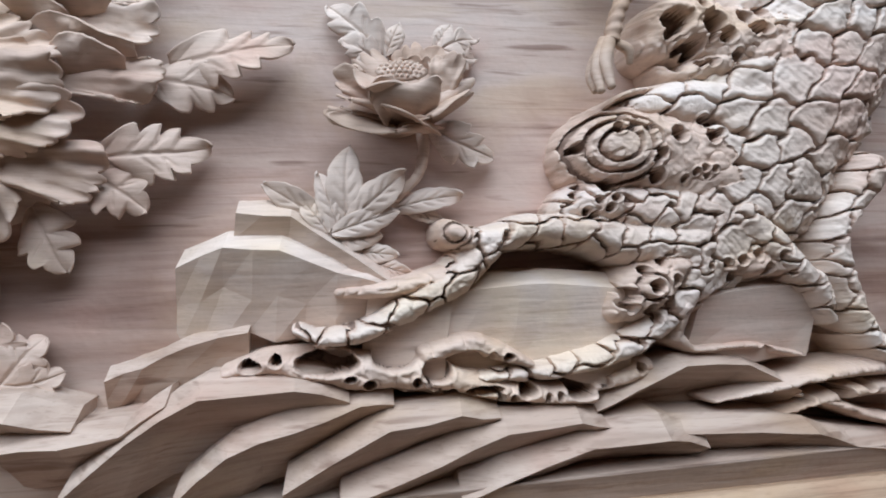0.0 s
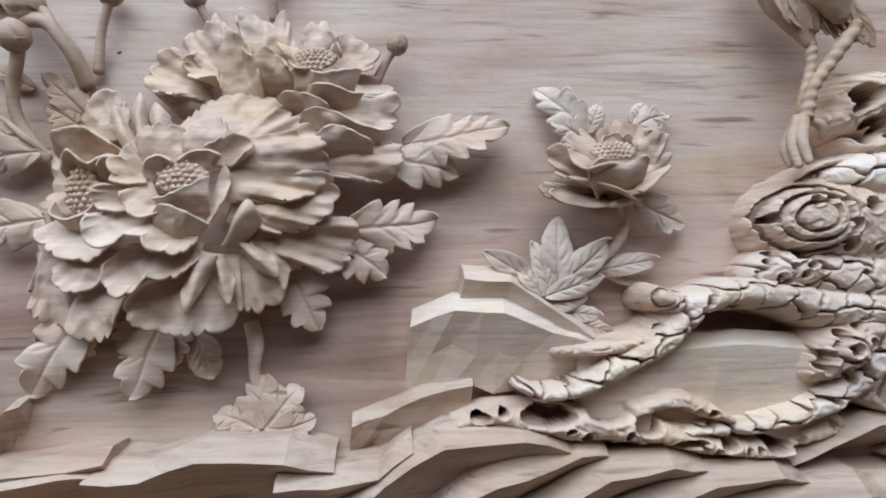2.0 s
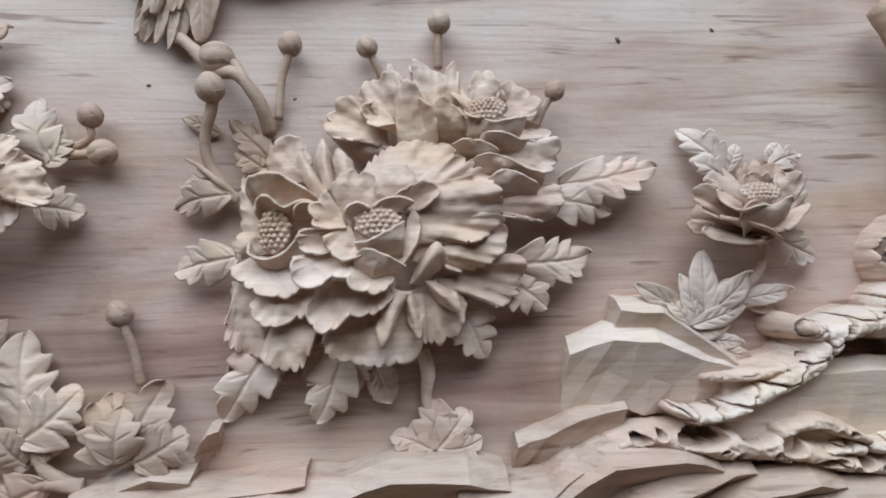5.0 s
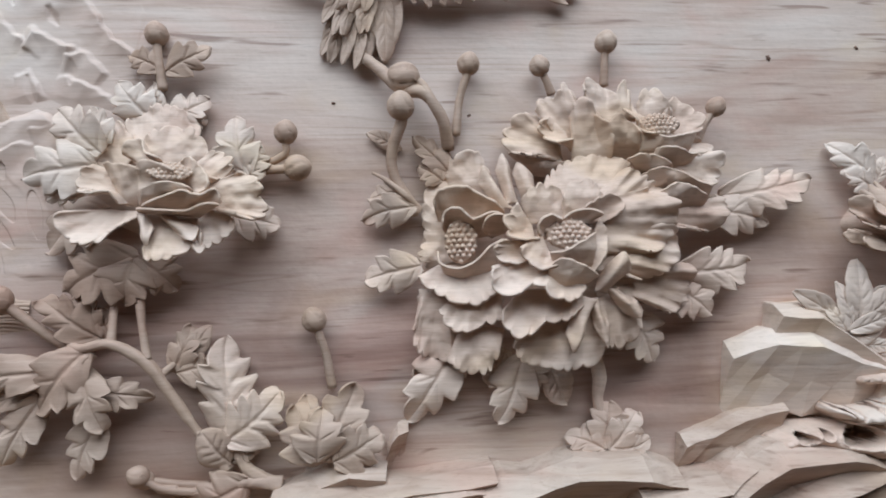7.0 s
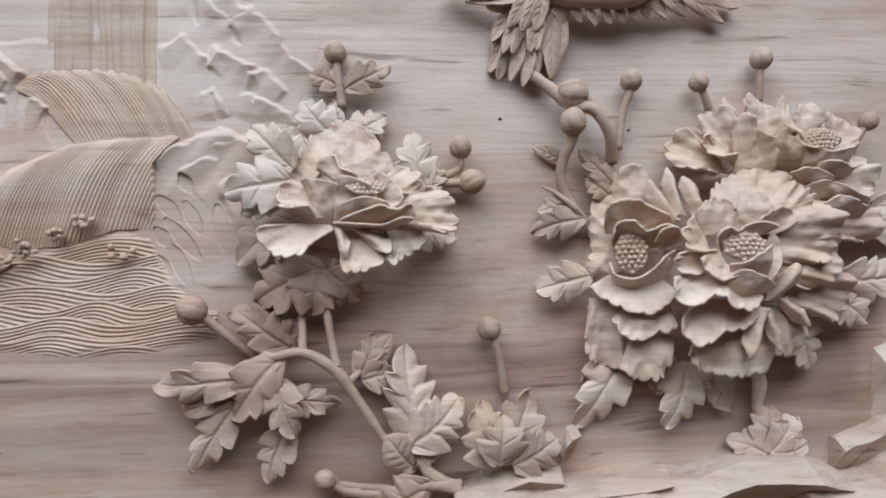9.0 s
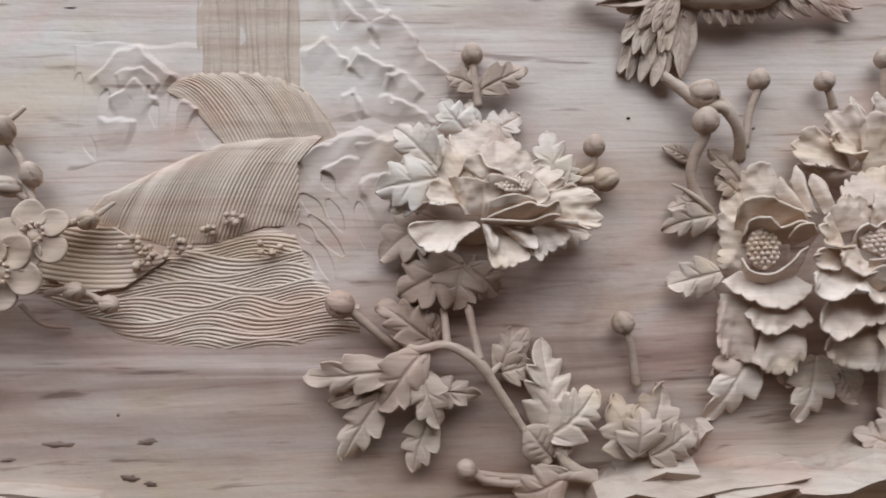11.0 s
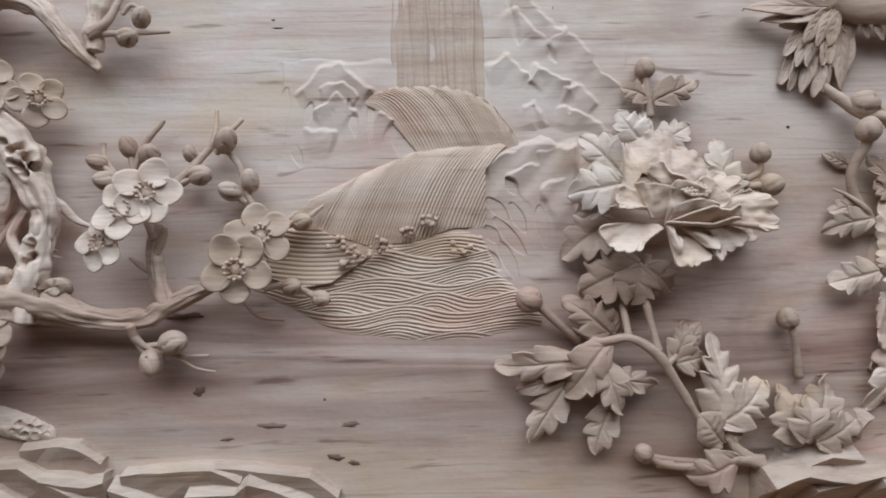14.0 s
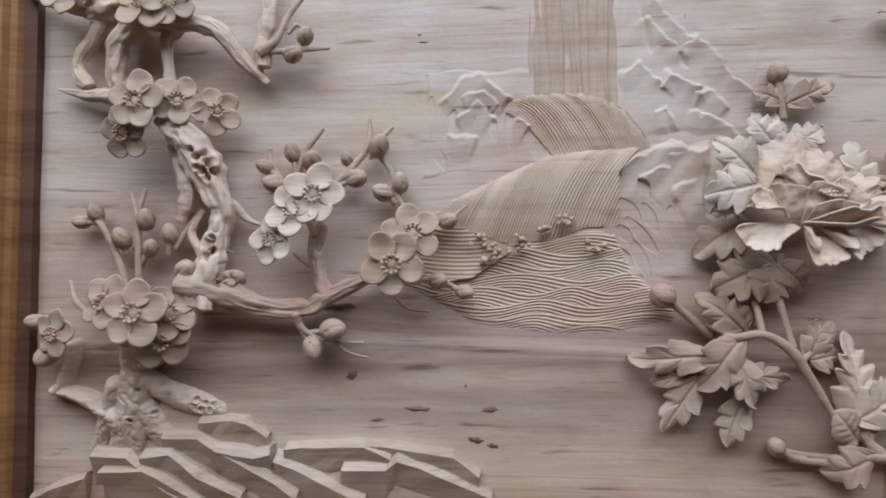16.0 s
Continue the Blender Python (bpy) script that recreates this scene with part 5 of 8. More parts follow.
sprig((0.3289, 1.2635, 0.000), [((0.3104, 1.2599, 0.012), (0.3664, 1.2498, 0.014), 0.0337, 3, 0.1), ((0.3248, 1.2690, 0.012), (0.4059, 1.2725, 0.016), 0.0354, 4, 0.14)], "carved leaf spray with a long curled tip", CARVED, 10)
sprig((0.2157, 1.1061, 0.000), [], "bare carved stem going down to the rock", CARVED, 11, [([(0.2128, 1.1392, 0.010), (0.2167, 1.1215, 0.012), (0.2152, 1.1035, 0.010), (0.2178, 1.0852, 0.008)], [0.0067, 0.0067, 0.0055, 0.0059])], "branch", "peony_branch")
sprig((0.2241, 1.0696, 0.000), [((0.2199, 1.0639, 0.012), (0.2233, 1.1009, 0.010), 0.0337, 3, 0.1), ((0.2195, 1.0623, 0.014), (0.1891, 1.0780, 0.010), 0.0253, 2, 0.1), ((0.2218, 1.0622, 0.014), (0.2477, 1.0915, 0.012), 0.0295, 3, 0.1), ((0.2263, 1.0620, 0.014), (0.2589, 1.0661, 0.010), 0.0236, 2, 0.1)], "low carved leaf cluster behind the rock ledge", CARVED, 12)

sprig((0.4548, 1.2825, 0.000), [((0.4689, 1.2744, 0.012), (0.4334, 1.3185, 0.010), 0.0282, 2, 0.14), ((0.4650, 1.2722, 0.016), (0.4390, 1.2892, 0.014), 0.0202, 2, 0.1), ((0.4690, 1.2798, 0.012), (0.4775, 1.3030, 0.010), 0.0161, 1, 0.1)], "carved leaf with a turned tip above the small peony", PALE, 21)
sprig((0.5216, 1.2965, 0.000), [((0.5048, 1.2871, 0.010), (0.5158, 1.3037, 0.008), 0.0161, 1, 0.1), ((0.5062, 1.2844, 0.012), (0.5335, 1.2987, 0.010), 0.0186, 2, 0.1), ((0.5107, 1.2799, 0.012), (0.5342, 1.2803, 0.010), 0.0177, 2, 0.1)], "small carved leaf tuft above the peony", PALE, 22)
sprig((0.5234, 1.2201, 0.000), [((0.4977, 1.2290, 0.016), (0.5431, 1.2029, 0.012), 0.0266, 3, 0.12)], "carved leaf pointing down beside the peony", PALE, 23)
sprig((0.4941, 1.1953, 0.000), [], "curved carved stem below the small peony", CARVED, 24, [([(0.4921, 1.2246, 0.016), (0.4924, 1.2076, 0.018), (0.4873, 1.1924, 0.016), (0.4717, 1.1773, 0.014)], [0.0048, 0.0056, 0.0052, 0.0048])], "branch", "peony_branch")
sprig((0.4417, 1.1729, 0.000), [((0.4379, 1.1556, 0.020), (0.4420, 1.2135, 0.022), 0.0262, 1, 0.10), ((0.4303, 1.1578, 0.016), (0.3847, 1.1890, 0.018), 0.0198, 1, 0.12), ((0.4330, 1.1557, 0.022), (0.4204, 1.1948, 0.020), 0.0183, 1, 0.10), ((0.4260, 1.1538, 0.024), (0.4085, 1.1806, 0.020), 0.0143, 1, 0.10),
    ((0.4391, 1.1619, 0.024), (0.4790, 1.1952, 0.022), 0.0230, 1, 0.10), ((0.4476, 1.1724, 0.018), (0.4628, 1.1892, 0.020), 0.0159, 1, 0.10), ((0.4282, 1.1538, 0.024), (0.4738, 1.1686, 0.018), 0.0183, 1, 0.10), ((0.4247, 1.1475, 0.020), (0.4629, 1.1508, 0.016), 0.0167, 1, 0.10),
    ((0.4700, 1.1714, 0.010), (0.5213, 1.1788, 0.012), 0.0175, 1, 0.12), ((0.4753, 1.1744, 0.008), (0.5065, 1.1629, 0.008), 0.0135, 1, 0.08), ((0.4413, 1.1427, 0.014), (0.4728, 1.1368, 0.014), 0.0143, 1, 0.10), ((0.4542, 1.1339, 0.014), (0.4833, 1.1236, 0.012), 0.0127, 1, 0.10)], "fan of pale carved leaves behind the rock", PALE, 25)

sprig((-0.1950, 1.3050, 0.000), [((-0.1670, 1.3035, 0.034), (-0.2028, 1.3364, 0.034), 0.0324, 3, 0.10), ((-0.1687, 1.2949, 0.038), (-0.2178, 1.2877, 0.040), 0.0394, 3, 0.12), ((-0.1715, 1.2881, 0.034), (-0.2080, 1.2723, 0.034), 0.0245, 2, 0.08), ((-0.1659, 1.3116, 0.026), (-0.1813, 1.3406, 0.024), 0.0219, 2, 0.08)], "pale carved leaves spread beside the peony", PALE, 31)
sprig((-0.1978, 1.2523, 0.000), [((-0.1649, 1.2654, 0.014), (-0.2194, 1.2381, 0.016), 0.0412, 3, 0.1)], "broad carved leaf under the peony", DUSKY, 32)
sprig((-0.1396, 1.3523, 0.000), [((-0.1398, 1.3348, 0.010), (-0.1618, 1.3645, 0.012), 0.0302, 2, 0.12), ((-0.1449, 1.3324, 0.010), (-0.1620, 1.3460, 0.010), 0.0201, 2, 0.1), ((-0.1342, 1.3402, 0.008), (-0.1385, 1.3654, 0.008), 0.0165, 1, 0.1), ((-0.1243, 1.3351, 0.008), (-0.0965, 1.3535, 0.010), 0.0275, 2, 0.1), ((-0.1219, 1.3326, 0.008), (-0.0989, 1.3399, 0.008), 0.0201, 2, 0.1)], "carved leaf crown above the peony", PALE, 33)
sprig((-0.1310, 1.3829, 0.000), [((-0.1311, 1.3748, 0.010), (-0.1562, 1.3869, 0.012), 0.0201, 2, 0.14), ((-0.1286, 1.3738, 0.010), (-0.0925, 1.3925, 0.014), 0.0256, 3, 0.16)], "pair of carved leaves below a bud", DUSKY, 34)
sprig((-0.0639, 1.3159, 0.000), [((-0.0649, 1.2885, 0.014), (-0.0783, 1.3359, 0.014), 0.0320, 2, 0.14), ((-0.0631, 1.2907, 0.016), (-0.0565, 1.3132, 0.014), 0.0256, 2, 0.1), ((-0.0657, 1.2858, 0.016), (-0.0493, 1.3032, 0.014), 0.0211, 1, 0.1)], "upright carved leaves beside the peony", PALE, 35)
sprig((-0.0558, 1.2549, 0.000), [((-0.0754, 1.2568, 0.012), (-0.0405, 1.2487, 0.012), 0.0302, 2, 0.1)], "carved leaf tip under the petals", CARVED, 36)
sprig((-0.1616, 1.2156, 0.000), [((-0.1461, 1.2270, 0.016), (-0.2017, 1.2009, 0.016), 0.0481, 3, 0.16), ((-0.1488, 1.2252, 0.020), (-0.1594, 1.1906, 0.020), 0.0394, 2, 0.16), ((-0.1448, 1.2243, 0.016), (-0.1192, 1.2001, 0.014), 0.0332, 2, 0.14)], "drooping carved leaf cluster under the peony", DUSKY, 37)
sprig((-0.1945, 1.1829, 0.000), [((-0.1750, 1.1640, 0.014), (-0.2157, 1.1987, 0.018), 0.0302, 2, 0.16), ((-0.1822, 1.1666, 0.014), (-0.1914, 1.1981, 0.016), 0.0275, 2, 0.1), ((-0.1698, 1.1637, 0.012), (-0.1764, 1.1880, 0.012), 0.0183, 1, 0.1)], "upright carved leaves on the bent stem", DUSKY, 38)
stem = [([(-0.1383, 1.2333, 0.012), (-0.1449, 1.2067, 0.016), (-0.1423, 1.1782, 0.022), (-0.1365, 1.1490, 0.026)], [0.0037, 0.0041, 0.0041, 0.0046]), ([(-0.2087, 1.1697, 0.014), (-0.1884, 1.1580, 0.022), (-0.1632, 1.1613, 0.028), (-0.1371, 1.1454, 0.026), (-0.1177, 1.1160, 0.022), (-0.1004, 1.0886, 0.018), (-0.0823, 1.0603, 0.012)], [0.0023, 0.0037, 0.0050, 0.0060, 0.0050, 0.0046, 0.0069]),
        ([(-0.1628, 1.1625, 0.026), (-0.1636, 1.1785, 0.020), (-0.1649, 1.1903, 0.016)], [0.0046, 0.0041, 0.0032]), ([(-0.1291, 1.1352, 0.022), (-0.1187, 1.1441, 0.020)], [0.0046, 0.0027])]
sprig((-0.1164, 1.1168, 0.000), [], "long bent carved flower stem with side shoots", DUSKY, 39, stem, "branch", "peony_branch")
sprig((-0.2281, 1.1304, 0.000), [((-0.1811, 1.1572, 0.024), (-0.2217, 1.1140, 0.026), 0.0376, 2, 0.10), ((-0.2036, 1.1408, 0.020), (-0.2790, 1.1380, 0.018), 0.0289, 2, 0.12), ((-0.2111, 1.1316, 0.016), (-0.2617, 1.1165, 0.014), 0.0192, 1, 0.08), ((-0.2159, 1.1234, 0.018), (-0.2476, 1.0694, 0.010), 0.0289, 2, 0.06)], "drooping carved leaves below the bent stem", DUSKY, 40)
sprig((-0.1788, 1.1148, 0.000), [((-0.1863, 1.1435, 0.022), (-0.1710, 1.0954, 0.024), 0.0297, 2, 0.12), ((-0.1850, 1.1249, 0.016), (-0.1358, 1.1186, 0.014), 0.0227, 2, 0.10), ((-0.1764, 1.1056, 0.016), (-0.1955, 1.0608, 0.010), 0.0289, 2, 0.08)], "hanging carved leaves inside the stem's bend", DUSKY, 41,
      [([(-0.1771, 1.1542, 0.022), (-0.1842, 1.1481, 0.024), (-0.1868, 1.1323, 0.020), (-0.1838, 1.1177, 0.018)], [0.0039, 0.0039, 0.0031, 0.0022])])
sprig((-0.1027, 1.1509, 0.000), [((-0.1202, 1.1364, 0.016), (-0.1062, 1.1719, 0.014), 0.0229, 2, 0.12), ((-0.1183, 1.1367, 0.018), (-0.0924, 1.1426, 0.014), 0.0256, 2, 0.1), ((-0.1127, 1.1434, 0.016), (-0.0933, 1.1714, 0.012), 0.0183, 1, 0.1)], "small carved leaves beside the stem", DUSKY, 42)
sprig((-0.0609, 1.1152, 0.000), [((-0.0805, 1.0804, 0.016), (-0.0762, 1.1622, 0.012), 0.0412, 4, 0.1), ((-0.0818, 1.0837, 0.020), (-0.0365, 1.1144, 0.014), 0.0412, 4, 0.12), ((-0.0786, 1.0855, 0.018), (-0.0545, 1.0761, 0.012), 0.0275, 2, 0.1)], "tall lobed carved leaf with deep veins", CARVED, 43)
sprig((0.0041, 1.0835, 0.000), [((-0.0076, 1.0651, 0.022), (-0.0320, 1.1082, 0.020), 0.0412, 2, 0.12), ((-0.0062, 1.0656, 0.024), (0.0129, 1.1253, 0.016), 0.0412, 3, 0.14), ((-0.0115, 1.0674, 0.030), (-0.0084, 1.1074, 0.032), 0.0366, 2, 0.14), ((0.0002, 1.0659, 0.026), (0.0387, 1.0820, 0.020), 0.0366, 3, 0.12), ((-0.0080, 1.0688, 0.018), (-0.0181, 1.1159, 0.012), 0.0275, 2, 0.1)], "upright carved leaf cluster with deep veins", DUSKY, 44)
sprig((-0.0785, 1.0471, 0.000), [((-0.0644, 1.0513, 0.016), (-0.1083, 1.0334, 0.014), 0.0348, 3, 0.12), ((-0.0786, 1.0660, 0.016), (-0.1010, 1.0914, 0.020), 0.0320, 1, 0.1), ((-0.0779, 1.0655, 0.014), (-0.0689, 1.0886, 0.012), 0.0275, 1, 0.1)], "carved leaves at the foot of the stem", DUSKY, 45,
      [([(-0.1356, 1.0468, 0.008), (-0.0976, 1.0442, 0.012), (-0.0637, 1.0507, 0.014), (-0.0408, 1.0469, 0.012)], [0.0037, 0.0046, 0.0064, 0.0082]), ([(-0.0425, 1.0439, 0.010), (-0.0634, 1.0578, 0.014), (-0.0728, 1.0701, 0.014)], [0.0073, 0.0064, 0.0046])])
bud_on_stem([(-0.1209, 1.0462, 0.008), (-0.1336, 1.0483, 0.010), (-0.1484, 1.0580, 0.012)], 0.0087, 0.0027, 13)


# ---- rocks: chiselled ledges with a pale upper face over a receding front ----
def ledge(lip, rise, run, drop, back, label, seed, name="rock_ledge", material=None, low=1.0):
    """lip: points of the front edge; the upper face climbs back by rise and run, the front falls by drop and recedes by back."""
    rng = np.random.default_rng(seed)
    rise, run, back = rise * 0.60, run * 1.6, back * 1.6
    p = np.array(lip, float)
    p[:, 2] *= low
    if low < 1:
        rise, drop = rise * 1.2, drop * 1.5
    run, back = run * low, back * low
    fine = np.concatenate([p[i] + np.linspace(0, 1, 3)[:-1, None] * (p[i + 1] - p[i]) for i in range(len(p) - 1)] + [p[-1:]])
    n = len(fine)
    jit = lambda s: rng.uniform(-s, s, n)
    rows = []
    for dz, dd in ((rise * 1.15, None), (rise, -run), (0.0, 0.0), (-drop * 0.5, -back * 0.55), (-drop, -back), (-drop * 1.02, None)):
        q = fine.copy()
        q[:, 1] += dz * (1 + jit(0.12)) + jit(0.0012)
        q[:, 0] += jit(0.001) + 0.1 * dz
        q[:, 2] = -0.004 if dd is None else np.maximum(fine[:, 2] + dd + jit(0.0012), -0.003)
        rows.append(q)
    P = np.array(rows)
    cap = lambda c: np.stack([np.c_[c[:, :2], np.full(len(c), -0.004)]], 1)
    P = np.concatenate([cap(P[:, 0]), P, cap(P[:, -1])], 1)
    e = thing(name, p[:, 0].mean(), p[:, 1].mean() - drop, 0.0, label, "rock", "carved rock ledges")
    part("upper_face", sheet(P[:3, ::-1]), material or ROCK, e, smooth=False)
    part("front_face", sheet(P[2:, ::-1]), material or ROCK, e, smooth=False)
    return e


LEDGE = "chiselled wooden rock ledge with a pale upper face"
for k, (lip, rise, run, drop, back) in enumerate([
    ([(0.3956, 0.9950, 0.060), (0.4603, 1.0291, 0.062), (0.5070, 1.0347, 0.060), (0.5354, 1.0297, 0.050)], 0.019, 0.014, 0.040, 0.03),
    ([(0.3322, 0.9944, 0.060), (0.3641, 1.0198, 0.062), (0.4029, 1.0328, 0.060), (0.4439, 1.0433, 0.054), (0.4658, 1.0426, 0.046)], 0.018, 0.013, 0.040, 0.03),
    ([(0.2697, 1.0003, 0.060), (0.3068, 1.0319, 0.060), (0.3486, 1.0542, 0.060), (0.4032, 1.0573, 0.056), (0.4372, 1.0460, 0.048)], 0.020, 0.016, 0.045, 0.03),
    ([(0.4286, 0.9859, 0.062), (0.4913, 1.0049, 0.062), (0.5354, 1.0217, 0.062), (0.5885, 1.0241, 0.058), (0.6098, 1.0170, 0.050)], 0.018, 0.014, 0.036, 0.03),
    ([(0.5058, 0.9806, 0.058), (0.5312, 0.9889, 0.060), (0.5921, 1.0084, 0.062), (0.6481, 1.0104, 0.062), (0.6811, 1.0004, 0.054)], 0.022, 0.012, 0.030, 0.03),
    ([(0.6593, 1.0095, 0.050), (0.7200, 1.0084, 0.056), (0.7638, 1.0037, 0.058), (0.7964, 0.9928, 0.056), (0.8829, 0.9819, 0.056)], 0.016, 0.012, 0.034, 0.03),
    ([(0.6066, 1.0264, 0.040), (0.6344, 1.0408, 0.044), (0.6702, 1.0566, 0.046), (0.7208, 1.0527, 0.046), (0.7659, 1.0320, 0.040)], 0.010, 0.010, 0.030, 0.03),
    ([(0.5013, 1.1120, 0.038), (0.5336, 1.1150, 0.040), (0.5724, 1.1155, 0.041), (0.6411, 1.1090, 0.040)], 0.018, 0.009, 0.062, 0.006),
    ([(0.6844, 1.1030, 0.044), (0.7352, 1.1078, 0.046), (0.7855, 1.1101, 0.044)], 0.010, 0.008, 0.050, 0.010),
    ([(0.2854, 1.0634, 0.020), (0.3076, 1.0713, 0.022), (0.3353, 1.0826, 0.024), (0.3734, 1.0904, 0.022)], 0.010, 0.008, 0.030, 0.012),
    ([(0.5076, 1.0762, 0.026), (0.5265, 1.0749, 0.030), (0.5542, 1.0627, 0.030)], 0.008, 0.008, 0.012, 0.01),
    ([(0.4949, 1.0659, 0.030), (0.5469, 1.0686, 0.028), (0.6079, 1.0748, 0.022)], 0.004, 0.010, 0.020, 0.01),
]):
    ledge(lip, rise, run, drop, back, LEDGE, 500 + k, material=PALE if k in (7, 8) else ROCK)
ledge([(0.3283, 1.1334, 0.020), (0.3603, 1.1460, 0.034), (0.3953, 1.1422, 0.038), (0.4323, 1.1267, 0.034), (0.4622, 1.1201, 0.028)], 0.020, 0.012, 0.058, 0.016, "broad chiselled wooden rock with a pale rim", 520, material=PALE)
ledge([(0.4520, 1.1190, 0.030), (0.4800, 1.1140, 0.036), (0.5060, 1.1125, 0.042)], 0.004, 0.004, 0.066, 0.006, "plain chiselled wooden rock face behind the roots", 522, material=PALE)
ledge([(0.3670, 1.1674, 0.030), (0.4024, 1.1662, 0.031), (0.4219, 1.1511, 0.030), (0.4662, 1.1200, 0.026)], 0.018, 0.010, 0.034, 0.014, "stepped chiselled wooden rock behind the leaves", 521, material=PALE)
for k, (lip, rise, run, drop, back) in enumerate([
    ([(-0.0467, 1.0353, 0.046), (-0.0194, 1.0433, 0.048), (0.0224, 1.0354, 0.046)], 0.016, 0.016, 0.030, 0.03),
    ([(0.0450, 1.0356, 0.050), (0.0662, 1.0394, 0.052), (0.0991, 1.0435, 0.050), (0.1180, 1.0414, 0.046)], 0.012, 0.012, 0.030, 0.03),
    ([(0.1129, 1.0386, 0.050), (0.1492, 1.0395, 0.054), (0.1860, 1.0507, 0.054), (0.2416, 1.0472, 0.054), (0.2737, 1.0381, 0.044)], 0.020, 0.014, 0.034, 0.03),
    ([(0.2343, 1.0312, 0.054), (0.2710, 1.0319, 0.056), (0.3041, 1.0352, 0.054), (0.3271, 1.0516, 0.050)], 0.016, 0.014, 0.034, 0.03),
    ([(0.0414, 1.0679, 0.022), (0.0501, 1.0827, 0.022), (0.0581, 1.0851, 0.020)], 0.010, 0.01, 0.03, 0.02),
]):
    ledge(lip, rise, run, drop, back, LEDGE, 540 + k)
ledge([(-0.0250, 1.0432, 0.031), (-0.0169, 1.0458, 0.031), (0.0126, 1.0556, 0.031), (0.0401, 1.0512, 0.031)], 0.018, 0.012, 0.04, 0.02, LEDGE, 550)
ledge([(-0.0087, 1.0291, 0.040), (0.0418, 1.0411, 0.044), (0.0802, 1.0451, 0.044), (0.1238, 1.0490, 0.044)], 0.014, 0.012, 0.04, 0.03, LEDGE, 551)
for k, (lip, rise, run, drop, back) in enumerate([
    ([(-0.7247, 1.0607, 0.024), (-0.6879, 1.0606, 0.026), (-0.6605, 1.0436, 0.026), (-0.6340, 1.0314, 0.024), (-0.5913, 1.0043, 0.022)], 0.009, 0.006, 0.020, 0.016),
    ([(-0.6891, 1.0745, 0.018), (-0.6670, 1.0769, 0.018), (-0.6422, 1.0750, 0.018), (-0.6208, 1.0598, 0.016)], 0.006, 0.005, 0.018, 0.01),
    ([(-0.7940, 1.0430, 0.024), (-0.7565, 1.0424, 0.026), (-0.7379, 1.0236, 0.024), (-0.6999, 0.9999, 0.022)], 0.010, 0.006, 0.022, 0.016),
    ([(-0.7827, 1.0284, 0.028), (-0.7401, 1.0296, 0.030), (-0.7081, 1.0149, 0.028), (-0.6761, 0.9939, 0.026)], 0.007, 0.006, 0.022, 0.016),
    ([(-0.7438, 1.0420, 0.024), (-0.7151, 1.0445, 0.026), (-0.6874, 1.0250, 0.026), (-0.6446, 1.0041, 0.024)], 0.008, 0.006, 0.020, 0.014),
    ([(-0.6714, 1.0487, 0.026), (-0.6326, 1.0445, 0.028), (-0.6172, 1.0467, 0.026)], 0.009, 0.006, 0.016, 0.014),
    ([(-0.6037, 1.0500, 0.018), (-0.5706, 1.0535, 0.020), (-0.5277, 1.0540, 0.020), (-0.5011, 1.0423, 0.020)], 0.006, 0.005, 0.018, 0.012),
    ([(-0.5486, 1.0319, 0.022), (-0.5058, 1.0331, 0.024), (-0.4953, 1.0425, 0.024), (-0.4537, 1.0264, 0.020), (-0.4069, 1.0060, 0.018)], 0.008, 0.006, 0.020, 0.014),
    ([(-0.6138, 1.0399, 0.020), (-0.5705, 1.0196, 0.020), (-0.5277, 0.9995, 0.020)], 0.010, 0.007, 0.022, 0.014),
    ([(-0.5285, 1.0555, 0.016), (-0.4855, 1.0513, 0.018), (-0.4432, 1.0440, 0.018), (-0.4172, 1.0257, 0.016)], 0.006, 0.004, 0.020, 0.012),
    ([(-0.8578, 0.9992, 0.020), (-0.8340, 1.0110, 0.022), (-0.8017, 1.0215, 0.020)], 0.006, 0.004, 0.02, 0.012),
]):
    ledge(lip, rise, run, drop, back, "small chiselled wooden rock slab at the plum tree's foot", 560 + k, low=0.7)


# ---- waterfall, waves and cliffs in low relief ----
def crest(points):
    p = np.array([(q[0], q[1]) for q in points])
    return lambda X: np.interp(X, p[:, 0], p[:, 1])


fall_l, fall_r = (-0.3688, 1.4749, 0.000)[0], (-0.2800, 1.4742, 0.000)[0]
fall_z0, fall_z1 = 1.376, 1.56


def fall_height(X, Z):
    wob = 0.0010 * np.sin(Z * 31 + X * 60) + 0.0005 * np.sin(Z * 90 + X * 300)
    g = 0.0014 + 0.0011 * grain_noise(X + wob, Z / 60, 0.0026, 31, 2) + 0.0008 * np.sin((X + 2 * wob) * 2 * np.pi / 0.0113)
    side = np.clip(np.minimum(X - fall_l, fall_r - X) / 0.005, 0, 1)
    return np.where(side > 0, np.maximum(g, 0.0002) * side - 0.0012 * (1 - side), -0.002)


fall = part("waterfall", relief(fall_l - 0.002, fall_r + 0.002, fall_z0, fall_z1, 0.0006, fall_height), DUSKY)
tagged(fall, "carved waterfall of fine upright grooves", "waterfall")

def combed(g, pitch, seed):
    """Gouge lines at an uneven pitch and depth."""
    w = g + 0.35 * pitch * grain_noise(g, 0 * g, 3 * pitch, seed, 1)
    deep = 0.55 + 0.45 * grain_noise(g, 0 * g, 4 * pitch, seed + 1, 2)
    return -0.0023 * (0.35 + 0.65 * deep) * (1 - np.abs(np.sin(np.pi * w / pitch))) ** 1.2 + 0.0002 * np.sin(g * 2 * np.pi / 0.019)


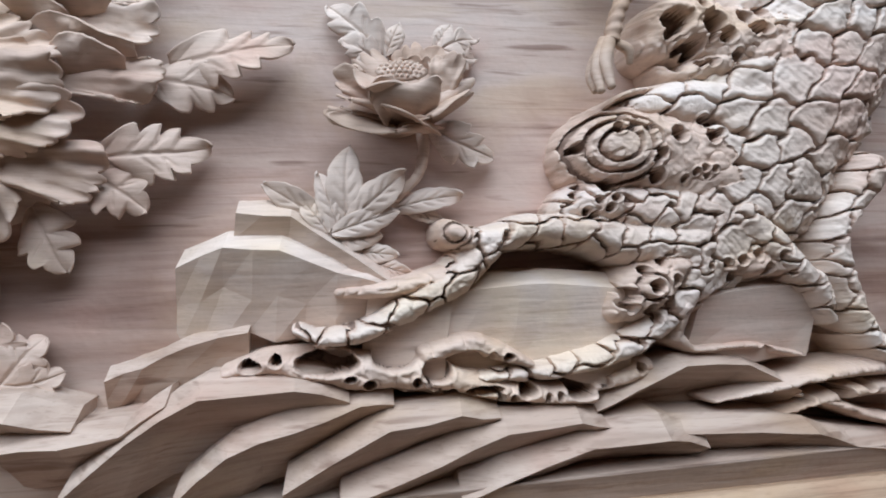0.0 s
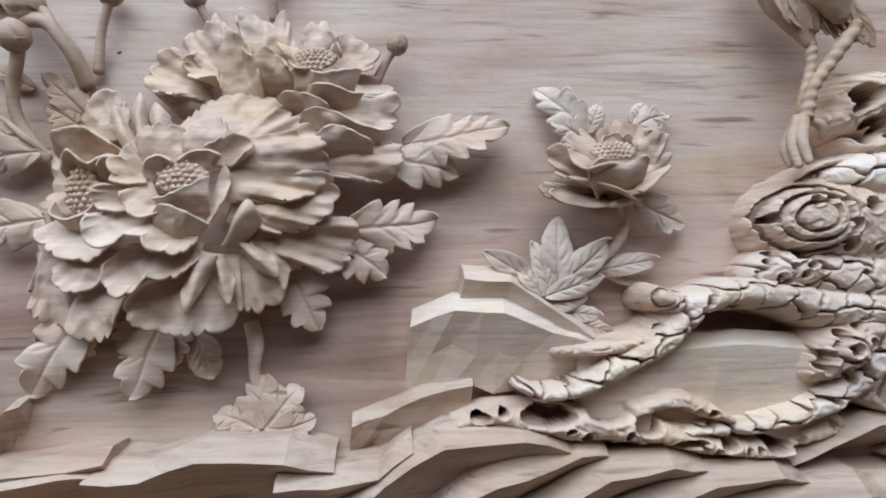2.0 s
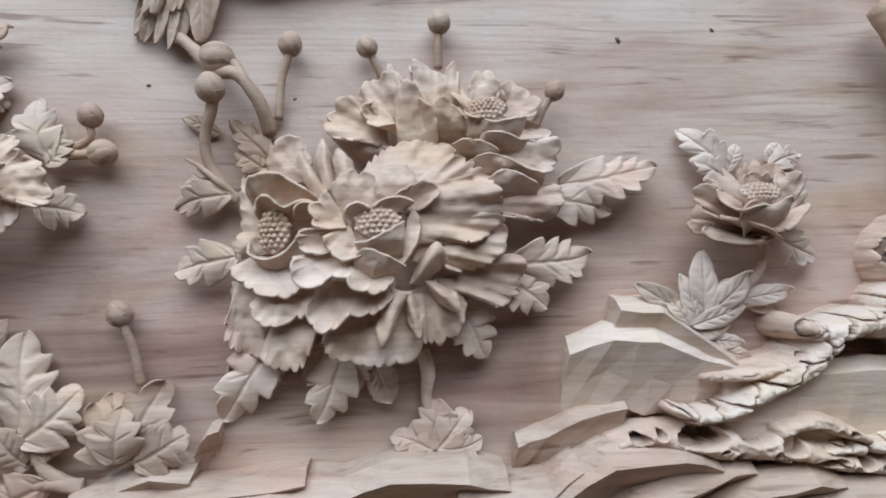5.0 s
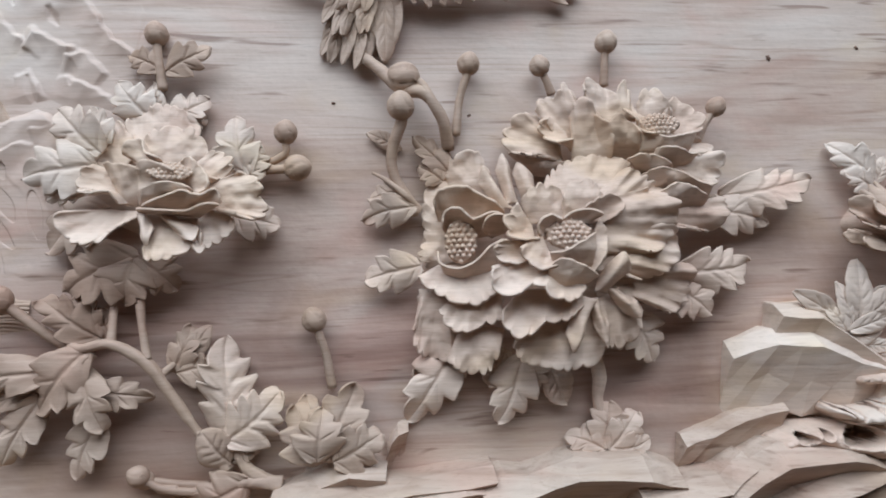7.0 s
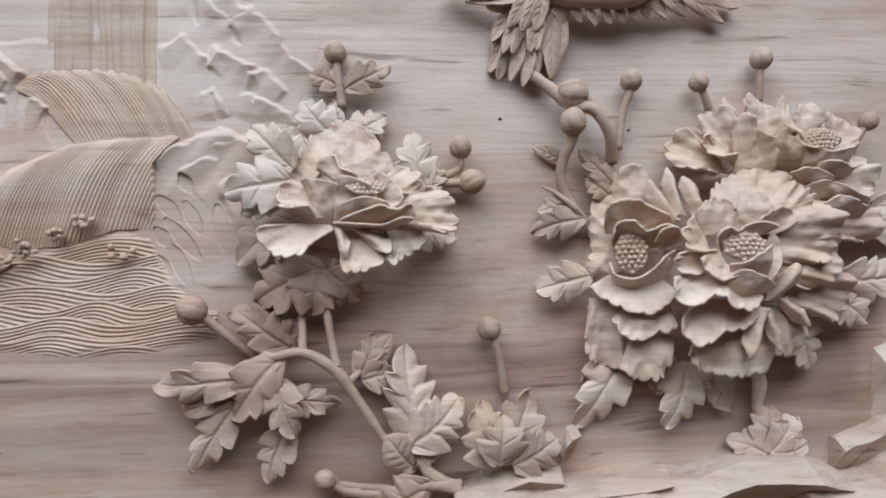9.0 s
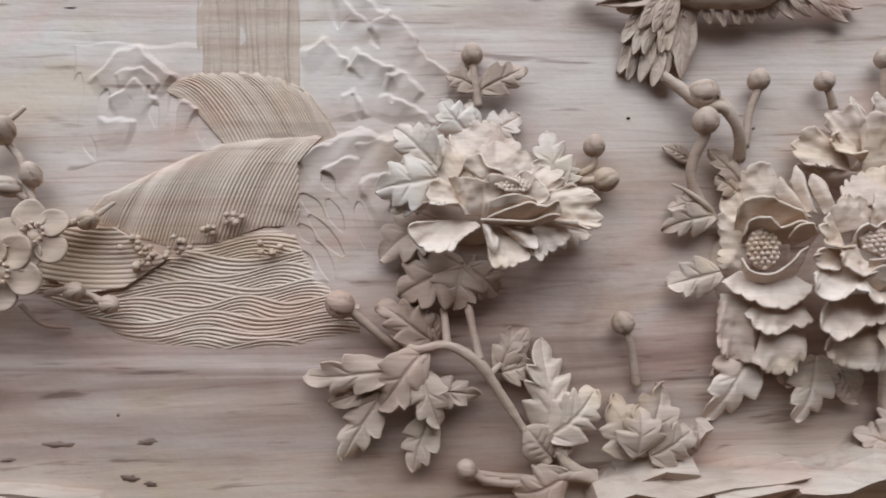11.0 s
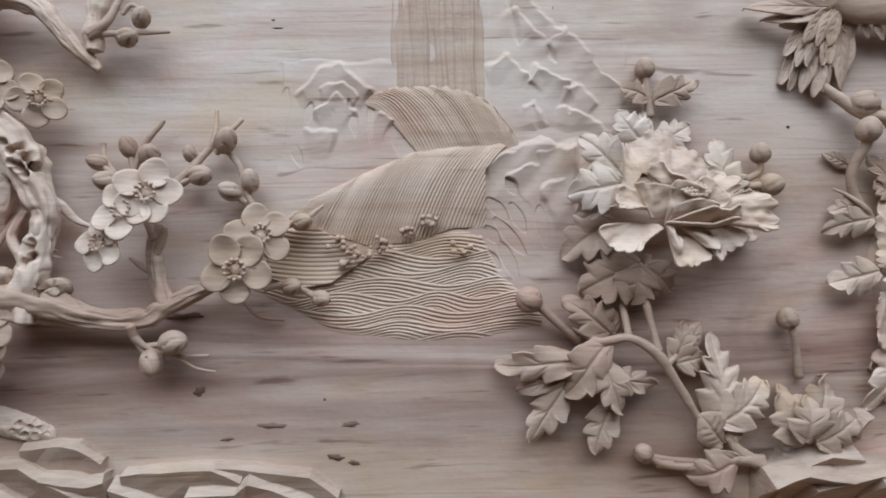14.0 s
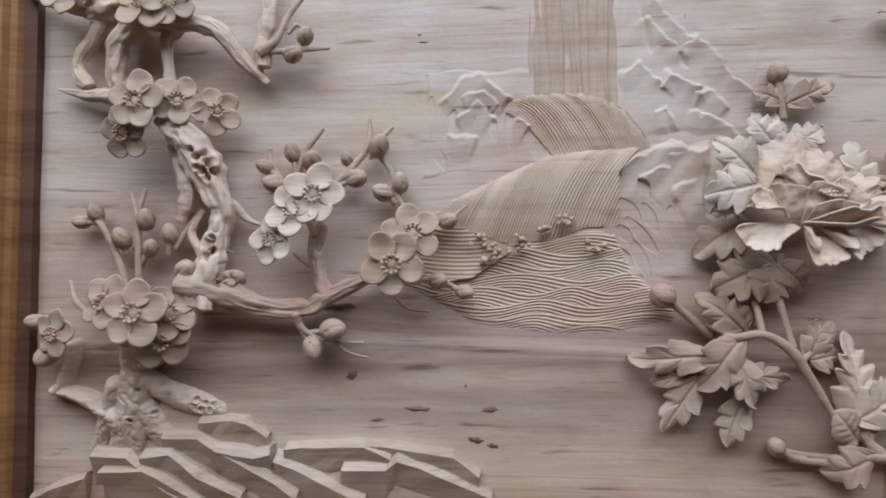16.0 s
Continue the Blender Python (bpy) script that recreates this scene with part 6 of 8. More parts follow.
top_1 = crest([(-0.3950, 1.3795, 0.006), (-0.3819, 1.3873, 0.006), (-0.3635, 1.3924, 0.006), (-0.3374, 1.3937, 0.006), (-0.3112, 1.3918, 0.006), (-0.2904, 1.3863, 0.006), (-0.2723, 1.3729, 0.006), (-0.2570, 1.3516, 0.006), (-0.2470, 1.3320, 0.006)])
low_1 = crest([(-0.3951, 1.3774, 0.004), (-0.3718, 1.3639, 0.004), (-0.3436, 1.3293, 0.004), (-0.3070, 1.3263, 0.004), (-0.2468, 1.3255, 0.004)])


def mound_1(X, Z):
    dz = np.clip(top_1(X) - Z, 0, None)
    g = X - 0.24 * np.sqrt(dz)
    fade = np.clip((Z - low_1(X)) / 0.022, 0, 1)
    h = 0.0005 + (0.0050 * (1 - np.exp(-dz / 0.005)) * (1 - 4.5 * dz) + combed(g, 0.0033, 11)) * (0.15 + 0.85 * fade)
    return np.where((Z < top_1(X)) & (Z > low_1(X)) & (X > (-0.3950, 1.3795, 0.006)[0]) & (X < (-0.2469, 1.3383, 0.006)[0]), h, -0.002)


top_2 = crest([(-0.4629, 1.2730, 0.008), (-0.4422, 1.2892, 0.008), (-0.3904, 1.3135, 0.008), (-0.3488, 1.3312, 0.008), (-0.3124, 1.3365, 0.008), (-0.2811, 1.3382, 0.008), (-0.2540, 1.3411, 0.008)])
low_2 = crest([(-0.4636, 1.2723, 0.004), (-0.4327, 1.2600, 0.004), (-0.3915, 1.2464, 0.004), (-0.3500, 1.2484, 0.004), (-0.3134, 1.2609, 0.004), (-0.2848, 1.2615, 0.004), (-0.2539, 1.3124, 0.004)])


def mound_2(X, Z):
    dz = np.clip(top_2(X) - Z, 0, None)
    g = X + 0.21 * np.sqrt(dz)
    fade = np.clip((Z - low_2(X)) / 0.05, 0, 1) ** 0.8 * np.clip((X - (-0.4629, 1.2730, 0.008)[0]) / 0.03, 0, 1)
    h = 0.0012 + (0.0085 * (1 - np.exp(-dz / 0.009)) * (1 - 4.0 * dz)) * (0.02 + 0.98 * fade) + combed(g, 0.0034, 12)
    return np.where((Z < top_2(X)) & (Z > low_2(X)) & (X > (-0.4629, 1.2730, 0.008)[0]) & (X < (-0.2830, 1.2965, 0.008)[0] + 0.9 * np.clip(Z - (-0.2859, 1.3135, 0.000)[1], 0, 1)), h, -0.002)


low_3 = crest([(-0.5107, 1.2120, 0.002), (-0.4645, 1.1907, 0.002), (-0.4235, 1.1669, 0.002), (-0.3617, 1.1571, 0.002), (-0.2893, 1.1569, 0.002), (-0.2448, 1.1690, 0.002)])
top_3 = crest([(-0.5106, 1.2353, 0.002), (-0.4643, 1.2268, 0.002), (-0.4126, 1.2260, 0.002), (-0.3917, 1.2413, 0.002), (-0.3499, 1.2553, 0.002), (-0.3133, 1.2621, 0.002), (-0.2872, 1.2607, 0.002), (-0.2723, 1.2239, 0.002), (-0.2442, 1.1975, 0.002)])


def ripples(X, Z):
    """Rows of low waves, each lapping over the one above, filled with lines that follow its crest."""
    h = np.zeros_like(X)
    for j in range(9):
        rng = np.random.default_rng(60 + j)
        long, a = rng.uniform(0.085, 0.115), rng.uniform(0.0030, 0.0046)
        q = 2 * np.pi * (X + 0.006 * np.sin(35 * X + j)) / long + 2.6 * j + rng.uniform(-0.6, 0.6)
        crown = 1.2640 - 0.0125 * j + a * np.sin(q)
        d = crown - Z
        g = d * (1 + 0.20 * np.cos(q)) + 0.0003 * np.sin(60 * X)
        ridge = np.abs(np.sin(np.pi * g / 0.0031)) ** 0.8
        h = np.where(d > 0, 0.0004 + 0.0006 * np.exp(-d / 0.006) + 0.0019 * ridge, h)
    fade = np.clip(np.minimum(top_3(X) - Z, Z - low_3(X)) / 0.010, 0, 1)
    return np.where(fade > 0, h * fade - 0.0012 * (1 - fade), -0.002)


top_4 = crest([(-0.4843, 1.2659, 0.004), (-0.4637, 1.2619, 0.004), (-0.4327, 1.2625, 0.004), (-0.4070, 1.2466, 0.004), (-0.3916, 1.2360, 0.004)])
low_4 = crest([(-0.4845, 1.2219, 0.004), (-0.4537, 1.2086, 0.004), (-0.4228, 1.2132, 0.004), (-0.3968, 1.2309, 0.004), (-0.3916, 1.2350, 0.004)])


def swell(X, Z):
    k = (-0.4329, 1.2996, 0.000)
    r = np.hypot((X - k[0]) * 0.55, Z - k[1])
    h = 0.006 + 0.0010 * np.abs(np.sin(r * np.pi / 0.0040)) - 0.003 * np.cos((r - 0.06) * 60)
    return np.where((Z < top_4(X)) & (Z > low_4(X)), h, -0.002)


for fn, box, text in ((mound_1, ((-0.3986, 1.3308, 0.000), (-0.2417, 1.3983, 0.000)), "carved wave mound with combed curving grooves"), (mound_2, ((-0.4671, 1.2425, 0.000), (-0.2509, 1.3449, 0.000)), "large carved wave mound with combed curving grooves"),
                      (ripples, ((-0.5165, 1.1544, 0.000), (-0.2343, 1.2643, 0.000)), "carved water of fine wavy parallel lines"), (swell, ((-0.4880, 1.2039, 0.000), (-0.3889, 1.2675, 0.000)), "carved swell of long bowed lines")):
    w = part("carved_wave", relief(box[0][0], box[1][0], box[0][1], box[1][1], 0.00055, fn), WAVE)
    tagged(w, text, "wave", "carved waves")

foam = [(-0.4171, 1.2492, 0.006), (-0.4014, 1.2411, 0.010), (-0.4094, 1.2300, 0.008), (-0.3732, 1.2484, 0.010), (-0.3577, 1.2560, 0.008), (-0.3333, 1.2660, 0.008), (-0.3062, 1.2424, 0.006), (-0.3836, 1.2409, 0.008)]
for k, c in enumerate(foam):
    rng = np.random.default_rng(k)
    e = thing("foam_curl", c[0], c[1], 0.0, "small carved curls of wave foam", "foam", "foam curls")
    for j in range(6):
        p = V3(*c) + V3(rng.uniform(-1, 1) * 0.008, rng.uniform(-1, 1) * 0.005, 0.001 * j)
        part("curl", ball(p, rng.uniform(0.0022, 0.0036), (rng.uniform(-1, 1), 1, 0.3), 0.8, 8, 12, groove=0.15, twist=2), HONEY, e)


def cliff(x0, z0, x1, z1, lines, cuts, label, high, step=0.0009, up=0.0035, down=0.03, seed=0, cut=0.006, wide=0.004):
    def h(X, Z):
        P = np.stack([X, Z, 0 * X], -1)
        cx, cz = (x0 + x1) / 2, (z0 + z1) / 2
        q = np.maximum(np.abs(X - cx) / (x1 - x0), np.abs(Z - cz) / (z1 - z0)) * 2 + 0.06 * ripple(P, 0.03, seed + 1)
        edge = np.clip((1.0 - q) / 0.2, 0, 1) ** 1.5
        jx, jz = 0.0022 * ripple(P, 0.012, seed + 2), 0.0022 * ripple(P, 0.009, seed + 3)
        H = strokes(X + jx, Z + jz, lines, up * 1.3, down, high) * (0.58 + 0.35 * ripple(P, 0.022, seed + 5)) + 0.0007 + high * 0.08 * ripple(P, 0.02, seed)
        return np.where(edge > 0, (H - gouges(X, Z, cuts, wide, cut)) * edge - 0.0015 * (1 - edge), -0.003)

    ob = part("carved_cliff", relief(x0, x1, z0, z1, step, h), BOARD)
    return tagged(ob, label, "cliff", "carved cliffs")


def flat(*p):
    return [(*p[i][:2], *p[i + 1][:2]) for i in range(len(p) - 1)]


cliff(*(-0.2907, 1.3374, 0.000)[:2], *(-0.1366, 1.5222, 0.000)[:2],
      flat((-0.2813, 1.4094, 0.000), (-0.2614, 1.4189, 0.000), (-0.2427, 1.4026, 0.000)) + flat((-0.2391, 1.3956, 0.000), (-0.2308, 1.4079, 0.000), (-0.2072, 1.3953, 0.000)) + flat((-0.2100, 1.3883, 0.000), (-0.1967, 1.3898, 0.000), (-0.1785, 1.3751, 0.000)) + flat((-0.2509, 1.4631, 0.000), (-0.2353, 1.4440, 0.000), (-0.2196, 1.4331, 0.000))
      + flat((-0.2222, 1.4331, 0.000), (-0.2086, 1.4438, 0.000), (-0.1955, 1.4329, 0.000), (-0.1723, 1.4030, 0.000), (-0.1462, 1.3839, 0.000)) + flat((-0.2477, 1.4848, 0.000), (-0.2296, 1.4602, 0.000), (-0.2113, 1.4438, 0.000)) + flat((-0.2450, 1.3726, 0.000), (-0.2359, 1.3736, 0.000), (-0.2268, 1.3553, 0.000)) + flat((-0.2078, 1.3711, 0.000), (-0.1842, 1.3602, 0.000), (-0.1634, 1.3439, 0.000)),
      flat((-0.2608, 1.4958, 0.000), (-0.2562, 1.4632, 0.000), (-0.2489, 1.4307, 0.000)) + flat((-0.2224, 1.4277, 0.000), (-0.2147, 1.4142, 0.000)) + flat((-0.2038, 1.3845, 0.000), (-0.2042, 1.3658, 0.000)) + flat((-0.2370, 1.3715, 0.000), (-0.2322, 1.3501, 0.000)), "low carved cliff with sharp snowy ledges", 0.0050, seed=4, down=0.022, cut=0.0014, up=0.0026)
cliff(*(-0.4771, 1.3065, 0.000)[:2], *(-0.3499, 1.4252, 0.000)[:2],
      flat((-0.4505, 1.3871, 0.000), (-0.4319, 1.4077, 0.000), (-0.4134, 1.4129, 0.000), (-0.4015, 1.4010, 0.000), (-0.3874, 1.3881, 0.000)) + flat((-0.4375, 1.3710, 0.000), (-0.4243, 1.3762, 0.000), (-0.4164, 1.3830, 0.000), (-0.4008, 1.3690, 0.000)) + flat((-0.4321, 1.3896, 0.000), (-0.4110, 1.3947, 0.000), (-0.3980, 1.3839, 0.000)) + flat((-0.4429, 1.3514, 0.000), (-0.4220, 1.3480, 0.000)) + flat((-0.3771, 1.3677, 0.000), (-0.3667, 1.3596, 0.000)),
      flat((-0.4059, 1.3787, 0.000), (-0.4000, 1.3467, 0.000)) + flat((-0.3859, 1.3811, 0.000), (-0.3864, 1.3412, 0.000)) + flat((-0.4401, 1.3764, 0.000), (-0.4439, 1.3605, 0.000)) + flat((-0.4625, 1.3899, 0.000), (-0.4659, 1.3607, 0.000)) + flat((-0.4576, 1.3394, 0.000), (-0.4494, 1.3198, 0.000)) + flat((-0.3652, 1.3559, 0.000), (-0.3634, 1.3346, 0.000)), "low carved cliff beside the waterfall", 0.0050, seed=6, down=0.028, cut=0.0022, up=0.003)
cliff(*(-0.3038, 1.1984, 0.000)[:2], *(-0.1897, 1.3522, 0.000)[:2],
      flat((-0.2832, 1.3177, 0.000), (-0.2592, 1.3291, 0.000), (-0.2324, 1.3437, 0.000), (-0.2168, 1.3328, 0.000)) + flat((-0.2623, 1.3069, 0.000), (-0.2488, 1.3184, 0.000), (-0.2330, 1.3171, 0.000)) + flat((-0.2309, 1.2943, 0.000), (-0.2122, 1.3031, 0.000)) + flat((-0.2327, 1.3288, 0.000), (-0.2009, 1.3326, 0.000)),
      flat((-0.2801, 1.2870, 0.000), (-0.2631, 1.2684, 0.000)) + flat((-0.2817, 1.2607, 0.000), (-0.2715, 1.2475, 0.000), (-0.2589, 1.2237, 0.000)) + flat((-0.2736, 1.2685, 0.000), (-0.2481, 1.2367, 0.000)) + flat((-0.2847, 1.2398, 0.000), (-0.2720, 1.2239, 0.000)) + flat((-0.2592, 1.2815, 0.000), (-0.2476, 1.2576, 0.000)) + flat((-0.2340, 1.2785, 0.000), (-0.2285, 1.2442, 0.000)) + flat((-0.2623, 1.3053, 0.000), (-0.2547, 1.2920, 0.000)) + flat((-0.2689, 1.2448, 0.000), (-0.2554, 1.2132, 0.000)),
      "carved cliff with claw-like gouge cuts", 0.008, seed=9, down=0.045, cut=0.011, wide=0.0045, up=0.004)


# ---- old wood: limbs that swell out of the board; bark is split into scales by deep cracks ----
class Swell:
    def __init__(self, x0, x1, z0, z1, step):
        self.X, self.Z = np.meshgrid(np.arange(x0, x1, step), np.arange(z0, z1, step))
        self.H = np.full_like(self.X, -0.004)
        self.cell = np.zeros_like(self.X)
        self.cut = np.zeros(self.X.shape, bool)  # grooves and bored holes that get the shade-dark wood
        self.limbs = 0

    def window(self, x0, x1, z0, z1):
        i = slice(*np.searchsorted(self.Z[:, 0], (z0, z1)))
        return i, slice(*np.searchsorted(self.X[0], (x0, x1)))

    def limb(self, points, radii, cell=0.0, ridge=0.0, power=2.6):
        """Swell along a curve; the points' last number is the height of the crown."""
        n = 14 * len(points)
        c = spline(points, n)
        r = np.maximum(spline(np.array(radii, float)[:, None].repeat(3, 1), n)[:, 0], 0.0015)
        m = r.max() * 1.05
        w = self.window(c[:, 0].min() - m, c[:, 0].max() + m, c[:, 1].min() - m, c[:, 1].max() + m)
        X, Z = self.X[w], self.Z[w]
        best, top = np.full_like(X, 9.0), np.zeros_like(X)
        for (cx, cz, cd), rr in zip(c, r):
            q = np.hypot(X - cx, Z - cz) / rr
            top = np.where(q < best, cd, top)
            best = np.minimum(best, q)
        P = np.stack([X, Z, 0 * X], -1)
        q = best + 0.07 * grain_noise(X, Z, 0.012, self.limbs + 1, 3)
        h = top * np.clip(1 - np.clip(q, 0, 1) ** power, 0, 1) ** 0.5
        h = np.where(q < 1, h + ridge * grain_noise(X, Z, 0.009, self.limbs + 40, 3) - 1.2 * ridge * np.clip(1 - np.abs(grain_noise(X, Z, 0.011, self.limbs + 80, 2)) * 4, 0, 1), -0.004)
        over = h > self.H[w]
        self.H[w] = np.where(over, h, self.H[w])
        self.cell[w] = np.where(over & (h > 0.002), cell, self.cell[w])
        self.limbs += 1

    def rings(self, c, rx, rz, turns, deep):
        w = self.window(c[0] - rx, c[0] + rx, c[1] - rz, c[1] + rz)
        X, Z = self.X[w], self.Z[w]
        P = np.stack([X, Z, 0 * X], -1)
        q = np.hypot((X - c[0]) / rx, (Z - c[1]) / rz) + 0.03 * ripple(P, 0.01, 3)
        cut = np.clip(np.sin(q * turns * 2 * np.pi - 1.9) * 2.4 - 0.15, 0, 1) * (q > 0.3) * (q < 0.97)
        self.H[w] = np.where(q < 1, self.H[w] + 0.25 * rx * np.clip(1 - q**2, 0, 1) ** 0.7 - deep * cut, self.H[w])
        self.cut[w] |= cut > 0.75
        self.cell[w] = np.where(q < 1.05, 0, self.cell[w])

    def drill(self, c, r, deep=0.02, rz=0.0):
        r, rz = 1.15 * r, 1.15 * (rz or r)
        m = max(r, rz) * 1.8
        w = self.window(c[0] - m, c[0] + m, c[1] - m, c[1] + m)
        X, Z = self.X[w], self.Z[w]
        P = np.stack([X, Z, 0 * X], -1)
        d = np.hypot((X - c[0]) / r, (Z - c[1]) / rz) + 0.09 * grain_noise(X, Z, 0.006, 8, 2)
        self.cut[w] |= d < 1.02
        self.H[w] = np.maximum(self.H[w] - deep * np.clip((1.1 - d) / 0.18, 0, 1), np.minimum(self.H[w], 0.004)) + 0.0014 * np.exp(-(((d - 1.3) / 0.22) ** 2)) * (self.H[w] > 0)

    def crack(self, size, seed, wide, deep):
        """Wavering cells; returns each point's cell number, or 0 in a crack."""
        rng = np.random.default_rng(seed)
        x0, x1, z0, z1 = self.X.min(), self.X.max(), self.Z.min(), self.Z.max()
        gx, gz = np.meshgrid(np.arange(x0, x1 + size, size), np.arange(z0, z1 + size, size * 0.8))
        gx[1::2] += size / 2
        gx, gz = gx + rng.uniform(-0.22, 0.22, gx.shape) * size, gz + rng.uniform(-0.20, 0.20, gx.shape) * size
        on = np.nonzero(np.isclose(self.cell, size))
        X, Z = self.X[on], self.Z[on]
        P = np.stack([X, Z, 0 * X], -1)
        ca, sa = math.cos(0.7), math.sin(0.7)
        wx, wz = X + 0.17 * size * grain_noise(X, Z, size * 0.45, seed, 3), Z + 0.17 * size * grain_noise(X, Z, size * 0.6, seed + 4, 2)
        f1, f2, who = np.full(len(X), 9.0), np.full(len(X), 9.0), np.zeros(len(X), int)
        for k, (a, b) in enumerate(zip(gx.ravel(), gz.ravel()), 1):
            near = np.nonzero((np.abs(wx - a) < 1.7 * size) & (np.abs(wz - b) < 1.7 * size))[0]
            if len(near) == 0:
                continue
            u, v = (wx[near] - a), (wz[near] - b)
            d = np.hypot((u * ca + v * sa) * 0.76, (-u * sa + v * ca) * 1.18)
            closer = d < f1[near]
            f2[near] = np.where(closer, f1[near], np.minimum(f2[near], d))
            who[near] = np.where(closer, k, who[near])
            f1[near] = np.minimum(f1[near], d)
        gap = f2 - f1
        lift = rng.uniform(-1, 1, gx.size + 1)[who] * 0.0006
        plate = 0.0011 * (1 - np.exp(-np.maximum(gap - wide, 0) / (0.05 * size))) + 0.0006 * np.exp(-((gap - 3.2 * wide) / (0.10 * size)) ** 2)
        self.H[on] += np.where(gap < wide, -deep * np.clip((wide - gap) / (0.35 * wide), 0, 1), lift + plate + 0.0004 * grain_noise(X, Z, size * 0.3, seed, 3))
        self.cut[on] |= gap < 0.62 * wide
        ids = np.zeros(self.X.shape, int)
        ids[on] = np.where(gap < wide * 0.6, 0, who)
        return ids

    def skin(self):
        V, F = sheet(np.stack([self.X, self.Z, self.H], -1))
        F = np.array(F)
        F = F[(self.H.ravel()[F] > -0.0005).any(1)]
        used, f = np.unique(F, return_inverse=True)
        return V[used], f.reshape(-1, 4).tolist()

    def build(self, label, name="pine_tree"):
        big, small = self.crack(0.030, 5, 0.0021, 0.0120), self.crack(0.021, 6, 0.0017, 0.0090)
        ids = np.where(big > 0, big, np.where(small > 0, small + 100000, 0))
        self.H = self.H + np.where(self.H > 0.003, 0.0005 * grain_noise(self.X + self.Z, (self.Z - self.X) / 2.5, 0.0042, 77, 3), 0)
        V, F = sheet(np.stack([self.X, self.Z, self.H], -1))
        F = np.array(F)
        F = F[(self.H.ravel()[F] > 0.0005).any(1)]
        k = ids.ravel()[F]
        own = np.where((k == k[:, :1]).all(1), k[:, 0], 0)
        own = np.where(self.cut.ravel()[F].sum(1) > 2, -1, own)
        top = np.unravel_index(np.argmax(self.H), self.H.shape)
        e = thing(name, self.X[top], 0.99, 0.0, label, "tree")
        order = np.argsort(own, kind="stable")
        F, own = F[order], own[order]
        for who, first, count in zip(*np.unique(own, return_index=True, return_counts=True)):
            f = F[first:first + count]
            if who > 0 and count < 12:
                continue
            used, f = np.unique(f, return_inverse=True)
            # Crack and hole faces carry their shade as a darker wood.
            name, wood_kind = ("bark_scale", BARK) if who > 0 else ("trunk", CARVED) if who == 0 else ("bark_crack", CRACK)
            part(name, (V[used], f.reshape(-1, 4).tolist()), wood_kind, e, "cracks and bored holes with their shade in the wood colour" if who < 0 else "", kind="stuff" if who < 0 else "")
        return e


# ---- plum branches ----
def disc_petal(c, d, n, r, seed):
    """A round, gently hollowed petal that leaves the flower's middle in direction d."""
    side = np.cross(d, n)
    q = np.linspace(0.0, 1, 9)[:, None]
    a = np.linspace(0, 2 * np.pi, 26, endpoint=False)[None]
    rad = r * 0.47 * q * (1 + 0.03 * np.sin(3 * a + seed) + 0.10 * np.cos(a))
    y = 0.60 * r + rad * np.cos(a)
    x = rad * np.sin(a) * 0.98
    z = r * (0.10 + 0.10 * q**2 - 0.03 * q**8 + 0.05 * np.sin(a + seed) * q - 0.05 * np.cos(3 * a + seed) * q**3)
    front = c + x[..., None] * side + y[..., None] * d + z[..., None] * n
    rim = front[-1:]
    P = np.concatenate([front, rim - n * 0.0016 + (rim - front[:1]) * 0.01, front[::-1][1:] - n * 0.0022])
    return sheet(P, wrap=True)


def blossom(c, r, facing, seed, spin=0.0, material=None):
    """Five round cupped petals round a ring of stamens."""
    n = unit(V3(*facing))
    ex = unit(np.cross(V3(0.1, 1, 0), n))
    ey = np.cross(n, ex)
    c = V3(*c)
    e = thing("plum_blossom", c[0], c[1], 0.0, "five-petalled carved plum blossom with beaded stamens", "blossom", "carved plum blossoms")
    for k in range(5):
        a = spin + 2 * math.pi * k / 5 + 0.08 * math.sin(seed + 2 * k)
        d = math.cos(a) * ex + math.sin(a) * ey
        part("petal", disc_petal(c + n * 0.0008 * (k % 2), d, n, r * (1 + 0.05 * math.sin(seed + 5 * k)), seed + k), material or CARVED, e)
    part("pistil", ball(c + n * r * 0.10, r * 0.2, n, 0.6, 8, 12), HONEY, e)
    for k in range(11):
        a = spin + 2 * math.pi * k / 11
        d = math.cos(a) * ex + math.sin(a) * ey
        tip = c + d * r * 0.30 + n * r * (0.34 + 0.03 * math.sin(5 * k))
        part("stamen", join(tube([c + d * r * 0.16, c + d * r * 0.26 + n * r * 0.18, tip], [r * 0.032, r * 0.032, r * 0.035], 5, 6), ball(tip, r * 0.065, n, 1.0, 6, 8)), HONEY, e)
    return e


def limb(name, paths, label, category, material, seed, rough=0.16, flat=1.0):
    e = thing(name, paths[0][0][0][0], paths[0][0][0][1], 0.0, label, category)
    for k, (pts, radii) in enumerate(paths):
        part("branch", bored(pts, radii, (), 0.9, seed + k, rough), material, e)
    return e


plum = thing("plum_tree", *(-0.7718, 1.0432, 0.000)[:2], 0.0, "gnarled carved plum tree with hollowed and bored limbs", "tree")
HOLES = []
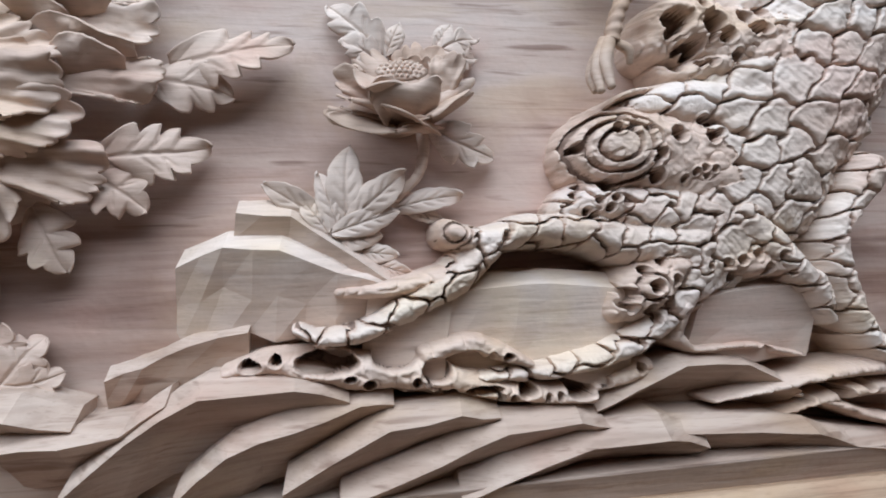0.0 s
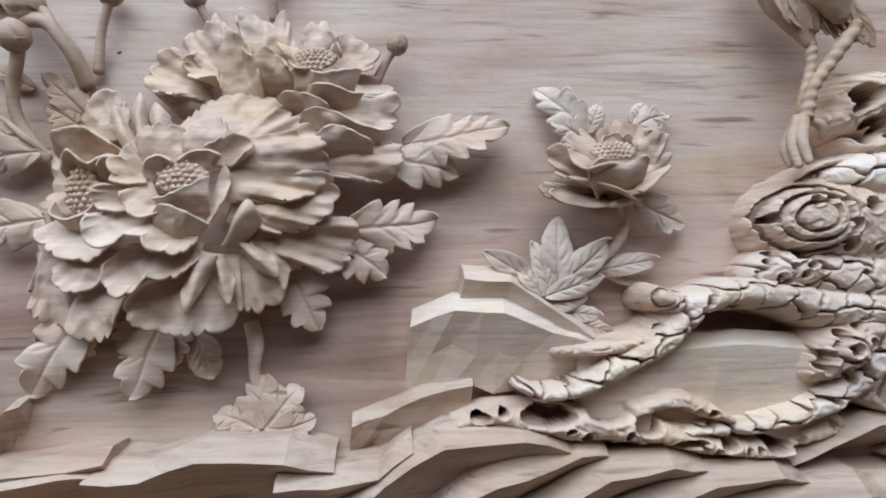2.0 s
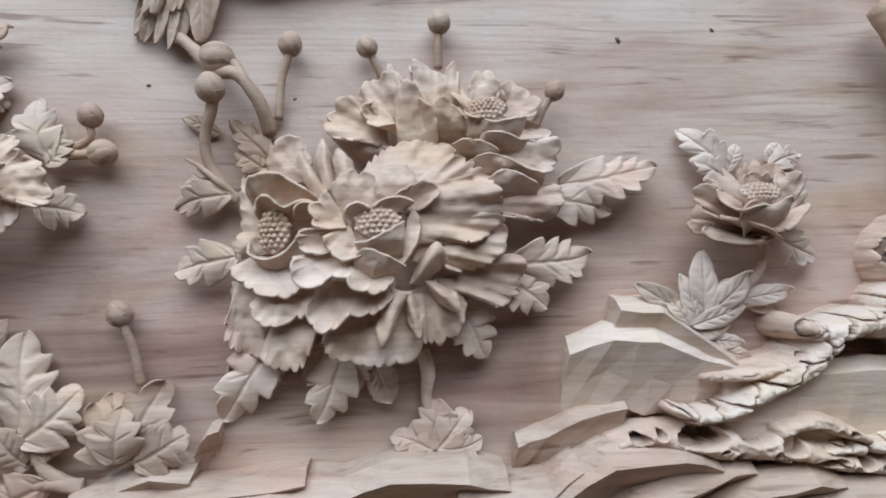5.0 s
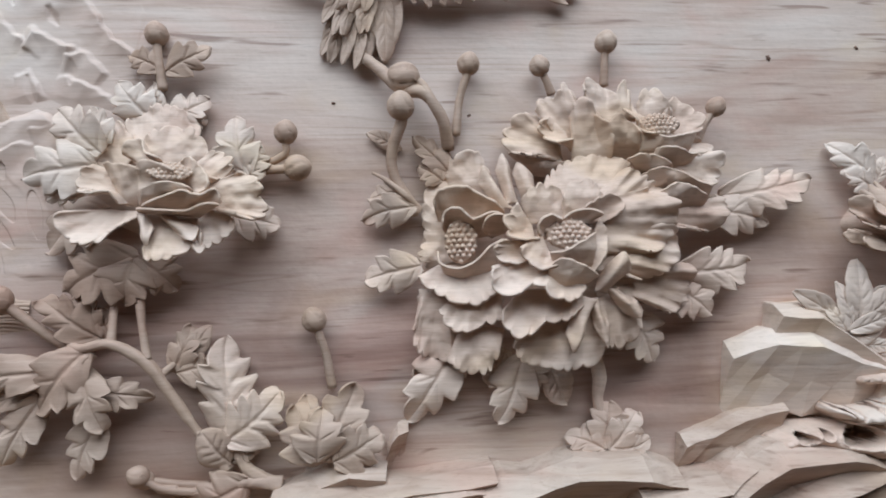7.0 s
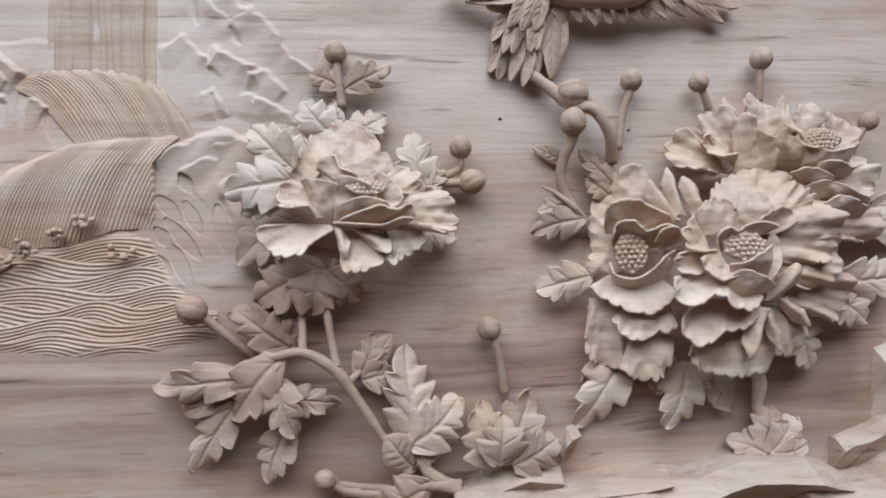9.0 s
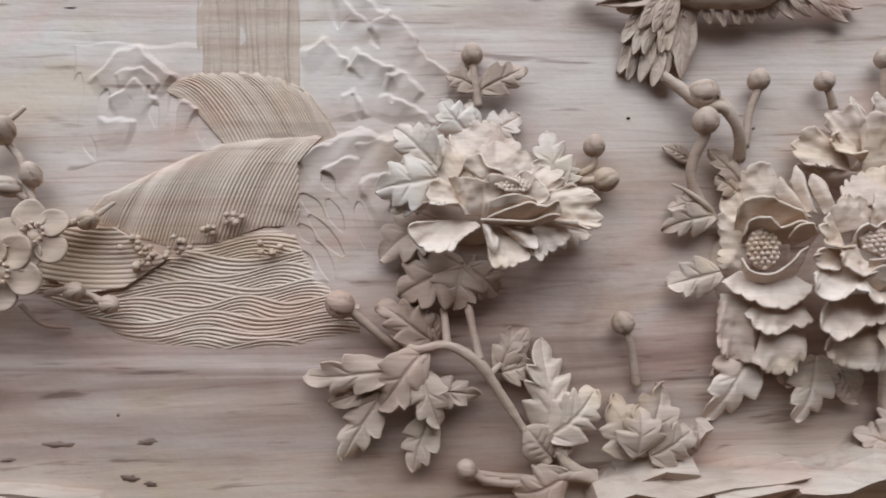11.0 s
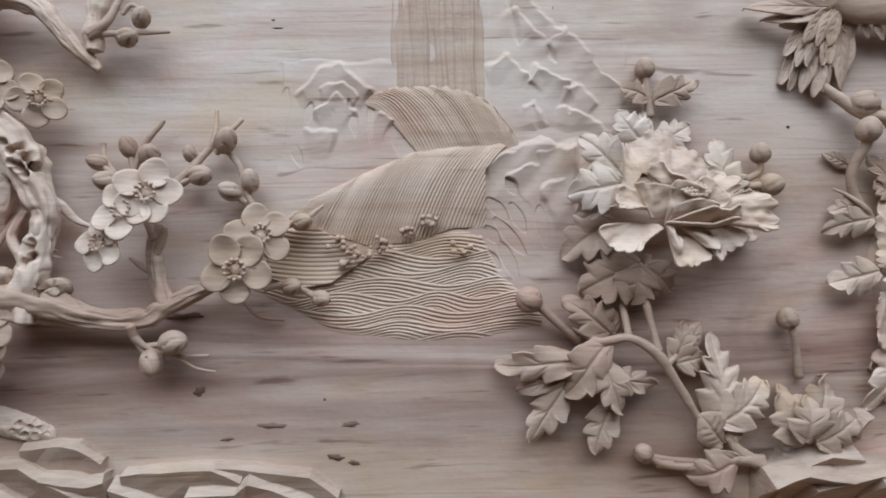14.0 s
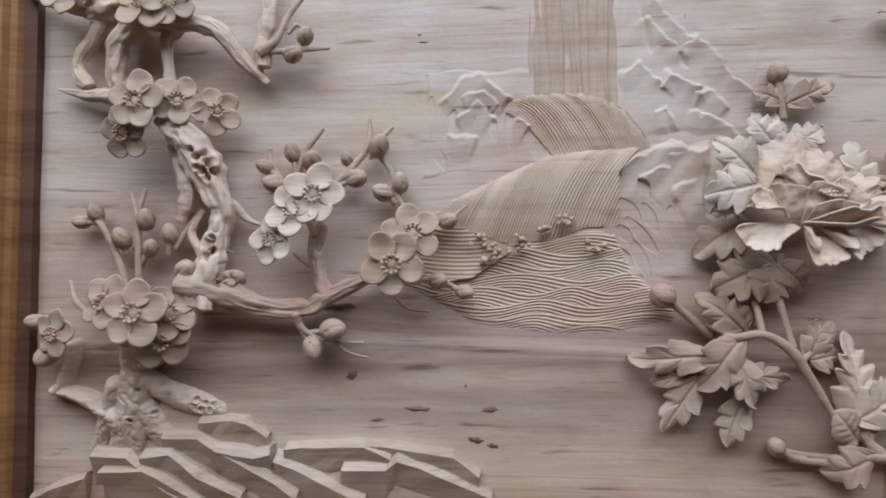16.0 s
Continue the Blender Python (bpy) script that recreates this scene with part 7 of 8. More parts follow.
for c, r in (((-0.6805, 1.3279, 0.050), 0.0026), ((-0.6736, 1.3320, 0.050), 0.0026), ((-0.6674, 1.3234, 0.048), 0.0031), ((-0.6638, 1.3152, 0.046), 0.0026), ((-0.6744, 1.3147, 0.050), 0.0031), ((-0.6803, 1.3179, 0.050), 0.0021), ((-0.6702, 1.3090, 0.046), 0.0026), ((-0.6859, 1.3349, 0.050), 0.0021), ((-0.7205, 1.3368, 0.044), 0.0021), ((-0.7154, 1.3275, 0.042), 0.0021), ((-0.6584, 1.2146, 0.042), 0.0031), ((-0.6523, 1.2167, 0.040), 0.0031), ((-0.6479, 1.2114, 0.040), 0.0026), ((-0.6621, 1.2099, 0.042), 0.0021)):
    HOLES.append((c, 1.35 * r))
for c, r in (((-0.6759, 1.2474, 0.040), 0.0036), ((-0.6692, 1.2506, 0.038), 0.0036), ((-0.6669, 1.2400, 0.038), 0.0031), ((-0.6741, 1.2342, 0.040), 0.0031), ((-0.6930, 1.0962, 0.028), 0.0026), ((-0.6859, 1.1000, 0.028), 0.0026), ((-0.6792, 1.0975, 0.026), 0.0026), ((-0.6758, 1.0907, 0.026), 0.0026), ((-0.6801, 1.0854, 0.026), 0.0026), ((-0.6883, 1.0864, 0.026), 0.0026), ((-0.6842, 1.0931, 0.028), 0.0021), ((-0.7461, 1.1077, 0.044), 0.0021), ((-0.7539, 1.0780, 0.038), 0.0021), ((-0.7339, 1.0838, 0.038), 0.0021), ((-0.8033, 1.1056, 0.034), 0.0021)):
    HOLES.append((c, 1.35 * r))
for pts, radii in (
    ([(-0.7011, 1.2058, 0.044), (-0.6645, 1.2005, 0.046), (-0.6240, 1.1878, 0.042), (-0.5829, 1.1845, 0.038), (-0.5621, 1.1961, 0.036), (-0.5356, 1.2078, 0.036), (-0.5131, 1.2172, 0.030)], [0.0175, 0.0136, 0.0102, 0.0087, 0.0078, 0.0063, 0.0034]),
    ([(-0.5621, 1.1961, 0.036), (-0.5702, 1.2229, 0.034), (-0.5735, 1.2475, 0.032), (-0.5694, 1.2673, 0.030)], [0.0083, 0.0073, 0.0058, 0.0039]),
    ([(-0.5718, 1.2230, 0.030), (-0.5848, 1.2306, 0.028), (-0.5955, 1.2382, 0.026)], [0.0044, 0.0029, 0.0015]),
    ([(-0.6666, 1.2094, 0.044), (-0.6550, 1.2135, 0.050), (-0.6460, 1.2145, 0.050), (-0.6426, 1.2093, 0.040)], [0.0058, 0.0083, 0.0083, 0.0044]),
):
    part("branch", bored([(x, z, d * 0.58) for x, z, d in pts], radii, HOLES, 0.9, len(plum.children), 0.26), DUSKY, plum)
for pts, radii in (
    ([(-0.6805, 1.1869, 0.040), (-0.6711, 1.2367, 0.042), (-0.6630, 1.2777, 0.042), (-0.6749, 1.3147, 0.050), (-0.6939, 1.3484, 0.054), (-0.7190, 1.3711, 0.050)], [0.0174, 0.0133, 0.0123, 0.0159, 0.0154, 0.0113]),
    ([(-0.7126, 1.3453, 0.034), (-0.6966, 1.3014, 0.036), (-0.7056, 1.2700, 0.028)], [0.0072, 0.0087, 0.0062]),
    ([(-0.6673, 1.2875, 0.036), (-0.6518, 1.2849, 0.034), (-0.6403, 1.2720, 0.028), (-0.6280, 1.2657, 0.024)], [0.0072, 0.0046, 0.0031, 0.0015]),
    ([(-0.6831, 1.2373, 0.030), (-0.6954, 1.2591, 0.028), (-0.6846, 1.2806, 0.028)], [0.0056, 0.0046, 0.0031]),
    ([(-0.7660, 1.3897, 0.036), (-0.7698, 1.4214, 0.040), (-0.7651, 1.4472, 0.044), (-0.7394, 1.4674, 0.046), (-0.7007, 1.4635, 0.046), (-0.6696, 1.4560, 0.042), (-0.6435, 1.4268, 0.038), (-0.6205, 1.4033, 0.030)], [0.0092, 0.0103, 0.0108, 0.0123, 0.0103, 0.0077, 0.0072, 0.0036]),
    ([(-0.7147, 1.3933, 0.038), (-0.7190, 1.4214, 0.036), (-0.7212, 1.4482, 0.038), (-0.7082, 1.4627, 0.042)], [0.0056, 0.0056, 0.0067, 0.0082]),
    ([(-0.6251, 1.4188, 0.036), (-0.6253, 1.4461, 0.036), (-0.6208, 1.4742, 0.034), (-0.6191, 1.5138, 0.032)], [0.0087, 0.0072, 0.0077, 0.0077]),
    ([(-0.7580, 1.3910, 0.040), (-0.7969, 1.3960, 0.032), (-0.8384, 1.4052, 0.018)], [0.0103, 0.0062, 0.0015]),
    ([(-0.8043, 1.4041, 0.028), (-0.8146, 1.4268, 0.028), (-0.7982, 1.4529, 0.032), (-0.7891, 1.4855, 0.034), (-0.7883, 1.5202, 0.032)], [0.0077, 0.0062, 0.0077, 0.0103, 0.0113]),
    ([(-0.7974, 1.4745, 0.034), (-0.7656, 1.4875, 0.040), (-0.7185, 1.4758, 0.044)], [0.0133, 0.0154, 0.0123]),
    ([(-0.8688, 1.5061, 0.032), (-0.8192, 1.4856, 0.036), (-0.7848, 1.4760, 0.036)], [0.0072, 0.0067, 0.0082]),
):
    part("branch", bored([(x, z, d * 0.58) for x, z, d in pts], radii, HOLES, 0.9, len(plum.children), 0.24), CARVED, plum)
root = Swell((-0.8873, 1.5041, 0.000)[0], (-0.6243, 1.4952, 0.000)[0], (-0.8972, 1.0194, 0.000)[1], (-0.9020, 1.1772, 0.000)[1], 0.0008)
for pts, radii in (
    ([(-0.7538, 1.1709, 0.034), (-0.7558, 1.1575, 0.032), (-0.7543, 1.1293, 0.028), (-0.7544, 1.1032, 0.025), (-0.7601, 1.0765, 0.020), (-0.7666, 1.0459, 0.008)], [0.0100, 0.0105, 0.0130, 0.0165, 0.0190, 0.0180]),
    ([(-0.8354, 1.1045, 0.017), (-0.8129, 1.1000, 0.018), (-0.7886, 1.0879, 0.019), (-0.7675, 1.0738, 0.018)], [0.0062, 0.0072, 0.0097, 0.0144]),
    ([(-0.8309, 1.1051, 0.017), (-0.8259, 1.1189, 0.018), (-0.8203, 1.1345, 0.020), (-0.8184, 1.1498, 0.020)], [0.0072, 0.0062, 0.0056, 0.0051]),
    ([(-0.7447, 1.1150, 0.018), (-0.7218, 1.1020, 0.011), (-0.6926, 1.0921, 0.008), (-0.6738, 1.0863, 0.004)], [0.0110, 0.0125, 0.0125, 0.0090]),
    ([(-0.7493, 1.1269, 0.022), (-0.7365, 1.1345, 0.018), (-0.7258, 1.1438, 0.014)], [0.0092, 0.0072, 0.0041]),
    ([(-0.7754, 1.1076, 0.020), (-0.7841, 1.0766, 0.014), (-0.7971, 1.0445, 0.006)], [0.0113, 0.0103, 0.0072]),
    ([(-0.7509, 1.0912, 0.018), (-0.7351, 1.0680, 0.010), (-0.7209, 1.0503, 0.004)], [0.0154, 0.0133, 0.0082]),
):
    root.limb(pts, radii, 0, 0.0012, 1.8)
for c, r in HOLES[-15:]:
    root.drill(c, 0.75 * r, 0.012)
part("trunk", root.skin(), CARVED, plum)
limb("plum_branch", [
    ([(-0.6260, 1.4307, 0.026), (-0.6095, 1.4440, 0.026), (-0.5992, 1.4668, 0.024), (-0.5832, 1.4895, 0.022)], [0.0062, 0.0036, 0.0031, 0.0026]),
    ([(-0.6156, 1.4328, 0.024), (-0.5934, 1.4332, 0.024), (-0.5596, 1.4360, 0.020)], [0.0031, 0.0026, 0.0015]),
    ([(-0.5990, 1.4501, 0.024), (-0.5908, 1.4581, 0.024), (-0.5824, 1.4523, 0.024)], [0.0021, 0.0021, 0.0015]),
], "thin carved plum twig with a pair of buds", "branch", DUSKY, 620, rough=0.08)
limb("plum_branch", [
    ([(-0.5886, 1.1802, 0.030), (-0.5854, 1.1691, 0.026), (-0.5739, 1.1599, 0.024), (-0.5550, 1.1544, 0.022), (-0.5266, 1.1525, 0.018)], [0.0044, 0.0034, 0.0024, 0.0019, 0.0015]),
    ([(-0.5557, 1.1542, 0.020), (-0.5390, 1.1428, 0.018), (-0.5222, 1.1383, 0.016)], [0.0019, 0.0015, 0.0012]),
    ([(-0.5878, 1.1716, 0.026), (-0.5827, 1.1615, 0.024), (-0.5771, 1.1548, 0.022)], [0.0024, 0.0024, 0.0019]),
], "thin carved plum twig hanging under the branch", "branch", DUSKY, 600, rough=0.08)
limb("plum_branch", [
    ([(-0.7473, 1.1998, 0.018), (-0.7469, 1.2382, 0.020), (-0.7493, 1.2768, 0.020), (-0.7578, 1.2996, 0.016)], [0.0041, 0.0036, 0.0031, 0.0015]),
    ([(-0.7599, 1.2053, 0.016), (-0.7708, 1.2385, 0.018), (-0.7858, 1.2663, 0.018), (-0.7988, 1.2750, 0.016)], [0.0041, 0.0036, 0.0031, 0.0021]),
    ([(-0.7514, 1.2659, 0.018), (-0.7472, 1.2883, 0.016), (-0.7440, 1.3025, 0.014)], [0.0031, 0.0026, 0.0026]),
    ([(-0.7123, 1.2436, 0.016), (-0.6984, 1.2655, 0.016), (-0.6911, 1.2795, 0.014)], [0.0031, 0.0026, 0.0021]),
    ([(-0.7937, 1.1779, 0.016), (-0.8099, 1.1918, 0.018), (-0.8189, 1.2123, 0.014)], [0.0031, 0.0031, 0.0021]),
], "thin carved plum twigs rising above the blossoms", "branch", DUSKY, 640, rough=0.08)
limb("plum_branch", [
    ([(-0.5715, 1.2530, 0.020), (-0.5894, 1.2972, 0.016), (-0.5868, 1.3302, 0.016), (-0.5669, 1.3591, 0.014)], [0.0041, 0.0036, 0.0031, 0.0021]),
    ([(-0.5558, 1.3019, 0.018), (-0.5393, 1.3181, 0.018), (-0.5233, 1.3390, 0.016), (-0.5212, 1.3686, 0.012)], [0.0041, 0.0036, 0.0031, 0.0015]),
    ([(-0.5233, 1.3373, 0.016), (-0.5071, 1.3512, 0.014), (-0.4991, 1.3598, 0.012)], [0.0031, 0.0026, 0.0021]),
    ([(-0.5154, 1.3349, 0.014), (-0.5017, 1.3182, 0.014), (-0.4962, 1.2962, 0.014), (-0.4881, 1.2797, 0.014)], [0.0026, 0.0026, 0.0026, 0.0026]),
    ([(-0.6068, 1.3088, 0.014), (-0.6188, 1.3260, 0.012), (-0.6208, 1.3404, 0.010)], [0.0026, 0.0026, 0.0021]),
    ([(-0.5715, 1.2422, 0.020), (-0.5655, 1.2528, 0.022), (-0.5628, 1.2636, 0.022)], [0.0051, 0.0041, 0.0031]),
    ([(-0.4743, 1.2631, 0.016), (-0.4473, 1.2682, 0.016), (-0.4286, 1.2819, 0.012)], [0.0036, 0.0031, 0.0015]),
    ([(-0.4799, 1.2094, 0.016), (-0.4584, 1.2120, 0.016), (-0.4264, 1.1985, 0.014)], [0.0031, 0.0026, 0.0021]),
    ([(-0.5024, 1.2014, 0.010), (-0.4863, 1.1850, 0.008), (-0.4647, 1.1811, 0.006)], [0.0021, 0.0015, 0.0010]),
], "thin carved plum twigs reaching over the waves", "branch", DUSKY, 650, rough=0.08)
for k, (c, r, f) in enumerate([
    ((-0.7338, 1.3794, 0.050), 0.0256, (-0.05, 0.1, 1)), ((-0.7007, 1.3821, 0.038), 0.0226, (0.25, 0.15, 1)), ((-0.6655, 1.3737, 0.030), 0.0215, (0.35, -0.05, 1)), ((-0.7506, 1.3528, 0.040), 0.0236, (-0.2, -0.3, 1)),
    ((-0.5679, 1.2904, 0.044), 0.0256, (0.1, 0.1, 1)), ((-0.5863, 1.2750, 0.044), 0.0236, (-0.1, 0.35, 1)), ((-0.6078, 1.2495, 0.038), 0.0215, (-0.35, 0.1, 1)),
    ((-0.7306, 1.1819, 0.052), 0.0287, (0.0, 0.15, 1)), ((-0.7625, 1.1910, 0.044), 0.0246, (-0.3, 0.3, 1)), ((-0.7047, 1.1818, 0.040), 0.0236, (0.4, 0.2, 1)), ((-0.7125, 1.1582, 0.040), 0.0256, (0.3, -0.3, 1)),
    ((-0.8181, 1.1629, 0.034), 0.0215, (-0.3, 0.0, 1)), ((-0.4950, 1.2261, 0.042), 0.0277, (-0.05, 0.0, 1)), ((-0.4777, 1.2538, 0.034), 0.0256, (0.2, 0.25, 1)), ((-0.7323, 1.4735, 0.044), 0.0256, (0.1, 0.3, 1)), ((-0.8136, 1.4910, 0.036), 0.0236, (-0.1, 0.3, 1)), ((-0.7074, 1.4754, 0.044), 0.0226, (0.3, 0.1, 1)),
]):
    # Blossoms in the trunk's shade get it as the darker wood colour.
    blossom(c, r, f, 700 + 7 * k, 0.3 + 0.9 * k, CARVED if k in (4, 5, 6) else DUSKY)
for k, (foot, c, r, up) in enumerate([
    ((-0.5838, 1.2807, 0.016), (-0.5757, 1.3261, 0.022), 0.0108, (0.2, 0.6, 0.7)), ((-0.6061, 1.2975, 0.016), (-0.6115, 1.3047, 0.020), 0.0108, (-1, 0.2, 0.5)), ((-0.6068, 1.3088, 0.014), (-0.6230, 1.3220, 0.016), 0.0082, (-1, 0.5, 0.3)), ((-0.5900, 1.3030, 0.014), (-0.5963, 1.3348, 0.016), 0.0092, (-0.2, 1, 0.3)),
    ((-0.5503, 1.3019, 0.018), (-0.5330, 1.3086, 0.022), 0.0108, (1, 0, 0.5)), ((-0.5370, 1.3184, 0.016), (-0.5426, 1.3280, 0.018), 0.0072, (-0.2, 1, 0.5)), ((-0.5205, 1.3291, 0.016), (-0.5116, 1.3390, 0.020), 0.0113, (0.4, 0.8, 0.4)), ((-0.4962, 1.2853, 0.014), (-0.5073, 1.2944, 0.020), 0.0097, (-1, 0.5, 0.5)), ((-0.4938, 1.2910, 0.012), (-0.4916, 1.3040, 0.016), 0.0097, (0.1, 1, 0.4)),
    ((-0.4581, 1.2657, 0.016), (-0.4460, 1.2668, 0.020), 0.0092, (1, 0.2, 0.5)), ((-0.4637, 1.2120, 0.016), (-0.4553, 1.2109, 0.022), 0.0092, (1, 0.1, 0.6)), ((-0.4424, 1.2049, 0.014), (-0.4306, 1.2002, 0.018), 0.0087, (1, -0.2, 0.5)),
    ((-0.5793, 1.1618, 0.020), (-0.5545, 1.1654, 0.026), 0.0123, (1, 0.15, 0.3)), ((-0.5820, 1.1618, 0.020), (-0.5732, 1.1494, 0.024), 0.0113, (0.2, -1, 0.4)),
    ((-0.6058, 1.4339, 0.020), (-0.5939, 1.4286, 0.026), 0.0097, (1, 0.1, 0.4)), ((-0.5891, 1.4513, 0.020), (-0.5818, 1.4460, 0.026), 0.0092, (0.5, 0.5, 0.4)),
    ((-0.7523, 1.2550, 0.016), (-0.7390, 1.2710, 0.022), 0.0103, (0.3, 1, 0.4)), ((-0.7606, 1.2385, 0.016), (-0.7637, 1.2532, 0.020), 0.0103, (-0.4, 1, 0.4)), ((-0.7461, 1.2273, 0.016), (-0.7345, 1.2436, 0.020), 0.0092, (0.4, 0.8, 0.5)), ((-0.7854, 1.2667, 0.014), (-0.7931, 1.2788, 0.016), 0.0092, (-0.3, 1, 0.3)), ((-0.7912, 1.2695, 0.014), (-0.8073, 1.2701, 0.016), 0.0077, (-1, 0.2, 0.3)),
    ((-0.7189, 1.2382, 0.014), (-0.7160, 1.2573, 0.018), 0.0097, (0, 1, 0.4)), ((-0.7097, 1.2106, 0.020), (-0.6969, 1.2224, 0.026), 0.0113, (0.7, 0.3, 0.5)), ((-0.8352, 1.1671, 0.018), (-0.8483, 1.1727, 0.020), 0.0092, (-1, 0.2, 0.4)), ((-0.8290, 1.1506, 0.018), (-0.8345, 1.1412, 0.022), 0.0123, (-0.4, -0.6, 0.7)),
]):
    bud_on_stem([foot, tuple(0.5 * (V3(*foot) + V3(*c)) + V3(0, 0, 0.001)), c], r, 0.0026, 800 + k, 1.15, up, "round carved plum bud on a short stalk")

# ---- carved birds: one plain mesh each ----
def feather(b, t, w, seed, lift=0.10):
    return blade(V3(*b), V3(*t), 1.1 * w, V3(0.12 * math.sin(seed), 0, 1), 0.02, seed, 0.0012, 0.0, 0.05)


parts = []
for k, (b, t, w) in enumerate([((0.0120, 1.4308, 0.012), (-0.0069, 1.3901, 0.006), 0.0114), ((0.0160, 1.4292, 0.016), (-0.0008, 1.3838, 0.009), 0.0122), ((0.0225, 1.4281, 0.019), (0.0094, 1.3811, 0.013), 0.0122), ((0.0292, 1.4273, 0.021), (0.0188, 1.3764, 0.016), 0.0122), ((0.0352, 1.4270, 0.022), (0.0282, 1.3804, 0.017), 0.0122), ((0.0460, 1.4367, 0.022), (0.0430, 1.3822, 0.016), 0.0192), ((0.0541, 1.4473, 0.020), (0.0491, 1.3916, 0.014), 0.0201),
                               ((0.0157, 1.4467, 0.020), (-0.0050, 1.4146, 0.016), 0.0114), ((0.0196, 1.4450, 0.024), (0.0026, 1.4036, 0.020), 0.0122), ((0.0250, 1.4437, 0.027), (0.0133, 1.4016, 0.023), 0.0122), ((0.0311, 1.4429, 0.029), (0.0243, 1.4038, 0.025), 0.0122), ((0.0370, 1.4426, 0.030), (0.0321, 1.4044, 0.026), 0.0114), ((0.0275, 1.4533, 0.032), (0.0084, 1.4214, 0.029), 0.0131), ((0.0331, 1.4524, 0.034), (0.0196, 1.4184, 0.031), 0.0131), ((0.0396, 1.4526, 0.034), (0.0304, 1.4194, 0.031), 0.0131),
                               ((0.0341, 1.4548, 0.034), (-0.0432, 1.4564, 0.020), 0.0175), ((0.0392, 1.4521, 0.032), (-0.0267, 1.4489, 0.018), 0.0157), ((0.0425, 1.4507, 0.028), (-0.0090, 1.4453, 0.016), 0.0149),
                               ((0.0637, 1.4439, 0.028), (0.0712, 1.4294, 0.024), 0.0070), ((0.0750, 1.4431, 0.030), (0.0820, 1.4259, 0.026), 0.0087), ((0.0880, 1.4433, 0.030), (0.0956, 1.4275, 0.026), 0.0087), ((0.1005, 1.4435, 0.030), (0.1082, 1.4290, 0.026), 0.0087), ((0.1103, 1.4484, 0.030), (0.1190, 1.4311, 0.026), 0.0096),
                               ((0.1173, 1.4591, 0.028), (0.1305, 1.4348, 0.020), 0.0131), ((0.1271, 1.4593, 0.028), (0.1474, 1.4350, 0.020), 0.0140), ((0.1369, 1.4594, 0.028), (0.1654, 1.4375, 0.018), 0.0140), ((0.1478, 1.4630, 0.026), (0.2003, 1.4337, 0.014), 0.0166), ((0.1529, 1.4680, 0.026), (0.2123, 1.4482, 0.012), 0.0157)]):
    parts.append(feather((b[0], b[1], 0.72 * b[2]), (t[0], t[1], 0.72 * t[2]), 0.92 * w, 900 + k))
parts.append(tube([(0.0379, 1.4688, 0.020), (0.0570, 1.4595, 0.020), (0.0850, 1.4561, 0.023), (0.1090, 1.4560, 0.024), (0.1297, 1.4715, 0.023)], [0.0175, 0.0175, 0.0166, 0.0166, 0.0175], 30, 20, 0.03, 0.6))
parts.append(tube([(0.0605, 1.4683, 0.017), (0.0533, 1.4451, 0.014), (0.0460, 1.4125, 0.010)], [0.0157, 0.0114, 0.0052], 16, 14, 0.03, 0.3))
bird = part("carved_bird", join(*parts), DUSKY)
tagged(bird, "carved wooden bird with spread wings and layered tail", "carving")

legs = []
for path, r in (([(0.6670, 1.3535, 0.050), (0.6462, 1.3278, 0.050), (0.6291, 1.3060, 0.050), (0.6210, 1.2823, 0.050)], 0.0052), ([(0.6394, 1.3437, 0.036), (0.6374, 1.3235, 0.036), (0.6276, 1.3001, 0.040), (0.6218, 1.2816, 0.044)], 0.0044)):
    c = spline(path, 90)
    leg = tube(path, [r, r * 0.95, r * 0.9, r * 1.1], 90, 14)
    v = leg[0].reshape(92, 14, 3)
    a = np.arange(14) / 14 * 2 * np.pi
    for i in range(1, 91):
        s = 1 + 0.10 * np.sin(i * 0.62 + a)
        v[i] = c[i - 1] + (v[i] - c[i - 1]) * s[:, None]
    legs.append((v.reshape(-1, 3), leg[1]))
for pts, r in (([(0.6192, 1.2823, 0.050), (0.6134, 1.2639, 0.056), (0.6146, 1.2460, 0.062)], 0.0048), ([(0.6171, 1.2827, 0.048), (0.6087, 1.2626, 0.052), (0.6087, 1.2438, 0.058)], 0.0044), ([(0.6246, 1.2810, 0.050), (0.6334, 1.2759, 0.050), (0.6353, 1.2668, 0.048)], 0.0036), ([(0.6146, 1.2767, 0.046), (0.6074, 1.2595, 0.046), (0.6079, 1.2460, 0.050)], 0.0044)):
    legs.append(tube(pts, [r, r, r * 0.6], 24, 12, 0.12))
legs.append(tube([(0.6049, 1.4158, 0.030), (0.6236, 1.3735, 0.034), (0.6384, 1.3423, 0.036)], [0.0202, 0.0161, 0.0048], 20, 16, 0.05, 0.7))
legs.append(tube([(0.6357, 1.4174, 0.046), (0.6431, 1.3837, 0.052), (0.6547, 1.3563, 0.050)], [0.0242, 0.0194, 0.0065], 20, 16, 0.05, 0.7))
for k in range(10):
    b = V3(*(0.5989, 1.3908, 0.044)) + V3(0.007 * k, -0.001 * k, 0.002)
    legs.append(feather(b, b + V3(0.022, -0.034 - 0.001 * k, -0.004), 0.012, 950 + k))
crane = part("carved_crane", join(*legs), DUSKY)
tagged(crane, "carved wooden crane legs with ringed shins standing on the tree", "carving")

# ---- the old pine ----
BIG, FINE = 0.030, 0.021
pine = Swell(0.33, 0.93, 0.965, 1.46, 0.00068)
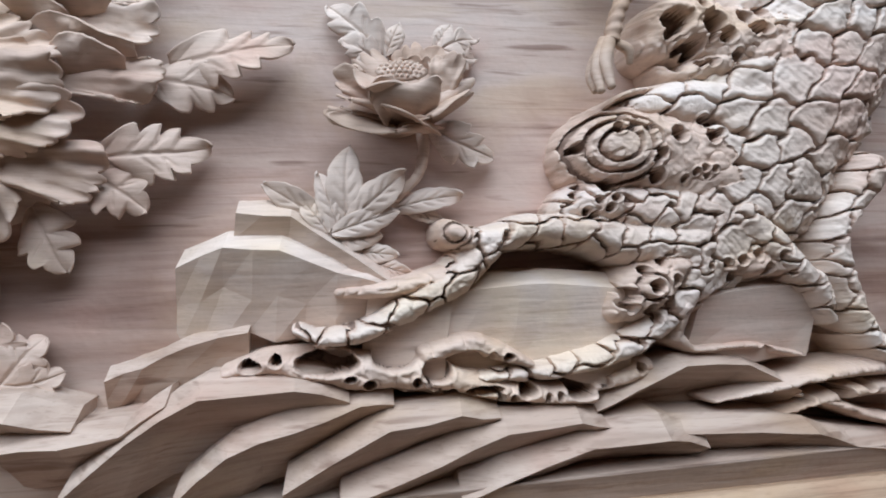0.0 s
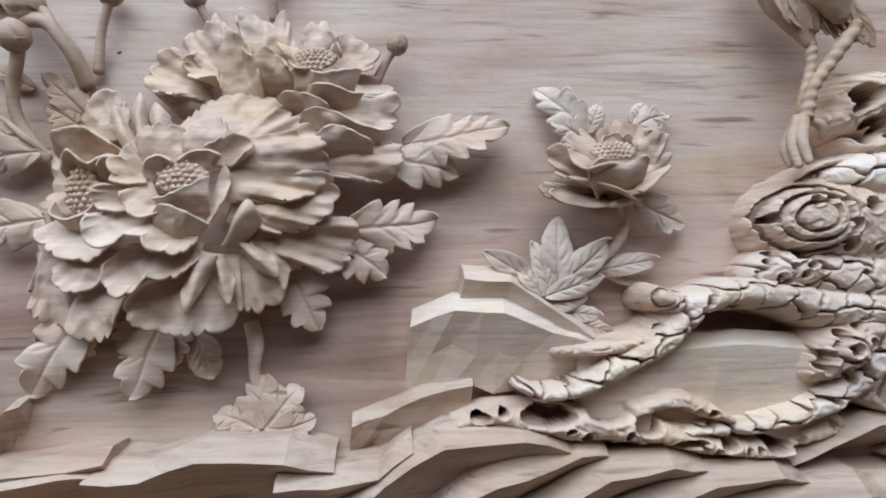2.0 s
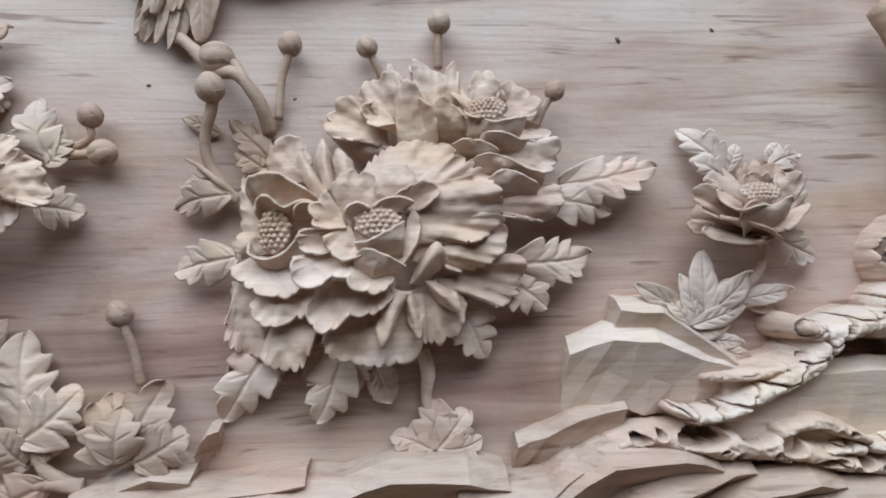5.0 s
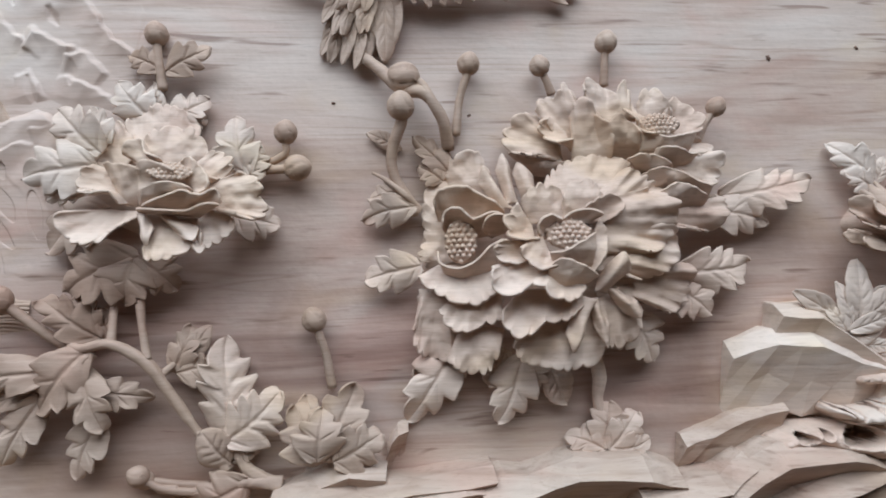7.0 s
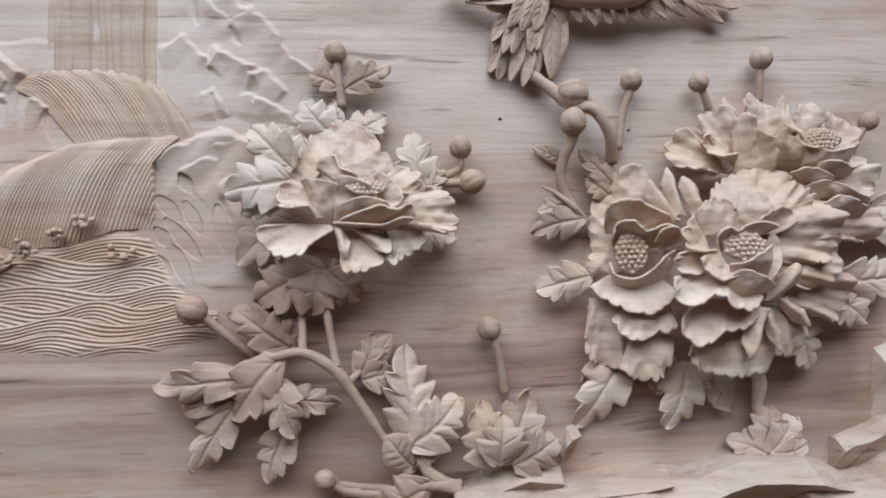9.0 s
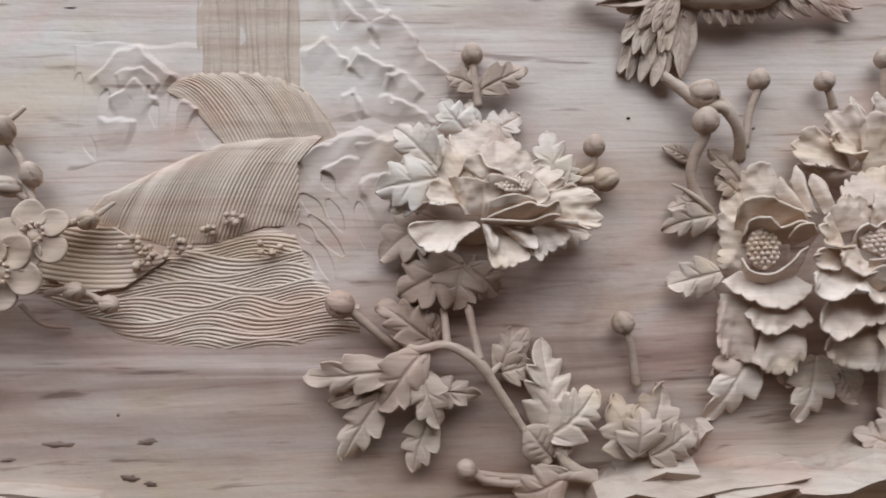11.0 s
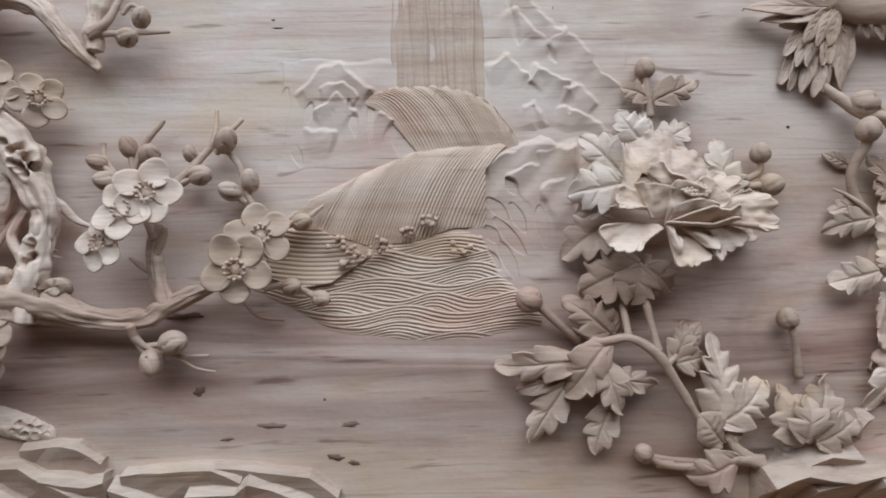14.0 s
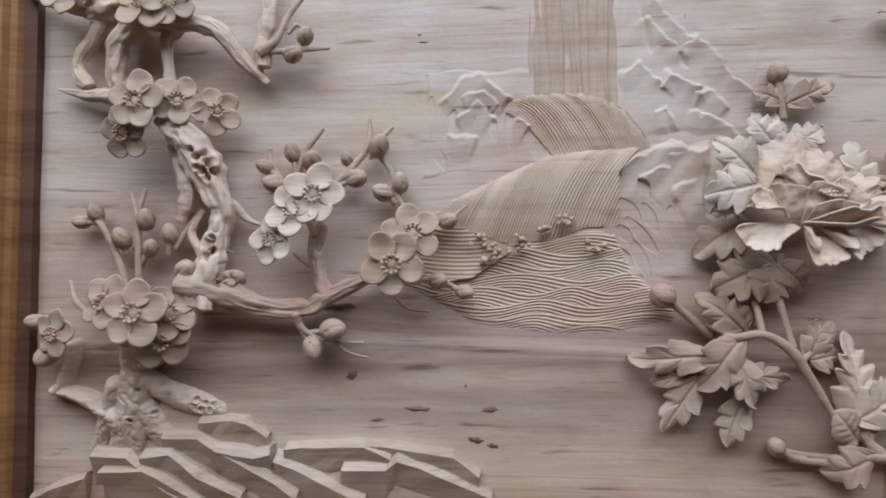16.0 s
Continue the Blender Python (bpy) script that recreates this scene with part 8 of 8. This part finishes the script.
pine.limb([(0.6789, 1.1215, 0.054), (0.7126, 1.1714, 0.062), (0.7523, 1.2301, 0.066), (0.7926, 1.2911, 0.068), (0.8393, 1.3638, 0.068)], [0.0350, 0.0682, 0.0811, 0.0774, 0.0738], BIG)
pine.limb([(0.6065, 1.2033, 0.046), (0.6257, 1.2077, 0.058), (0.6608, 1.2056, 0.062), (0.7114, 1.1910, 0.062)], [0.0177, 0.0350, 0.0369, 0.0443], 0, 0.0012)
pine.limb([(0.6157, 1.2364, 0.018), (0.6415, 1.2388, 0.046), (0.6774, 1.2395, 0.058), (0.7179, 1.2345, 0.062)], [0.0044, 0.0096, 0.0221, 0.0295], BIG)
pine.limb([(0.5886, 1.1666, 0.036), (0.6086, 1.1730, 0.048), (0.6458, 1.1656, 0.056), (0.6897, 1.1601, 0.060)], [0.0081, 0.0162, 0.0221, 0.0295], FINE)
pine.limb([(0.6619, 1.2861, 0.040), (0.6813, 1.2991, 0.056), (0.7088, 1.2907, 0.060), (0.7482, 1.2820, 0.066)], [0.0148, 0.0277, 0.0310, 0.0369], 0, 0.0022)
pine.limb([(0.6668, 1.2698, 0.034), (0.6771, 1.2622, 0.046), (0.7047, 1.2672, 0.058)], [0.0052, 0.0089, 0.0148], 0, 0.0016)
pine.limb([(0.6802, 1.1408, 0.060), (0.6400, 1.1417, 0.057), (0.6005, 1.1502, 0.055), (0.5617, 1.1529, 0.053), (0.5307, 1.1460, 0.053), (0.5066, 1.1520, 0.052)], [0.0221, 0.0192, 0.0148, 0.0125, 0.0118, 0.0111], FINE)
pine.limb([(0.5305, 1.1405, 0.053), (0.5109, 1.1226, 0.054), (0.4813, 1.1055, 0.052), (0.4487, 1.0888, 0.050), (0.4206, 1.0854, 0.048), (0.4051, 1.0912, 0.046)], [0.0133, 0.0140, 0.0114, 0.0085, 0.0063, 0.0048], FINE, 0.0008)
pine.limb([(0.4320, 1.1139, 0.036), (0.4606, 1.1150, 0.044), (0.4896, 1.1196, 0.048), (0.5233, 1.1296, 0.050)], [0.0048, 0.0066, 0.0089, 0.0096], 0, 0.0016)
pine.limb([(0.6808, 1.1253, 0.058), (0.6563, 1.0912, 0.054), (0.6237, 1.0694, 0.051), (0.5796, 1.0583, 0.049), (0.5332, 1.0558, 0.047), (0.4919, 1.0498, 0.045)], [0.0221, 0.0170, 0.0125, 0.0096, 0.0070, 0.0041], FINE, 0.0006)
pine.limb([(0.7127, 1.1594, 0.064), (0.7437, 1.1315, 0.062), (0.7753, 1.1067, 0.058), (0.7891, 1.0833, 0.048)], [0.0221, 0.0170, 0.0125, 0.0066], FINE)
pine.limb([(0.8168, 1.1904, 0.066), (0.7903, 1.1506, 0.062), (0.7948, 1.1142, 0.060), (0.8197, 1.0683, 0.056), (0.8612, 1.0408, 0.052)], [0.0221, 0.0162, 0.0140, 0.0133, 0.0111], FINE)
pine.limb([(0.6633, 1.1254, 0.060), (0.6400, 1.1099, 0.064), (0.6233, 1.0971, 0.054)], [0.0148, 0.0229, 0.0133], 0, 0.0018)
pine.rings((0.6401, 1.1121, 0.064), 0.0125, 0.0111, 2.0, 0.006)
pine.limb([(0.6793, 1.1215, 0.050), (0.6714, 1.0983, 0.052), (0.6667, 1.0745, 0.046)], [0.0125, 0.0096, 0.0066], 0, 0.0016)
pine.limb([(0.6994, 1.1249, 0.056), (0.7229, 1.1281, 0.060), (0.7421, 1.1237, 0.058)], [0.0125, 0.0170, 0.0111], 0, 0.0016)
for pts, radii in (([(0.6995, 1.0264, 0.036), (0.7426, 1.0345, 0.046), (0.7860, 1.0427, 0.050), (0.8739, 1.0482, 0.050)], [0.0026, 0.0052, 0.0074, 0.0103]), ([(0.7541, 1.0134, 0.036), (0.7808, 1.0227, 0.044), (0.8274, 1.0292, 0.046), (0.8872, 1.0255, 0.046)], [0.0030, 0.0052, 0.0081, 0.0089]), ([(0.7657, 1.0279, 0.040), (0.7978, 1.0179, 0.046), (0.8358, 1.0057, 0.046), (0.8980, 0.9966, 0.044)], [0.0030, 0.0052, 0.0059, 0.0066]),
                   ([(0.6701, 1.0741, 0.044), (0.6853, 1.0650, 0.040), (0.7259, 1.0662, 0.040), (0.7672, 1.0575, 0.040)], [0.0074, 0.0044, 0.0048, 0.0037]), ([(0.3603, 1.0652, 0.040), (0.3850, 1.0699, 0.043), (0.4164, 1.0670, 0.047), (0.4422, 1.0620, 0.049), (0.4730, 1.0610, 0.050), (0.5047, 1.0560, 0.050), (0.5394, 1.0450, 0.048), (0.5753, 1.0400, 0.046), (0.6024, 1.0377, 0.044)], [0.0055, 0.0090, 0.0135, 0.0145, 0.0150, 0.0130, 0.0095, 0.0090, 0.0085]),
                   ([(0.4880, 1.0720, 0.048), (0.5150, 1.0785, 0.051), (0.5330, 1.0735, 0.051), (0.5571, 1.0630, 0.050)], [0.0090, 0.0098, 0.0085, 0.0052]), ([(0.6478, 1.0545, 0.036), (0.6283, 1.0483, 0.040), (0.6039, 1.0416, 0.038)], [0.0089, 0.0081, 0.0044]), ([(0.4170, 1.0826, 0.044), (0.4454, 1.0696, 0.038), (0.4745, 1.0493, 0.036)], [0.0044, 0.0044, 0.0044]), ([(0.6672, 1.2556, 0.040), (0.6333, 1.2470, 0.046), (0.6145, 1.2343, 0.040)], [0.0037, 0.0033, 0.0022])):
    pine.limb(pts, radii, 0, 0.0013)
pine.rings((0.6209, 1.2080, 0.058), 0.0325, 0.0273, 4.0, 0.0090)
pine.rings((0.5077, 1.1520, 0.052), 0.0118, 0.0104, 2.6, 0.0050)
for c, r in (((0.6234, 1.2277, 0.056), 0.0026), ((0.6330, 1.2283, 0.056), 0.0022), ((0.6188, 1.2191, 0.058), 0.0030), ((0.6291, 1.2200, 0.058), 0.0030), ((0.6416, 1.2190, 0.060), 0.0026), ((0.6633, 1.2161, 0.062), 0.0048), ((0.6481, 1.2025, 0.062), 0.0041), ((0.6449, 1.1974, 0.060), 0.0030), ((0.6481, 1.1877, 0.058), 0.0041), ((0.5968, 1.2083, 0.040), 0.0033), ((0.6174, 1.1825, 0.052), 0.0044), ((0.6129, 1.1812, 0.050), 0.0033)):
    pine.drill(c, r)
for c, r in (((0.5983, 1.1813, 0.044), 0.0022), ((0.5940, 1.1761, 0.042), 0.0022), ((0.6086, 1.1722, 0.048), 0.0026), ((0.6192, 1.1734, 0.050), 0.0026), ((0.6266, 1.1703, 0.050), 0.0026), ((0.6018, 1.1651, 0.046), 0.0026), ((0.6074, 1.1625, 0.048), 0.0022), ((0.6158, 1.1667, 0.048), 0.0026), ((0.6674, 1.1855, 0.060), 0.0022), ((0.6748, 1.1897, 0.060), 0.0022), ((0.6808, 1.1921, 0.060), 0.0022), ((0.6877, 1.1913, 0.060), 0.0022), ((0.6823, 1.1866, 0.060), 0.0018), ((0.6841, 1.2265, 0.060), 0.0030), ((0.6887, 1.2144, 0.062), 0.0041), ((0.6944, 1.2172, 0.062), 0.0026)):
    pine.drill(c, r, 0.014)
for c, r in (((0.6718, 1.2994, 0.054), 0.0074), ((0.6951, 1.2957, 0.058), 0.0063), ((0.7204, 1.3012, 0.060), 0.0052), ((0.7347, 1.3063, 0.062), 0.0037), ((0.7048, 1.2865, 0.058), 0.0044), ((0.6755, 1.2810, 0.050), 0.0033), ((0.6839, 1.2807, 0.054), 0.0052), ((0.6946, 1.2852, 0.056), 0.0022), ((0.6753, 1.2694, 0.046), 0.0044), ((0.6881, 1.2679, 0.052), 0.0026), ((0.6952, 1.2690, 0.054), 0.0030), ((0.7124, 1.2728, 0.060), 0.0033), ((0.7230, 1.2905, 0.060), 0.0041), ((0.7310, 1.2916, 0.060), 0.0041), ((0.6883, 1.3094, 0.056), 0.0037), ((0.6674, 1.2903, 0.046), 0.0033)):
    pine.drill(c, r, 0.026)
for c, r in (((0.6401, 1.1121, 0.064), 0.0041), ((0.6248, 1.1065, 0.060), 0.0044), ((0.6269, 1.0974, 0.060), 0.0030), ((0.6211, 1.1011, 0.056), 0.0030), ((0.6365, 1.1224, 0.062), 0.0033), ((0.6572, 1.1160, 0.060), 0.0033), ((0.6393, 1.0968, 0.060), 0.0033), ((0.6514, 1.1024, 0.060), 0.0030), ((0.6187, 1.1115, 0.056), 0.0026), ((0.6486, 1.1285, 0.060), 0.0026), ((0.6851, 1.1252, 0.058), 0.0026), ((0.6981, 1.1264, 0.058), 0.0030), ((0.7098, 1.1284, 0.060), 0.0030), ((0.7209, 1.1321, 0.060), 0.0033), ((0.7297, 1.1220, 0.060), 0.0037), ((0.7373, 1.1317, 0.060), 0.0026), ((0.7034, 1.1169, 0.056), 0.0033)):
    pine.drill(c, r, 0.024)
for x, z, rx, rz in (
    (0.3757, 1.0697, 0.0056, 0.0033), (0.3919, 1.0727, 0.0031, 0.0031), (0.4230, 1.0699, 0.0167, 0.0067), (0.4378, 1.0597, 0.0031, 0.0018), (0.4500, 1.0553, 0.0033, 0.0027), (0.4640, 1.0505, 0.0031, 0.0013),
    (0.4667, 1.0720, 0.0122, 0.0070), (0.4802, 1.0553, 0.0022, 0.0027), (0.4876, 1.0542, 0.0018, 0.0018), (0.4935, 1.0616, 0.0080, 0.0062), (0.5155, 1.0672, 0.0085, 0.0050), (0.5303, 1.0687, 0.0020, 0.0036),
    (0.5414, 1.0688, 0.0031, 0.0022), (0.4942, 1.0455, 0.0040, 0.0013), (0.5254, 1.0474, 0.0100, 0.0026), (0.5358, 1.0422, 0.0022, 0.0022), (0.5446, 1.0410, 0.0020, 0.0024), (0.5550, 1.0449, 0.0062, 0.0040),
    (0.5693, 1.0394, 0.0020, 0.0029), (0.5778, 1.0396, 0.0022, 0.0029), (0.5939, 1.0420, 0.0093, 0.0050), (0.6120, 1.0381, 0.0020, 0.0020),
):
    pine.drill((x, z), rx, 0.040, rz)
for c, r in (((0.8001, 1.0264, 0.044), 0.0052), ((0.7716, 1.0258, 0.044), 0.0037), ((0.8203, 1.0330, 0.046), 0.0041), ((0.7393, 1.0602, 0.040), 0.0044), ((0.8023, 1.1485, 0.060), 0.0063), ((0.8183, 1.1454, 0.060), 0.0063), ((0.5997, 1.0419, 0.038), 0.0033), ((0.6135, 1.0453, 0.040), 0.0033), ((0.6413, 1.0534, 0.040), 0.0033), ((0.5544, 1.0432, 0.040), 0.0026), ((0.5040, 1.0452, 0.040), 0.0037)):
    pine.drill(c, r, 0.03)
pine.build("old carved pine with cracked bark scales and bored knots")
